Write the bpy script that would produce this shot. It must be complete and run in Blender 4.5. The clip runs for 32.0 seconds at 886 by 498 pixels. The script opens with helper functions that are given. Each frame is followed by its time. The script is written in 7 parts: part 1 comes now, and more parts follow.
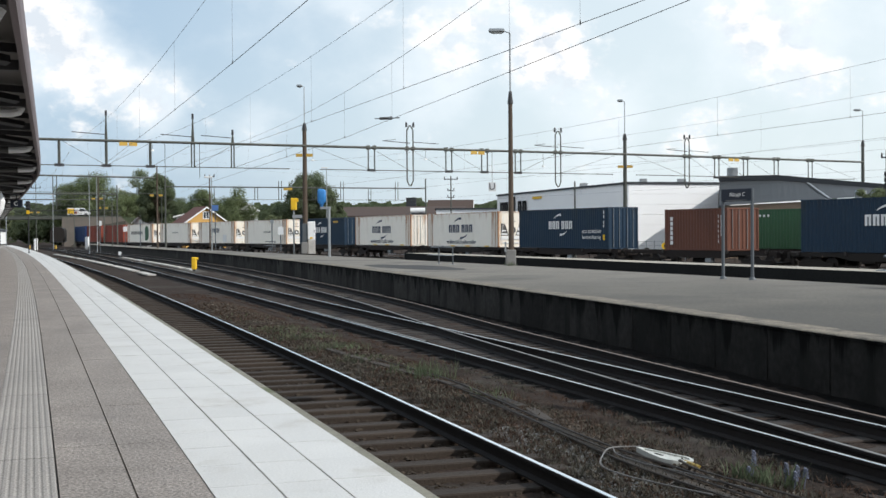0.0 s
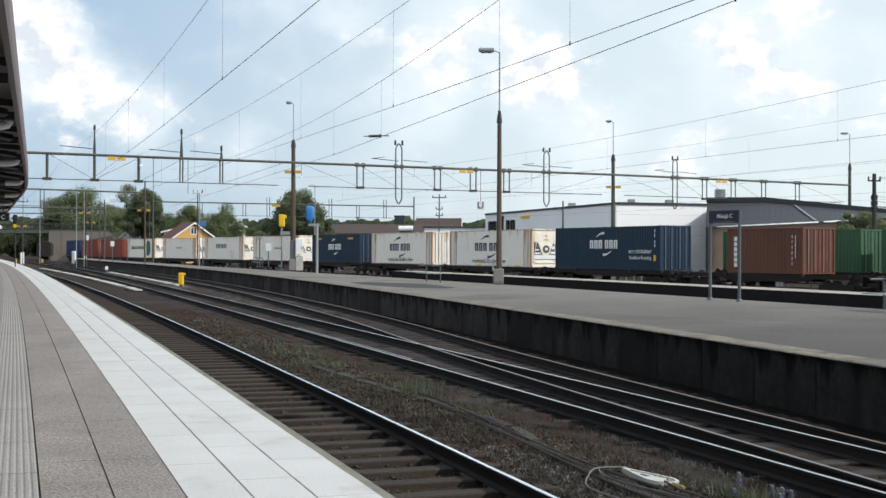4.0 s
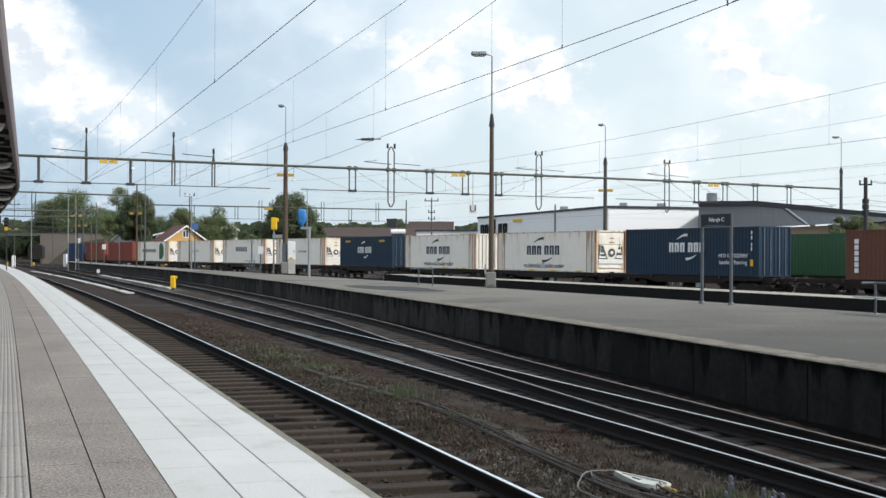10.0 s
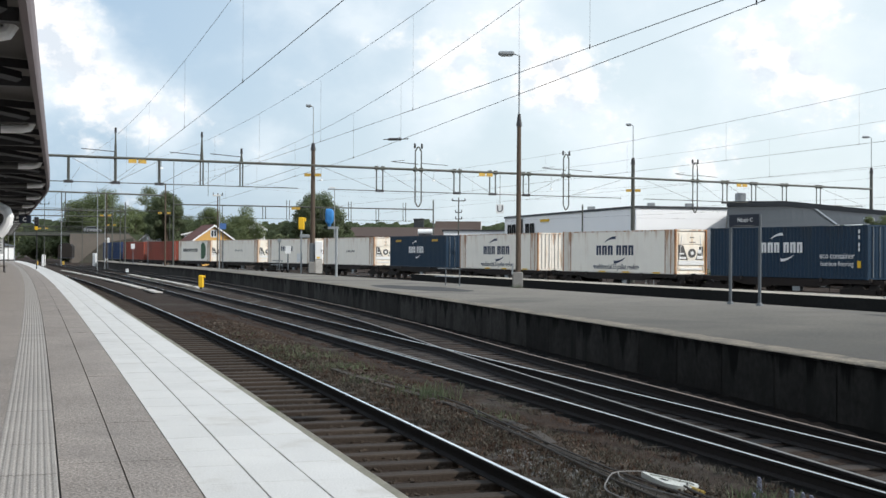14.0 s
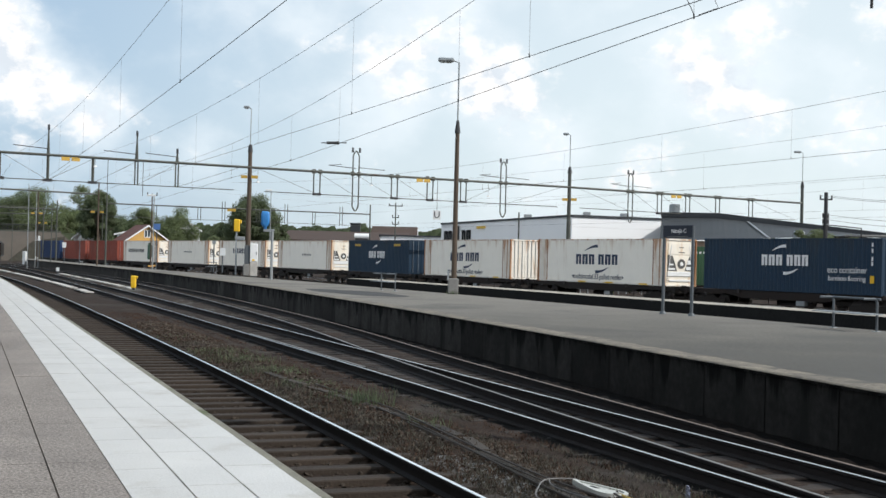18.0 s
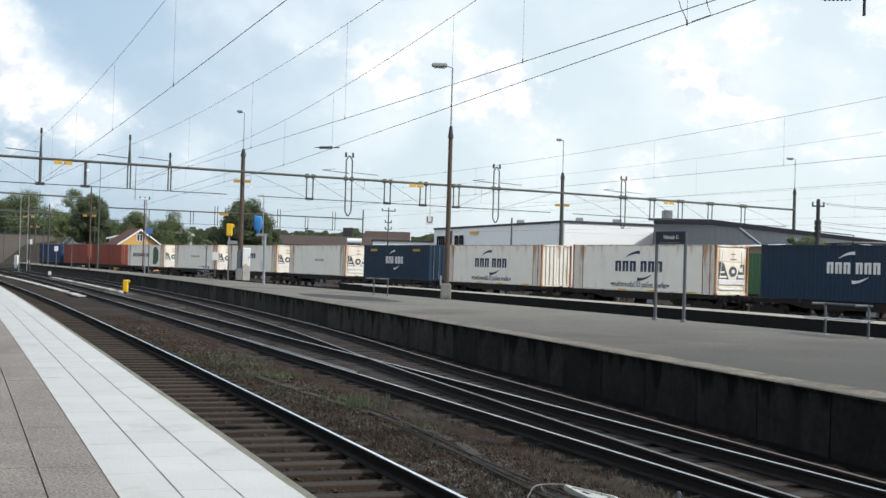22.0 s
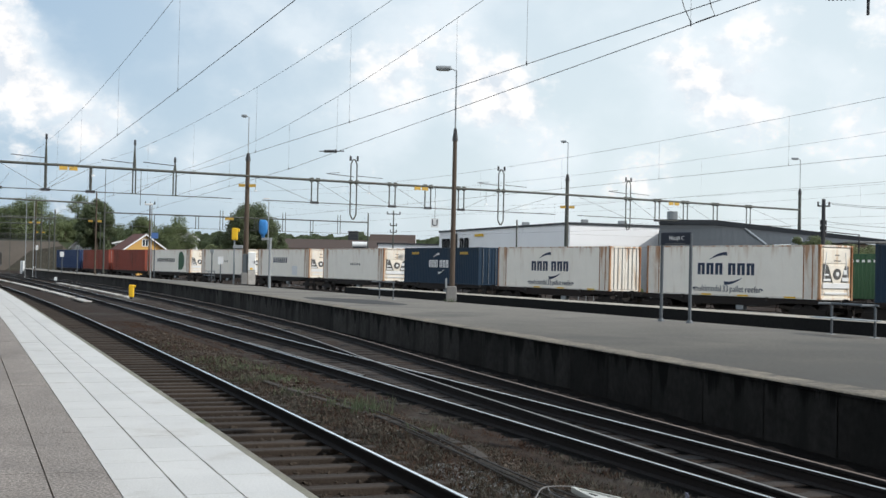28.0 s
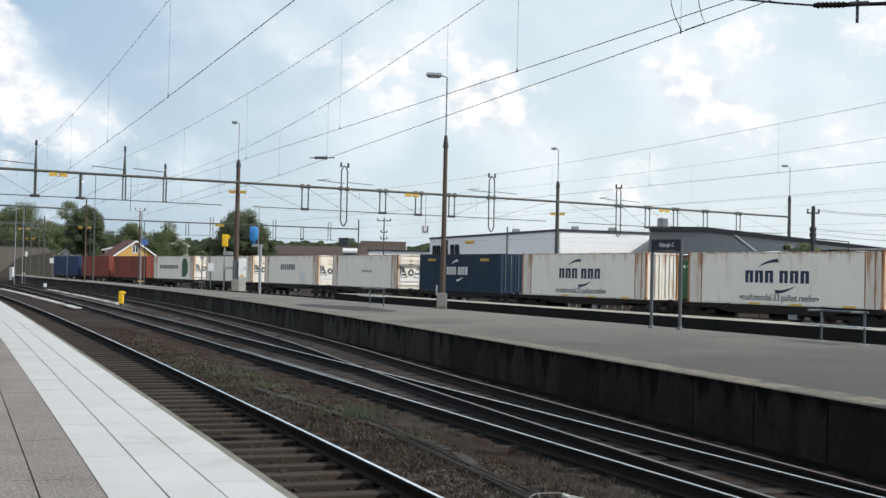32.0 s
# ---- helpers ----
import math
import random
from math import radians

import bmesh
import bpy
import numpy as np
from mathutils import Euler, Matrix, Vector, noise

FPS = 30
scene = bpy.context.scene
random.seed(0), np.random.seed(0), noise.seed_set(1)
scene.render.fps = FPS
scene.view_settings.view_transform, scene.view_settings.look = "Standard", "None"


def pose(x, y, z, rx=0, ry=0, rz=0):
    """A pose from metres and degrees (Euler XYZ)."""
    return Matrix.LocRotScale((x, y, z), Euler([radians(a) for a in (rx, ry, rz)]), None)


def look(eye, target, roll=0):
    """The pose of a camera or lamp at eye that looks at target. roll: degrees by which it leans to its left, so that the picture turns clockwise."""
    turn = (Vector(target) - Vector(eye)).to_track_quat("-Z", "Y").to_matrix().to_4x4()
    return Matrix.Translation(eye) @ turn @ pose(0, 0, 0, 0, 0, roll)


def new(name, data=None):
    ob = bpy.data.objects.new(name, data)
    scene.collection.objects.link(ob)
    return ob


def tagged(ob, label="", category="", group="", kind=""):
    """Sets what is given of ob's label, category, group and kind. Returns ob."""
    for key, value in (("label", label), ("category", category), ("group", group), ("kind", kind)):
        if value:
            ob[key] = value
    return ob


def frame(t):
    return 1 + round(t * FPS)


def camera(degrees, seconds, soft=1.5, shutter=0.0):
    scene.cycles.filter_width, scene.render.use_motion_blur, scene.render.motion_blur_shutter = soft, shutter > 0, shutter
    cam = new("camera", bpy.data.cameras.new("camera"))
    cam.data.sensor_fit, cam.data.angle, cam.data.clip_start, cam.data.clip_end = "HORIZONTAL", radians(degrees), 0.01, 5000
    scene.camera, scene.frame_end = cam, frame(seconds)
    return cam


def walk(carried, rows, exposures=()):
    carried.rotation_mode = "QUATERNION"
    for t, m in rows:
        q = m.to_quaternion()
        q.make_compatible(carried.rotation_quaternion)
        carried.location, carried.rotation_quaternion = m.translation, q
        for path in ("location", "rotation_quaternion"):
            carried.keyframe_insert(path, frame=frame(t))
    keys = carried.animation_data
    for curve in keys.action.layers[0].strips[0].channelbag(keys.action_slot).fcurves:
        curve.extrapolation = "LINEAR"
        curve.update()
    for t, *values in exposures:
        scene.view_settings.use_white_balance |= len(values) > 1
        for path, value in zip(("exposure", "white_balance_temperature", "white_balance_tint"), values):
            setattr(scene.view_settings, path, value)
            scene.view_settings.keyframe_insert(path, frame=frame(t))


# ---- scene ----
cam = camera(39.4, 32.0, soft=1.5)
# seconds, pitch, roll, yaw: held by a standing camera, 1.5 m over the platform
TURNS = [
    (0, -0.78, 0.45, -0.00), (0.5, -0.63, 0.20, 0.18), (1, -0.51, 0.27, 0.22), (1.5, -0.50, 0.16, 0.12),
    (2, -0.50, 0.24, -0.06), (2.5, -0.40, -0.11, -0.23), (3, 0.01, 0.23, -0.39), (3.5, 0.15, -0.25, -0.56),
    (5.5, -0.39, 0.17, -0.57), (6, -0.31, 0.02, -0.42), (6.5, -0.27, 0.15, -0.28), (7, 0.03, 0.37, -0.24),
    (7.5, 0.40, 0.30, -0.31), (8, 0.37, -0.15, -0.44), (8.5, 0.23, -0.42, -0.70), (9, 0.07, -0.23, -0.82),
    (9.5, 0.08, -0.41, -0.84), (10, 0.22, -0.23, -0.92), (10.5, 0.37, -0.14, -0.90), (11, 0.46, -0.25, -0.46),
    (11.5, 0.52, -0.46, -0.33), (12, 0.52, -0.73, -0.10), (12.5, 0.24, -0.96, -0.18), (13, 0.12, -0.69, -0.26),
    (13.5, 0.17, -0.16, -0.13), (14, 0.21, -0.33, 0.33), (14.5, 0.39, -0.46, 0.35), (16.5, 0.26, -1.39, -0.56),
    (17, 0.40, -1.31, -1.66), (17.5, 0.54, -1.25, -2.33), (18, 0.51, -1.43, -2.63), (18.5, 0.61, -1.07, -2.79),
    (19, 0.81, -1.31, -2.89), (19.5, 0.77, -1.41, -2.99), (20, 0.77, -1.36, -3.04), (20.5, 0.70, -1.53, -3.08),
    (21, 0.61, -1.64, -3.07), (21.5, 0.67, -1.50, -3.07), (22, 0.76, -1.65, -2.97), (22.5, 0.98, -1.72, -2.74),
    (23, 1.00, -1.60, -2.72), (23.5, 0.84, -1.59, -2.78), (24, 0.68, -1.61, -2.80), (24.5, 0.60, -1.50, -2.84),
    (25, 0.79, -1.64, -2.66), (25.5, 0.95, -1.94, -2.62), (27.5, 1.03, -1.51, -2.48), (28, 0.88, -1.23, -2.72),
    (28.5, 0.74, -1.41, -2.90), (29, 0.54, -0.72, -3.18), (29.5, 0.69, -1.21, -2.94), (30, 0.88, -1.50, -2.92),
    (30.5, 0.91, -1.70, -3.01), (31, 0.89, -1.59, -3.18), (31.5, 0.98, -1.17, -3.10), (32, 1.20, -1.26, -3.16),
]
walk(cam, [(t, pose(0, 0, 2.2, 90 + p, r, y)) for t, p, r, y in TURNS],
     exposures=[(0, -.03), (5.5, -.02), (8, -.01), (14, 0.0), (17, -.04), (21, -.04), (22.5, 0.02), (24.5, .08), (25.5, .08), (28, -.1), (32, -.1)])

# ---- sky, sun ----
SUN_AZ, SUN_EL = radians(109), radians(35)     # clockwise from +y
world = bpy.data.worlds.new("world")
scene.world = world
world.use_nodes = True


def make_sky():
    nt = world.node_tree
    nt.nodes.clear()
    N, L = nt.nodes.new, nt.links.new
    out = N("ShaderNodeOutputWorld")
    bg = N("ShaderNodeBackground")
    L(bg.outputs[0], out.inputs[0])
    sky = N("ShaderNodeTexSky")
    sky.sky_type = 'NISHITA'
    sky.sun_disc = False
    sky.sun_elevation, sky.sun_rotation = SUN_EL, SUN_AZ
    sky.air_density, sky.dust_density, sky.ozone_density = 1.0, 2.0, 1.0
    co = N("ShaderNodeTexCoord")
    # cumulus: billows at two sizes, flattened a little towards the horizon
    mp = N("ShaderNodeMapping")
    mp.inputs["Scale"].default_value = (1.0, 1.0, 1.35)
    mp.inputs["Location"].default_value = (0.35, 0.1, 0.0)
    L(co.outputs["Generated"], mp.inputs[0])

    def billows(offset):
        mv = N("ShaderNodeVectorMath")
        mv.inputs[1].default_value = offset
        L(mp.outputs[0], mv.inputs[0])
        out_ = None
        for scale, detail, rough, weight in ((19, 9, .58, .62), (52, 7, .6, .38)):
            n = N("ShaderNodeTexNoise")
            n.inputs["Scale"].default_value, n.inputs["Detail"].default_value = scale, detail
            n.inputs["Roughness"].default_value = rough
            L(mv.outputs[0], n.inputs["Vector"])
            ml = N("ShaderNodeMath")
            ml.operation = 'MULTIPLY_ADD'
            ml.inputs[1].default_value = weight
            L(n.outputs["Fac"], ml.inputs[0])
            if out_ is not None:
                L(out_, ml.inputs[2])
            else:
                ml.inputs[2].default_value = 0.0
            out_ = ml.outputs[0]
        return out_
    here, sunward = billows((0, 0, 0)), billows((.012, 0, .022))
    # banks of cloud, seen and added: azimuth, elevation, size, weight
    total = None
    nrm = N("ShaderNodeVectorMath")
    nrm.operation = 'NORMALIZE'
    L(co.outputs["Generated"], nrm.inputs[0])
    for az, el, size, weight in BANKS:
        d = N("ShaderNodeVectorMath")
        d.operation = 'DISTANCE'
        a, e = radians(az), radians(el)
        d.inputs[1].default_value = (math.sin(a) * math.cos(e), math.cos(a) * math.cos(e), math.sin(e))
        L(nrm.outputs[0], d.inputs[0])
        r = N("ShaderNodeMapRange")
        r.interpolation_type = 'SMOOTHSTEP'
        r.inputs["From Min"].default_value, r.inputs["From Max"].default_value = 2 * math.sin(radians(size) / 2), 0.0
        r.inputs["To Min"].default_value, r.inputs["To Max"].default_value = 0.0, weight
        L(d.outputs["Value"], r.inputs["Value"])
        if total is None:
            total = r.outputs[0]
        else:
            s = N("ShaderNodeMath")
            s.operation = 'ADD'
            L(total, s.inputs[0])
            L(r.outputs[0], s.inputs[1])
            total = s.outputs[0]
    s = N("ShaderNodeMath")
    s.operation = 'ADD'
    L(here, s.inputs[0])
    L(total, s.inputs[1])
    m = N("ShaderNodeMapRange")
    m.interpolation_type = 'SMOOTHSTEP'
    m.inputs["From Min"].default_value, m.inputs["From Max"].default_value = 0.60, 0.82
    L(s.outputs[0], m.inputs["Value"])
    # soft veils about the banks
    sv = N("ShaderNodeMath")
    sv.operation = 'MULTIPLY_ADD'
    sv.inputs[1].default_value = 1.25
    L(total, sv.inputs[0])
    nv = N("ShaderNodeTexNoise")
    nv.inputs["Scale"].default_value, nv.inputs["Detail"].default_value, nv.inputs["Roughness"].default_value = 9, 8, .55
    L(mp.outputs[0], nv.inputs["Vector"])
    L(nv.outputs["Fac"], sv.inputs[2])
    ms = N("ShaderNodeMapRange")
    ms.interpolation_type = 'SMOOTHSTEP'
    ms.inputs["From Min"].default_value, ms.inputs["From Max"].default_value = .44, .86
    ms.inputs["To Max"].default_value = .8
    L(sv.outputs[0], ms.inputs["Value"])
    # light and shade inside the clouds
    sub = N("ShaderNodeMath")
    sub.operation = 'SUBTRACT'
    L(here, sub.inputs[0])
    L(sunward, sub.inputs[1])
    cr = N("ShaderNodeMapRange")
    cr.inputs["From Min"].default_value, cr.inputs["From Max"].default_value = -.09, .05
    L(sub.outputs[0], cr.inputs["Value"])
    cc = N("ShaderNodeMix")
    cc.data_type = 'RGBA'
    cc.inputs["A"].default_value = CLOUD_SHADE
    cc.inputs["B"].default_value = CLOUD_LIGHT
    L(cr.outputs[0], cc.inputs["Factor"])
    # thin haze over the blue
    hz = N("ShaderNodeMix")
    hz.data_type = 'RGBA'
    hz.inputs["Factor"].default_value = 0.72
    # the blue pales towards the sun's side
    dt = N("ShaderNodeVectorMath")
    dt.operation = 'DOT_PRODUCT'
    dt.inputs[1].default_value = (math.sin(radians(28)), math.cos(radians(28)), 0)
    L(nrm.outputs[0], dt.inputs[0])
    dr = N("ShaderNodeMapRange")
    dr.interpolation_type = 'SMOOTHSTEP'
    dr.inputs["From Min"].default_value, dr.inputs["From Max"].default_value = 0.68, 0.99
    L(dt.outputs["Value"], dr.inputs["Value"])
    hc = N("ShaderNodeMix")
    hc.data_type = 'RGBA'
    hc.inputs["A"].default_value, hc.inputs["B"].default_value = HAZE, HAZE_SUN
    L(dr.outputs[0], hc.inputs["Factor"])
    L(hc.outputs["Result"], hz.inputs["B"])
    L(sky.outputs[0], hz.inputs["A"])
    ve = N("ShaderNodeMix")
    ve.data_type = 'RGBA'
    ve.inputs["B"].default_value = VEIL
    L(ms.outputs[0], ve.inputs["Factor"])
    L(hz.outputs["Result"], ve.inputs["A"])
    mx = N("ShaderNodeMix")
    mx.data_type = 'RGBA'
    L(m.outputs[0], mx.inputs["Factor"])
    L(ve.outputs["Result"], mx.inputs["A"])
    L(cc.outputs["Result"], mx.inputs["B"])
    L(mx.outputs["Result"], bg.inputs["Color"])
    bg.inputs["Strength"].default_value = 0.1


BANKS = [(-18.5, 11.0, 3.4, .27), (-19.5, 8.2, 4.0, .22), (-16.2, 7.6, 2.6, .25), (-12.8, 6.0, 2.3, .20), (-14.6, 7.0, 2.2, .16), (-17.3, 9.4, 2.6, .18), (-15.5, 4.7, 4.2, .12), (-8.5, 4.6, 2.2, .10),
         (.8, 9.8, 4.4, .26), (-3.8, 10.3, 2.4, .15), (4.9, 8.2, 3.4, .27), (-.6, 6.6, 3.2, .15), (7.4, 5.3, 3.0, .18), (3.5, 12.5, 3.0, .18),
         (13.8, 9.2, 3.8, .27), (16.8, 11.2, 2.6, .22), (16.2, 7.2, 3.2, .24), (21.0, 6.6, 3.2, .2), (22.5, 11.4, 2.4, .2), (12, 4.2, 3.4, .14),
         # clouds added out of view; the heavier ones brighten the sides facing the camera
         (60, 25, 30, .2), (120, 35, 30, .25), (-80, 30, 34, .36), (180, 30, 40, .36), (-130, 40, 40, .36), (0, 45, 20, .2)]
HAZE = (5.25, 7.15, 9.15, 1)
HAZE_SUN = (9.9, 11.2, 11.8, 1)
VEIL = (9.6, 10.4, 11.0, 1)
CLOUD_SHADE = (8.0, 8.7, 9.5, 1)
CLOUD_LIGHT = (11.7, 11.5, 11.4, 1)
make_sky()
sun = new("sun", bpy.data.lights.new("sun", 'SUN'))
sun.data.energy, sun.data.angle, sun.data.color = 4.0, radians(0.6), (1.0, 0.965, 0.91)
sun.matrix_world = look((0, 0, 0), (-math.sin(SUN_AZ) * math.cos(SUN_EL), -math.cos(SUN_AZ) * math.cos(SUN_EL), -math.sin(SUN_EL)))


# ---- materials ----
def mat(name, color, rough=0.7, metal=0.0, vary=0.25, scale=3.0, bump=0.15, grain=40.0, stain=None, stain_scale=0.8, stain_low=0.5, stain_high=0.7, per_object=0.0, streak=False, spec=0.4, speck=0.0, flat=0.22, y_gain=None):
    """Principled surface with broad blotches, fine grain, optional stains and a bump of the grain."""
    m = bpy.data.materials.new(name)
    m.use_nodes = True
    nt = m.node_tree
    N, L = nt.nodes.new, nt.links.new
    p = nt.nodes["Principled BSDF"]
    p.inputs["Metallic"].default_value = metal
    p.inputs["Specular IOR Level"].default_value = spec
    co = N("ShaderNodeTexCoord")
    broad = N("ShaderNodeTexNoise")
    broad.inputs["Scale"].default_value, broad.inputs["Detail"].default_value = scale, 5
    fine = N("ShaderNodeTexNoise")
    fine.inputs["Scale"].default_value, fine.inputs["Detail"].default_value = grain, 3
    L(co.outputs["Object"], broad.inputs["Vector"])
    L(co.outputs["Object"], fine.inputs["Vector"])
    add = N("ShaderNodeMath")
    add.operation = 'ADD'
    L(broad.outputs["Fac"], add.inputs[0])
    L(fine.outputs["Fac"], add.inputs[1])
    val = N("ShaderNodeMapRange")
    val.inputs["From Min"].default_value, val.inputs["From Max"].default_value = 0.6, 1.4
    val.inputs["To Min"].default_value, val.inputs["To Max"].default_value = 1 - vary, 1 + vary
    L(add.outputs[0], val.inputs["Value"])
    last = val.outputs[0]
    if y_gain:
        # base colour multiplied along y: from, to, factor at each end
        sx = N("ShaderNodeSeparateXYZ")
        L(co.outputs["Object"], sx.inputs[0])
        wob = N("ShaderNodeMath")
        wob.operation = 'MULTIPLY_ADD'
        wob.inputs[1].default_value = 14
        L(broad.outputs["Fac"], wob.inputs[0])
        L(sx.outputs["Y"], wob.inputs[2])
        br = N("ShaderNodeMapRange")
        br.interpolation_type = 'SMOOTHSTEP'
        br.inputs["From Min"].default_value, br.inputs["From Max"].default_value = y_gain[0], y_gain[1]
        br.inputs["To Min"].default_value, br.inputs["To Max"].default_value = y_gain[2], y_gain[3]
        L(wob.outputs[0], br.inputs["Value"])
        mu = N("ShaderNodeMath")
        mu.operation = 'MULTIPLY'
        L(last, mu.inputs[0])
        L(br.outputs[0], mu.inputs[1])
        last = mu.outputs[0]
    if speck:
        # pale and dark grains of aggregate
        sp = N("ShaderNodeMapRange")
        sp.inputs["From Min"].default_value, sp.inputs["From Max"].default_value = 0.34, 0.66
        sp.inputs["To Min"].default_value, sp.inputs["To Max"].default_value = 1 - speck, 1 + speck
        L(fine.outputs["Fac"], sp.inputs["Value"])
        mu = N("ShaderNodeMath")
        mu.operation = 'MULTIPLY'
        L(last, mu.inputs[0])
        L(sp.outputs[0], mu.inputs[1])
        last = mu.outputs[0]
    if per_object:
        oi = N("ShaderNodeObjectInfo")
        r = N("ShaderNodeMapRange")
        r.inputs["To Min"].default_value, r.inputs["To Max"].default_value = 1 - per_object, 1 + per_object
        L(oi.outputs["Random"], r.inputs["Value"])
        mu = N("ShaderNodeMath")
        mu.operation = 'MULTIPLY'
        L(last, mu.inputs[0])
        L(r.outputs[0], mu.inputs[1])
        last = mu.outputs[0]
    sc = N("ShaderNodeVectorMath")
    sc.operation = 'SCALE'
    sc.inputs[0].default_value = color[:3]
    L(last, sc.inputs["Scale"])
    col = sc.outputs[0]
    if stain:
        mp = N("ShaderNodeMapping")
        mp.inputs["Scale"].default_value = (1, 1, flat) if streak else (1, 1, 1)
        L(co.outputs["Object"], mp.inputs[0])
        sn = N("ShaderNodeTexNoise")
        sn.inputs["Scale"].default_value, sn.inputs["Detail"].default_value = stain_scale, 8
        sn.inputs["Roughness"].default_value = 0.62
        L(mp.outputs[0], sn.inputs["Vector"])
        sm = N("ShaderNodeMapRange")
        sm.interpolation_type = 'SMOOTHSTEP'
        sm.inputs["From Min"].default_value, sm.inputs["From Max"].default_value = stain_low, stain_high
        L(sn.outputs["Fac"], sm.inputs["Value"])
        mx = N("ShaderNodeMix")
        mx.data_type = 'RGBA'
        mx.inputs["B"].default_value = (*stain[:3], 1)
        L(sm.outputs[0], mx.inputs["Factor"])
        L(col, mx.inputs["A"])
        col = mx.outputs["Result"]
    L(col, p.inputs["Base Color"])
    rr = N("ShaderNodeMapRange")
    rr.inputs["To Min"].default_value, rr.inputs["To Max"].default_value = max(rough - 0.12, 0.03), min(rough + 0.12, 1)
    L(broad.outputs["Fac"], rr.inputs["Value"])
    L(rr.outputs[0], p.inputs["Roughness"])
    if bump:
        b = N("ShaderNodeBump")
        b.inputs["Strength"].default_value, b.inputs["Distance"].default_value = bump, 0.02
        L(fine.outputs["Fac"], b.inputs["Height"])
        L(b.outputs[0], p.inputs["Normal"])
    return m


M = {}
M["slab_white"] = mat("white_paint_slab", (0.588, 0.583, 0.566), 0.7, vary=.08, scale=1.6, bump=.25, grain=60, stain=(.40, .37, .33), stain_scale=1.3, stain_low=.54, stain_high=.85, per_object=.03, speck=.03)
M["slab_grey"] = mat("grey_concrete_slab", (0.266, 0.237, 0.215), 0.85, vary=.28, scale=1.1, bump=.5, grain=46, speck=.3, stain=(.205, .186, .175), stain_scale=1.6, stain_low=.52, stain_high=.85, per_object=.03)
M["slab_tactile"] = mat("ribbed_concrete_slab", (0.318, 0.298, 0.278), 0.85, vary=.12, scale=2, bump=.25, grain=60, speck=.2, per_object=.03)
M["edge"] = mat("platform_edge_concrete", (0.21, 0.20, 0.16), 0.9, vary=.3, scale=3, bump=.4, grain=50, stain=(.09, .11, .05), stain_scale=2, stain_low=.5, stain_high=.7)
M["joint"] = mat("joint_sand", (0.18, 0.16, 0.15), 0.95, vary=.2)
# far asphalt painted paler, standing in for the sheen at grazing angles
M["asphalt"] = mat("worn_asphalt", (0.102, 0.093, 0.079), 0.84, vary=.2, scale=.5, bump=.3, grain=14, speck=.12, y_gain=(18, 56, .56, 1.66), stain=(.074, .069, .061), stain_scale=.2, stain_low=.48, stain_high=.7, spec=.35)
# darkened asphalt colour for the shadow painted on the island platform
M["asphalt_shadow"] = mat("shadow_tone_asphalt", (0.058, 0.057, 0.056), 0.92, vary=.15, scale=.8, bump=.3, grain=50, spec=.25)
M["post_grey"] = mat("grey_post_paint", (0.082, 0.094, 0.105), 0.55, vary=.15, scale=3, bump=.05)
M["duct_pale"] = mat("pale_duct_covers", (0.44, 0.42, 0.39), 0.85, vary=.3, scale=2, bump=.2)
M["concrete_pale"] = mat("pale_edge_concrete", (0.34, 0.31, 0.26), 0.9, vary=.25, scale=1.5, bump=.4, grain=40, stain=(.16, .15, .13), stain_scale=1.2, stain_low=.5, stain_high=.7)
M["edge_worn"] = mat("worn_edge_concrete", (0.175, 0.152, 0.118), 0.9, vary=.35, scale=1.5, bump=.4, grain=22, speck=.25, stain=(.082, .075, .065), stain_scale=2.2, stain_low=.44, stain_high=.68)
# the wall's base colour also turns paler farther along y
M["wall_stained"] = mat("stained_concrete_wall", (0.0215, 0.0208, 0.0198), 0.92, vary=.45, scale=1.6, bump=.25, grain=9, stain=(.0115, .0118, .011), stain_scale=1.5, stain_low=.48, stain_high=.68, per_object=.38, spec=.1, streak=True, flat=.2, y_gain=(13, 62, .60, 1.70))
M["ballast"] = mat("brown_ballast_earth", (0.0300, 0.0200, 0.0145), 0.97, vary=.55, scale=1.4, bump=1.0, grain=18, speck=.3, stain=(.052, .046, .040), stain_scale=.4, stain_low=.5, stain_high=.7, spec=.15)
M["bed_dark"] = mat("oily_ballast", (0.0044, 0.0038, 0.0034), 0.97, vary=.5, scale=1.2, bump=1.0, grain=18, speck=.35, stain=(.011, .0085, .007), stain_scale=.6, spec=.06)
M["wall_plain"] = mat("dark_plain_wall", (0.0145, 0.015, 0.015), 0.92, vary=.3, scale=.6, bump=.2, grain=8, spec=.1)
M["gravel_grey"] = mat("grey_gravel", (0.078, 0.072, 0.064), 0.97, vary=.5, scale=1.2, bump=1.0, grain=14, speck=.3, stain=(.03, .025, .02), stain_scale=.5, spec=.1)
M["weed_dry"] = mat("dry_brown_weed", (0.068, 0.042, 0.030), 0.9, vary=.5, scale=2.5, bump=0, grain=12, spec=.1)
M["weed_grey"] = mat("grey_green_weed", (0.074, 0.070, 0.058), 0.9, vary=.5, scale=2.5, bump=0, grain=12, spec=.1)
M["plate_yellow"] = mat("faded_yellow_plate", (0.52, 0.33, 0.06), 0.6, vary=.15, scale=2, bump=.05)
M["stone"] = mat("ballast_stone", (0.044, 0.034, 0.026), 0.95, vary=.6, scale=4, bump=.5, grain=60, spec=.15)
M["sleeper_oily"] = mat("oil_blackened_timber", (0.025, 0.0192, 0.0158), 0.92, vary=.4, scale=1.2, bump=.6, grain=30, per_object=.5, stain=(.055, .042, .034), stain_scale=.6, stain_low=.6, stain_high=.72)
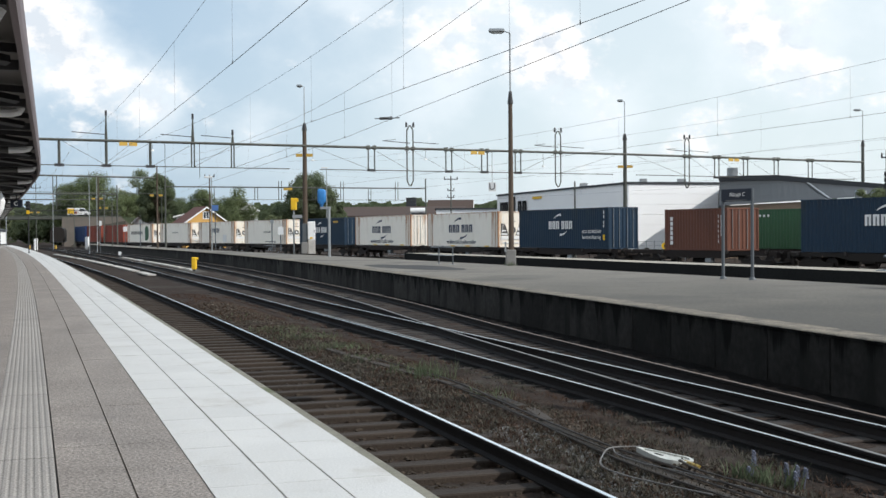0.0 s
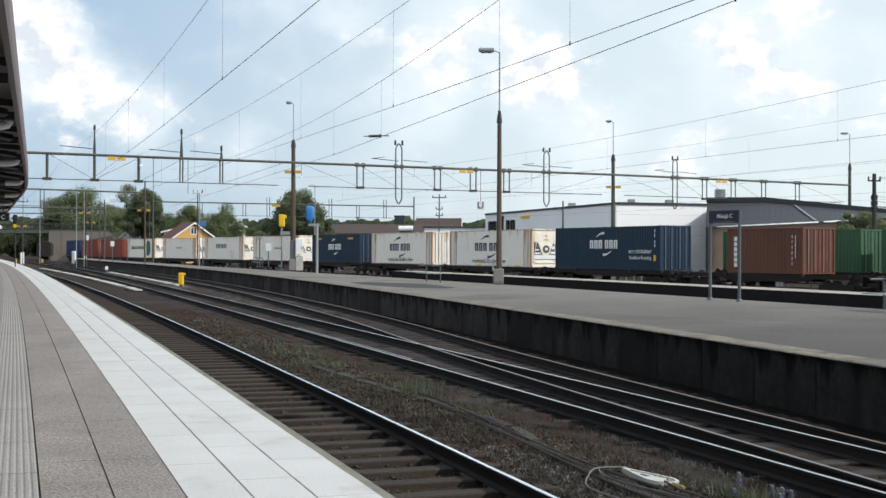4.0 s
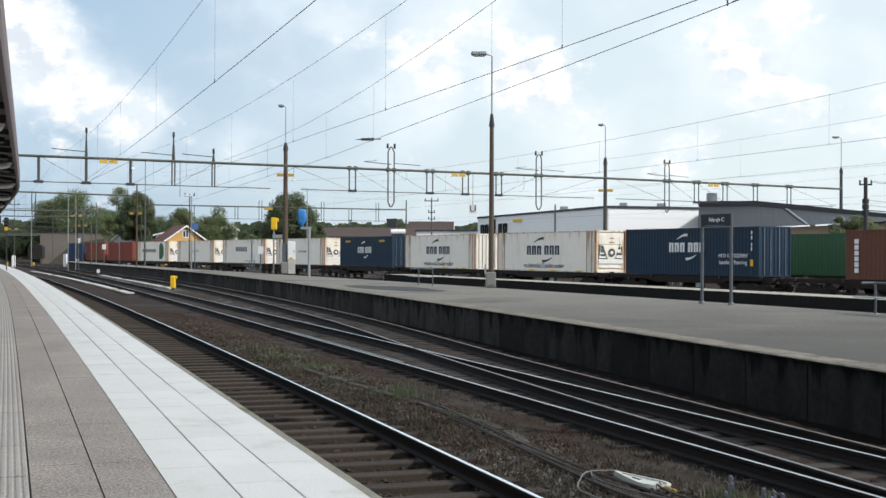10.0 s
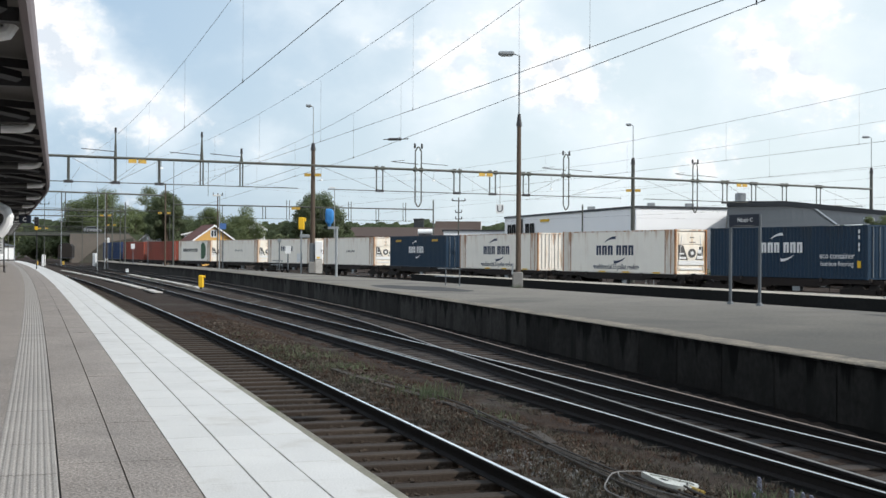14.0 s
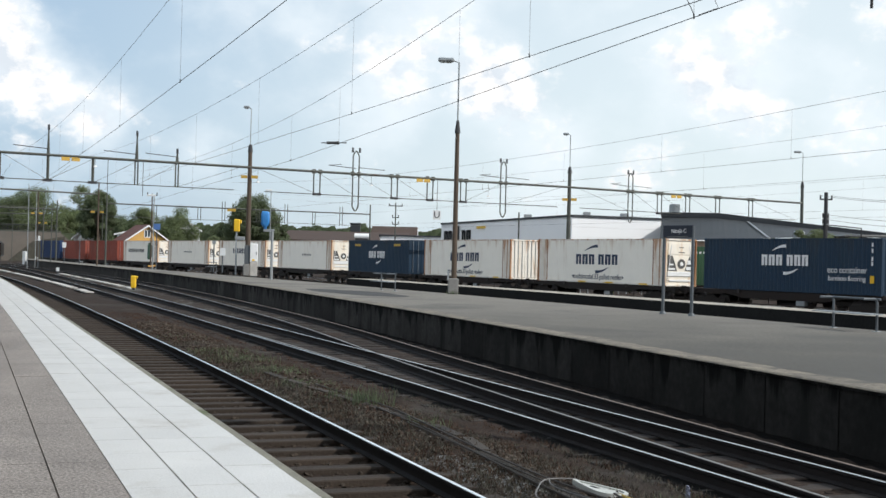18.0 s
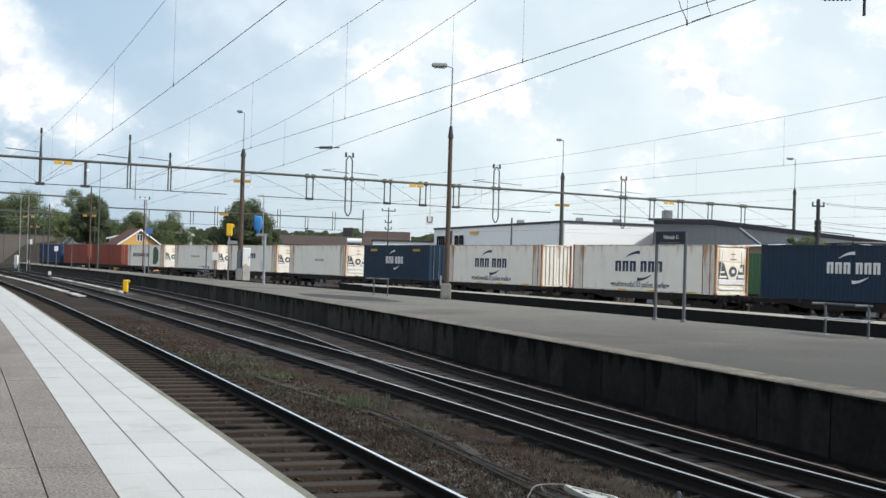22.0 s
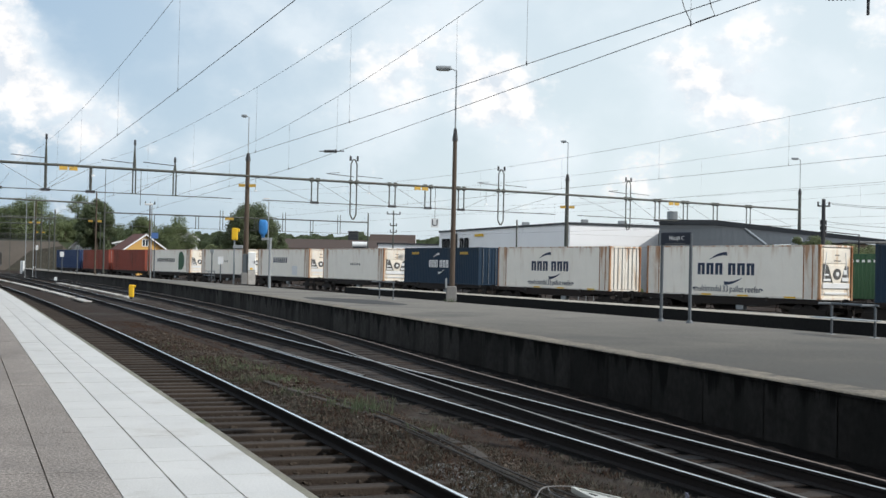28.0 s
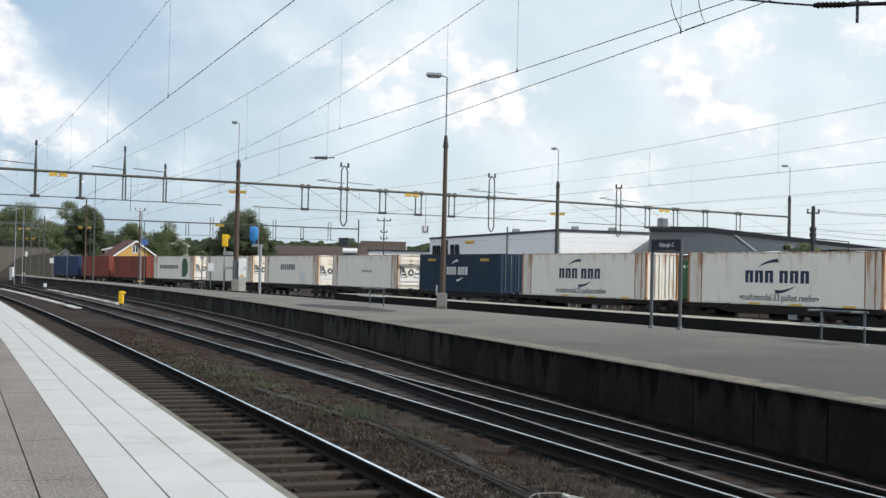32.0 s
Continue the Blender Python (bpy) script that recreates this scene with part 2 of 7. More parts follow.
M["sleeper"] = mat("weathered_timber", (0.0335, 0.0243, 0.0178), 0.92, vary=.35, scale=2, bump=.6, grain=30, per_object=.2)
M["plank"] = mat("weathered_plank", (0.046, 0.038, 0.031), 0.92, vary=.35, scale=2, bump=.6, grain=30, per_object=.15)
M["stone_mid"] = mat("grey_brown_gravel", (0.088, 0.073, 0.060), 0.95, vary=.6, scale=4, bump=.5, grain=60, spec=.15)
M["cable_grey"] = mat("pale_grey_cable", (0.15, 0.145, 0.14), 0.7, vary=.2, scale=3, bump=.1)
M["stone_grey"] = mat("blue_grey_gravel", (0.16, 0.165, 0.165), 0.95, vary=.5, scale=5, bump=.4, grain=60, spec=.15)
M["cable"] = mat("dusty_cable", (0.072, 0.062, 0.054), 0.8, vary=.3, scale=3, bump=.1)
M["rail_side"] = mat("rail_rust", (0.0085, 0.006, 0.0055), 0.9, vary=.4, scale=5, bump=.3)
M["rail_top"] = mat("polished_rail", (0.95, 0.96, 0.97), 0.18, metal=1.0, vary=.06, scale=1.2, bump=0)
M["rail_worn"] = mat("little_used_rail_top", (0.26, 0.24, 0.22), 0.42, metal=.8, vary=.25, scale=3, bump=.04)
M["rail_dull"] = mat("dull_rail_top", (0.24, 0.18, 0.145), 0.55, metal=.5, vary=.2, scale=3, bump=.05)
M["steel_green"] = mat("green_grey_steel", (0.075, 0.08, 0.07), 0.6, metal=.2, vary=.25, scale=2, bump=.1, stain=(.06, .04, .03), stain_scale=1.5, stain_low=.55, stain_high=.75)
M["steel_dark"] = mat("dark_steel", (0.04, 0.04, 0.043), 0.6, metal=.3, vary=.25, scale=2, bump=.1)
M["galv"] = mat("galvanised_steel", (0.33, 0.35, 0.36), 0.5, metal=.6, vary=.12, scale=6, bump=.05)
M["timber_mast"] = mat("brown_mast", (0.085, 0.062, 0.045), 0.8, vary=.3, scale=1.5, bump=.4, grain=25)
M["conc_block"] = mat("concrete_block", (0.215, 0.21, 0.20), 0.9, vary=.2, scale=2, bump=.4, grain=30, stain=(.12, .115, .11), stain_scale=2)
M["wire"] = mat("copper_wire_dark", (0.07, 0.07, 0.07), 0.6, metal=.4, vary=.1, bump=0)
M["yellow"] = mat("yellow_paint", (0.75, 0.46, 0.02), 0.5, vary=.1, scale=4, bump=.05)
M["white_paint"] = mat("white_paint", (0.75, 0.76, 0.76), 0.5, vary=.06, scale=2, bump=.05, stain=(.5, .48, .44), stain_scale=2, stain_low=.6, stain_high=.85)
M["navy_sign"] = mat("navy_sign_enamel", (0.012, 0.016, 0.028), 0.35, vary=.1, bump=0)
M["letter_white"] = mat("white_lettering", (0.78, 0.78, 0.78), 0.5, vary=.04, bump=0)
M["navy"] = mat("navy_container_paint", (0.0045, 0.0245, 0.053), 0.5, vary=.15, scale=.8, bump=.05, grain=30, stain=(.012, .031, .050), stain_scale=.7, stain_low=.5, stain_high=.8, streak=True)
M["blue2"] = mat("blue_container_paint", (0.012, 0.034, 0.105), 0.45, vary=.15, scale=.8, bump=.05)
M["redox"] = mat("red_oxide_container_paint", (0.128, 0.048, 0.029), 0.55, vary=.18, scale=.8, bump=.05, stain=(.095, .034, .02), stain_scale=.9, stain_low=.5, stain_high=.75, streak=True)
M["redor"] = mat("orange_red_container_paint", (0.235, 0.050, 0.030), 0.55, vary=.15, scale=.8, bump=.05, stain=(.14, .036, .02), stain_scale=.9, streak=True)
M["green"] = mat("green_container_paint", (0.036, 0.105, 0.050), 0.55, vary=.15, scale=.8, bump=.05)
M["reefer"] = mat("white_reefer_panel", (0.90, 0.86, 0.775), 0.5, vary=.05, scale=1.0, bump=.05, grain=20, stain=(.62, .52, .41), stain_scale=1.1, stain_low=.56, stain_high=.85, streak=True)
M["reefer_rust"] = mat("white_paint_with_rust", (0.74, 0.70, 0.63), 0.6, vary=.1, scale=2, bump=.1, stain=(.50, .33, .19), stain_scale=1.6, stain_low=.5, stain_high=.75, streak=True)
M["reefer_frame"] = mat("rusty_reefer_frame", (0.43, 0.25, 0.14), 0.7, vary=.2, scale=2, bump=.2, stain=(.32, .14, .055), stain_scale=1.8, stain_low=.42, stain_high=.62, streak=True)
M["unit_cream"] = mat("cream_paint_with_rust", (0.80, 0.745, 0.65), 0.55, vary=.08, scale=2, bump=.05, stain=(.58, .36, .16), stain_scale=1.5, stain_low=.5, stain_high=.72, streak=True)
M["black"] = mat("black_void", (0.012, 0.012, 0.013), 0.8, vary=.2, bump=0)
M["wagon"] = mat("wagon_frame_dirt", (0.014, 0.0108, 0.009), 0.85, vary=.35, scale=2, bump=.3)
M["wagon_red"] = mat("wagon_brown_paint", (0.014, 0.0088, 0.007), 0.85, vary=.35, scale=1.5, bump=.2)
M["wheel"] = mat("wheel_steel", (0.05, 0.042, 0.038), 0.6, metal=.5, vary=.2, bump=.1)
M["logo_navy"] = mat("navy_lettering", (0.02, 0.035, 0.075), 0.5, vary=.08, bump=0)
M["ware_white"] = mat("white_profiled_cladding", (0.84, 0.85, 0.86), 0.5, vary=.04, scale=.3, bump=.05)
M["ware_grey"] = mat("grey_cladding", (0.043, 0.047, 0.051), 0.6, vary=.06, scale=.3, bump=.05)
M["dark_trim"] = mat("dark_roof_trim", (0.03, 0.034, 0.04), 0.6, vary=.1, bump=0)
M["tan_wall"] = mat("tan_brick_wall", (0.36, 0.27, 0.20), 0.85, vary=.15, scale=1, bump=.2)
M["roof_brown"] = mat("brown_roof_sheet", (0.066, 0.046, 0.038), 0.85, vary=.2, scale=1, bump=.3, grain=8)
M["roof_maroon"] = mat("maroon_roof_tiles", (0.13, 0.06, 0.05), 0.8, vary=.25, scale=1, bump=.4, grain=8)
M["house_yellow"] = mat("ochre_boarding", (0.58, 0.34, 0.10), 0.75, vary=.08, scale=1, bump=.1)
M["glass"] = mat("window_glass", (0.03, 0.04, 0.05), 0.08, vary=.1, bump=0, spec=.8)
M["bark"] = mat("bark", (0.08, 0.06, 0.045), 0.9, vary=.3, scale=2, bump=.6, grain=12)
# foliage tones lightened to stand in for distance haze
M["leaf"] = mat("green_foliage", (0.145, 0.178, 0.082), 0.75, vary=.45, scale=.5, bump=0, grain=4)
M["leaf_dark"] = mat("dark_foliage", (0.108, 0.135, 0.07), 0.75, vary=.45, scale=.5, bump=0, grain=4)
M["leaf_pale"] = mat("pale_foliage", (0.165, 0.195, 0.10), 0.75, vary=.4, scale=.5, bump=0, grain=4)
M["grass"] = mat("dry_grass", (0.10, 0.125, 0.072), 0.8, vary=.4, scale=3, bump=0)
M["lupin"] = mat("violet_lupin", (0.13, 0.145, 0.2), 0.8, vary=.3, scale=8, bump=0)
M["canopy"] = mat("canopy_fascia", (0.155, 0.128, 0.134), 0.7, vary=.12, scale=1.5, bump=.1)
M["canopy_under"] = mat("canopy_deck", (0.105, 0.10, 0.094), 0.8, vary=.15, scale=1.5, bump=.1)
M["blue_bag"] = mat("blue_tarpaulin", (0.035, 0.20, 0.50), 0.45, vary=.15, scale=5, bump=.4, grain=14)
M["bridge"] = mat("weathered_concrete", (0.14, 0.122, 0.105), 0.9, vary=.2, scale=.4, bump=.2, grain=6, stain=(.12, .11, .1), stain_scale=.3)
M["handle_yellow"] = mat("dull_yellow_plastic", (0.30, 0.21, 0.04), 0.6, vary=.15, bump=.05)
M["unit_dark"] = mat("unit_recess", (0.09, 0.09, 0.087), 0.7, vary=.3, scale=4, bump=.1)
M["plastic_pale"] = mat("pale_plastic", (0.45, 0.46, 0.43), 0.5, vary=.1, bump=.05)
M["sky_blue"] = mat("blue_sign", (0.08, 0.17, 0.40), 0.4, vary=.05, bump=0)


def drips(m, colour, top, length, axis, scale, low, high, strength=1.0):
    """Run-down stains over a surface made by mat(): tongues of differing length that hang from the height top."""
    nt = m.node_tree
    N, L = nt.nodes.new, nt.links.new
    p = nt.nodes["Principled BSDF"]
    src = p.inputs["Base Color"].links[0].from_socket
    co = N("ShaderNodeTexCoord")
    sep = N("ShaderNodeSeparateXYZ")
    L(co.outputs["Object"], sep.inputs[0])
    mp = N("ShaderNodeMapping")
    mp.inputs["Scale"].default_value = (1, 1, .06)
    L(co.outputs["Object"], mp.inputs[0])
    n = N("ShaderNodeTexNoise")
    n.inputs["Scale"].default_value, n.inputs["Detail"].default_value, n.inputs["Roughness"].default_value = scale, 6, .62
    L(mp.outputs[0], n.inputs["Vector"])
    down = N("ShaderNodeMapRange")
    down.inputs["From Min"].default_value, down.inputs["From Max"].default_value = top, top - length
    down.inputs["To Min"].default_value, down.inputs["To Max"].default_value = .12, -.12
    L(sep.outputs[axis], down.inputs["Value"])
    add = N("ShaderNodeMath")
    L(n.outputs["Fac"], add.inputs[0])
    L(down.outputs[0], add.inputs[1])
    r = N("ShaderNodeMapRange")
    r.interpolation_type = 'SMOOTHSTEP'
    r.inputs["From Min"].default_value, r.inputs["From Max"].default_value = low, high
    r.inputs["To Max"].default_value = strength
    L(add.outputs[0], r.inputs["Value"])
    mx = N("ShaderNodeMix")
    mx.data_type = 'RGBA'
    mx.inputs["B"].default_value = (*colour, 1)
    L(r.outputs[0], mx.inputs["Factor"])
    L(src, mx.inputs["A"])
    L(mx.outputs["Result"], p.inputs["Base Color"])


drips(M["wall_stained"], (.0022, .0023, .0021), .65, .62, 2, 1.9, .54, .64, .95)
drips(M["reefer"], (.47, .29, .16), 2.9, 1.8, 2, 1.7, .58, .76, .65)
drips(M["reefer_rust"], (.40, .19, .075), 2.9, 1.7, 2, 3.8, .55, .70, .8)
drips(M["reefer_frame"], (.25, .10, .04), 2.9, 3.2, 2, 3.0, .46, .62, .9)
drips(M["navy"], (.022, .028, .036), 2.9, 1.8, 2, 1.6, .56, .76, .6)
drips(M["slab_white"], (.44, .42, .38), 40, 80, 1, 2.4, .60, .80, .5)


def thin_leaves(m, share):
    """Leaves let some of the light through."""
    nt = m.node_tree
    p, out = nt.nodes["Principled BSDF"], nt.nodes["Material Output"]
    tr, mx = nt.nodes.new("ShaderNodeBsdfTranslucent"), nt.nodes.new("ShaderNodeMixShader")
    src = p.inputs["Base Color"].links[0].from_socket
    nt.links.new(src, tr.inputs["Color"])
    mx.inputs[0].default_value = share
    nt.links.new(p.outputs[0], mx.inputs[1])
    nt.links.new(tr.outputs[0], mx.inputs[2])
    nt.links.new(mx.outputs[0], out.inputs["Surface"])


for k in ("leaf", "leaf_dark", "leaf_pale", "grass"):
    thin_leaves(M[k], .45)


# ---- mesh tools ----
def link(name, bm, material, parent=None, label="", smooth=False):
    me = bpy.data.meshes.new(name)
    bm.to_mesh(me)
    bm.free()
    for m in (material if isinstance(material, (list, tuple)) else (material,)):
        me.materials.append(m)
    if smooth:
        for p in me.polygons:
            p.use_smooth = True
    ob = new(name, me)
    if parent is not None:
        ob.parent = parent
    if label:
        ob["label"] = label
    return ob


def part(name, bm, material, parent, label=""):
    return link(name, bm, material, parent, label)


def share(name, ob, m, parent):
    """Another object on the same mesh."""
    o = new(name, ob.data)
    o.parent = parent
    o.matrix_basis = m
    return o


def thing(name, m=None, label="", category="", group="", kind=""):
    ob = new(name)
    ob.empty_display_size = 0.2
    if m is not None:
        ob.matrix_basis = m
    return tagged(ob, label, category, group, kind)


def quad(bm, a, b, c, d, mi=0):
    f = bm.faces.new([bm.verts.new(v) for v in (a, b, c, d)])
    f.material_index = mi
    return f


def box(bm, lo, hi, bevel=0.0, m=None, mi=0):
    lo, hi = Vector(lo), Vector(hi)
    r = bmesh.ops.create_cube(bm, size=1.0)
    vs = r["verts"]
    for v in vs:
        v.co = Vector(((v.co.x + .5) * (hi.x - lo.x) + lo.x, (v.co.y + .5) * (hi.y - lo.y) + lo.y, (v.co.z + .5) * (hi.z - lo.z) + lo.z))
    fs = {f for v in vs for f in v.link_faces}
    for f in fs:
        f.material_index = mi
    if bevel:
        es = {e for v in vs for e in v.link_edges}
        r = bmesh.ops.bevel(bm, geom=list(es), offset=bevel, segments=1, affect='EDGES')
        vs = list({v for f in r["faces"] for v in f.verts} | {v for v in vs if v.is_valid})
    if m is not None:
        bmesh.ops.transform(bm, matrix=m, verts=vs)
    return bm


def rod(bm, a, b, r0, r1=None, seg=8, mi=0):
    a, b = Vector(a), Vector(b)
    r1 = r0 if r1 is None else r1
    d = b - a
    if d.length < 1e-6:
        return bm
    q = d.to_track_quat('Z', 'Y').to_matrix()
    ring = []
    for p, r in ((a, r0), (b, r1)):
        ring.append([bm.verts.new(p + q @ Vector((r * math.cos(2 * math.pi * i / seg), r * math.sin(2 * math.pi * i / seg), 0))) for i in range(seg)])
    for i in range(seg):
        j = (i + 1) % seg
        bm.faces.new((ring[0][i], ring[0][j], ring[1][j], ring[1][i])).material_index = mi
    bm.faces.new(ring[0][::-1]).material_index = mi
    bm.faces.new(ring[1]).material_index = mi
    return bm


def polyrod(bm, pts, r, seg=6):
    """One tube along a line of points."""
    pts = [Vector(p) for p in pts]
    side = None
    rings = []
    for i, p in enumerate(pts):
        d = (pts[min(i + 1, len(pts) - 1)] - pts[max(i - 1, 0)]).normalized()
        side = (d.orthogonal() if side is None else side - d * side.dot(d)).normalized()
        up = d.cross(side)
        rings.append([bm.verts.new(p + (side * math.cos(2 * math.pi * k / seg) + up * math.sin(2 * math.pi * k / seg)) * r) for k in range(seg)])
    for a, b in zip(rings[:-1], rings[1:]):
        for k in range(seg):
            n = (k + 1) % seg
            bm.faces.new((a[k], a[n], b[n], b[k]))
    bm.faces.new(rings[0][::-1])
    bm.faces.new(rings[-1])
    return bm


def prism(bm, outline, lo, hi, axis='y'):
    """Extrude an outline given in the two other axes between lo and hi along axis."""
    def at(p, h):
        return {'x': (h, p[0], p[1]), 'y': (p[0], h, p[1]), 'z': (p[0], p[1], h)}[axis]
    a = [bm.verts.new(at(p, lo)) for p in outline]
    b = [bm.verts.new(at(p, hi)) for p in outline]
    n = len(outline)
    bm.faces.new(a)
    bm.faces.new(b[::-1])
    for i in range(n):
        j = (i + 1) % n
        bm.faces.new((a[j], a[i], b[i], b[j]))
    bmesh.ops.recalc_face_normals(bm, faces=bm.faces[:])
    return bm


def letters(name, text, size, material, parent, m, extrude=0.004, label=""):
    cu = bpy.data.curves.new(name, 'FONT')
    cu.body, cu.size, cu.extrude = text, size, extrude
    cu.align_x, cu.align_y = 'CENTER', 'CENTER'
    tmp = new(name, cu)
    me = bpy.data.meshes.new_from_object(tmp)
    bpy.data.objects.remove(tmp)
    me.materials.append(material)
    ob = new(name, me)
    ob.parent = parent
    ob.matrix_basis = m
    if label:
        ob["label"] = label
    return ob


# ---- the plan: lines over y, with x = sum of c[i] * y**i ----
class Line:
    def __init__(self, *c):
        self.c = c

    def x(self, y):
        return sum(k * y ** i for i, k in enumerate(self.c))

    def slope(self, y):
        return (self.x(y + .05) - self.x(y - .05)) / .1

    def at(self, y, d=0.0, z=0.0):
        """The point at y, moved d metres square to the line, to the right."""
        s = self.slope(y)
        n = 1 / math.hypot(1, s)
        return Vector((self.x(y) + d * n, y - d * s * n, z))

    def yaw(self, y):
        """Turn of a thing whose +y runs along the line."""
        return math.degrees(math.atan2(-self.slope(y), 1))


class Blend(Line):
    """One line near, another (shifted) beyond."""
    def __init__(self, near, far, shift, y0, y1):
        self.near, self.far, self.shift, self.y0, self.y1 = near, far, shift, y0, y1

    def x(self, y):
        w = min(max((y - self.y0) / (self.y1 - self.y0), 0), 1)
        w = w * w * (3 - 2 * w)
        return self.near.x(y) * (1 - w) + (self.far.x(y) + self.shift) * w


EDGE = Line(2.25, -0.3299, -0.00016)                     # edge of the near platform
RAIL_N = Line(4.682, -0.3199, -0.00029)                  # far rail of track 1
RAIL_C = Line(9.509, -0.3318, -0.00013)                  # far rail of track 2
ISLAND = Line(9.838, -0.24298, 0.0, -7.233e-6, 2.446e-8)  # front edge of the island platform
RAIL_D = Blend(Line(9.30, -0.3003, 0.00086), ISLAND, -1.0, 26, 46)   # far rail of track 3
BACK = Line(23.57, -0.3513, -0.00038)                    # rear edge of the island platform
THIRD = Line(31.0, -0.365, -0.00012)                     # front edge of the third platform
P = 0.7                                                  # platforms above the rails
Z_TRAIN = -0.22                                          # rails of the goods tracks


def steps(a, b, s):
    n = max(1, round((b - a) / s))
    return [a + (b - a) * i / n for i in range(n + 1)]


def sweep(bm, line, outline, ys, mi=None, closed=False):
    """Sweep an outline of (sideways, z) along a line."""
    rings = []
    for y in ys:
        rings.append([bm.verts.new(line.at(y, d, z)) for d, z in outline])
    k = len(outline)
    for a, b in zip(rings[:-1], rings[1:]):
        for i in range(k if closed else k - 1):
            j = (i + 1) % k
            f = bm.faces.new((a[i], a[j], b[j], b[i]))
            if mi:
                f.material_index = mi[i]
    if closed:
        bm.faces.new(rings[0][::-1])
        bm.faces.new(rings[-1])
    return bm


# ---- ground ----
def make_ground():
    def spread(lo, hi, step, far):
        out = list(np.arange(lo, hi, step))
        s, v = step, out[-1]
        while v < far:
            s *= 1.35
            v += s
            out.append(v)
        s, v, pre = step, out[0], []
        while v > -far:
            s *= 1.35
            v -= s
            pre.append(v)
        return pre[::-1] + out
    xs, ys = spread(-9, 9, .14, 2400), spread(4, 36, .17, 2400)
    co = []
    for y in ys:
        for x in xs:
            near = 1.0 if y < 130 and abs(x) < 80 else 0.0
            z = -0.25
            if near:
                z += 0.05 * noise.noise((x * 1.3, y * 1.3, 0)) + 0.03 * noise.noise((x * 5, y * 5, 3))
                # earth banked up between tracks 1 and 2
                a, b = RAIL_N.x(y) + 0.5, RAIL_C.x(y) - 2.3
                for ln, ds in ((RAIL_C, -.75), (RAIL_D, -.75)):
                    if abs(x - ln.x(y) - ds) < 1.75:
                        z = max(z, -0.178 + 0.03 * noise.noise((x * 2.2, y * 2.2, 5)))
                if a < x < b:
                    w = (x - a) / (b - a)
                    z += 0.11 * math.sin(math.pi * w)
            co.append((x, y, z))
    n = len(xs)
    fs = [(j * n + i, j * n + i + 1, (j + 1) * n + i + 1, (j + 1) * n + i) for j in range(len(ys) - 1) for i in range(n - 1)]
    me = bpy.data.meshes.new("ground")
    me.from_pydata(co, [], fs)
    me.materials.append(M["ballast"])
    for p in me.polygons:
        p.use_smooth = True
    tagged(new("ground", me), "dark brown ballast and earth between the tracks", "ground", kind="structure")


make_ground()


# ---- platforms ----
COLUMNS = [(-0.420, -0.042, "slab_white"), (-0.786, -0.427, "slab_white"), (-1.170, -0.793, "slab_white"),
           (-1.585, -1.173, "slab_grey"), (-2.010, -1.590, "slab_grey"), (-2.435, -2.016, "slab_tactile")]


def slab_bm(line, d0, d1, y0, y1, z0, z1, ribs=0):
    bm = bmesh.new()
    if not ribs:
        g = .0005
        for zz, e in ((z1, .003), ):
            top = [line.at(y0 + g, d0 + e, zz), line.at(y0 + g, d1 - e, zz), line.at(y1 - g, d1 - e, zz), line.at(y1 - g, d0 + e, zz)]
        low = [line.at(y0, d0, z0), line.at(y0, d1, z0), line.at(y1, d1, z0), line.at(y1, d0, z0)]
        t = [bm.verts.new(v) for v in top]
        l = [bm.verts.new(v) for v in low]
        bm.faces.new(t)
        for i in range(4):
            j = (i + 1) % 4
            bm.faces.new((l[i], l[j], t[j], t[i]))
    else:
        out = [(d0, z0)]
        w = (d1 - d0) / ribs
        for i in range(ribs):
            a = d0 + i * w
            out += [(a + .08 * w, z1 - .004), (a + .3 * w, z1), (a + .7 * w, z1), (a + .92 * w, z1 - .004)]
        out.append((d1, z0))
        sweep(bm, line, out, [y0, y1])
    return bm


def make_near_platform():
    plat = thing("pavement_near_platform", label="station platform with white painted edge slabs and grey paving", category="platform", kind="structure")
    ys = steps(-30, 190, 2.0)
    bm = bmesh.new()
    sweep(bm, EDGE, [(-14, -0.3), (-14, P - .03), (-.02, P - .03), (-.02, -0.3)], ys)
    part("platform_body", bm, M["joint"], plat)
    bm = bmesh.new()
    sweep(bm, EDGE, [(-.05, P - .06), (-.05, P - .005), (.03, P - .004), (.045, P - .02), (.045, P - .16), (-.01, P - .2)], ys)
    part("edge_beam", bm, M["edge"], plat, "mossy concrete edge beam")
    bm = bmesh.new()
    sweep(bm, EDGE, [(-14, P - .02), (-14, P - .004), (-2.43, P - .004), (-2.43, P - .02)], ys)
    part("paving", bm, M["slab_grey"], plat, "grey asphalt paving")
    return plat


near_platform = make_near_platform()


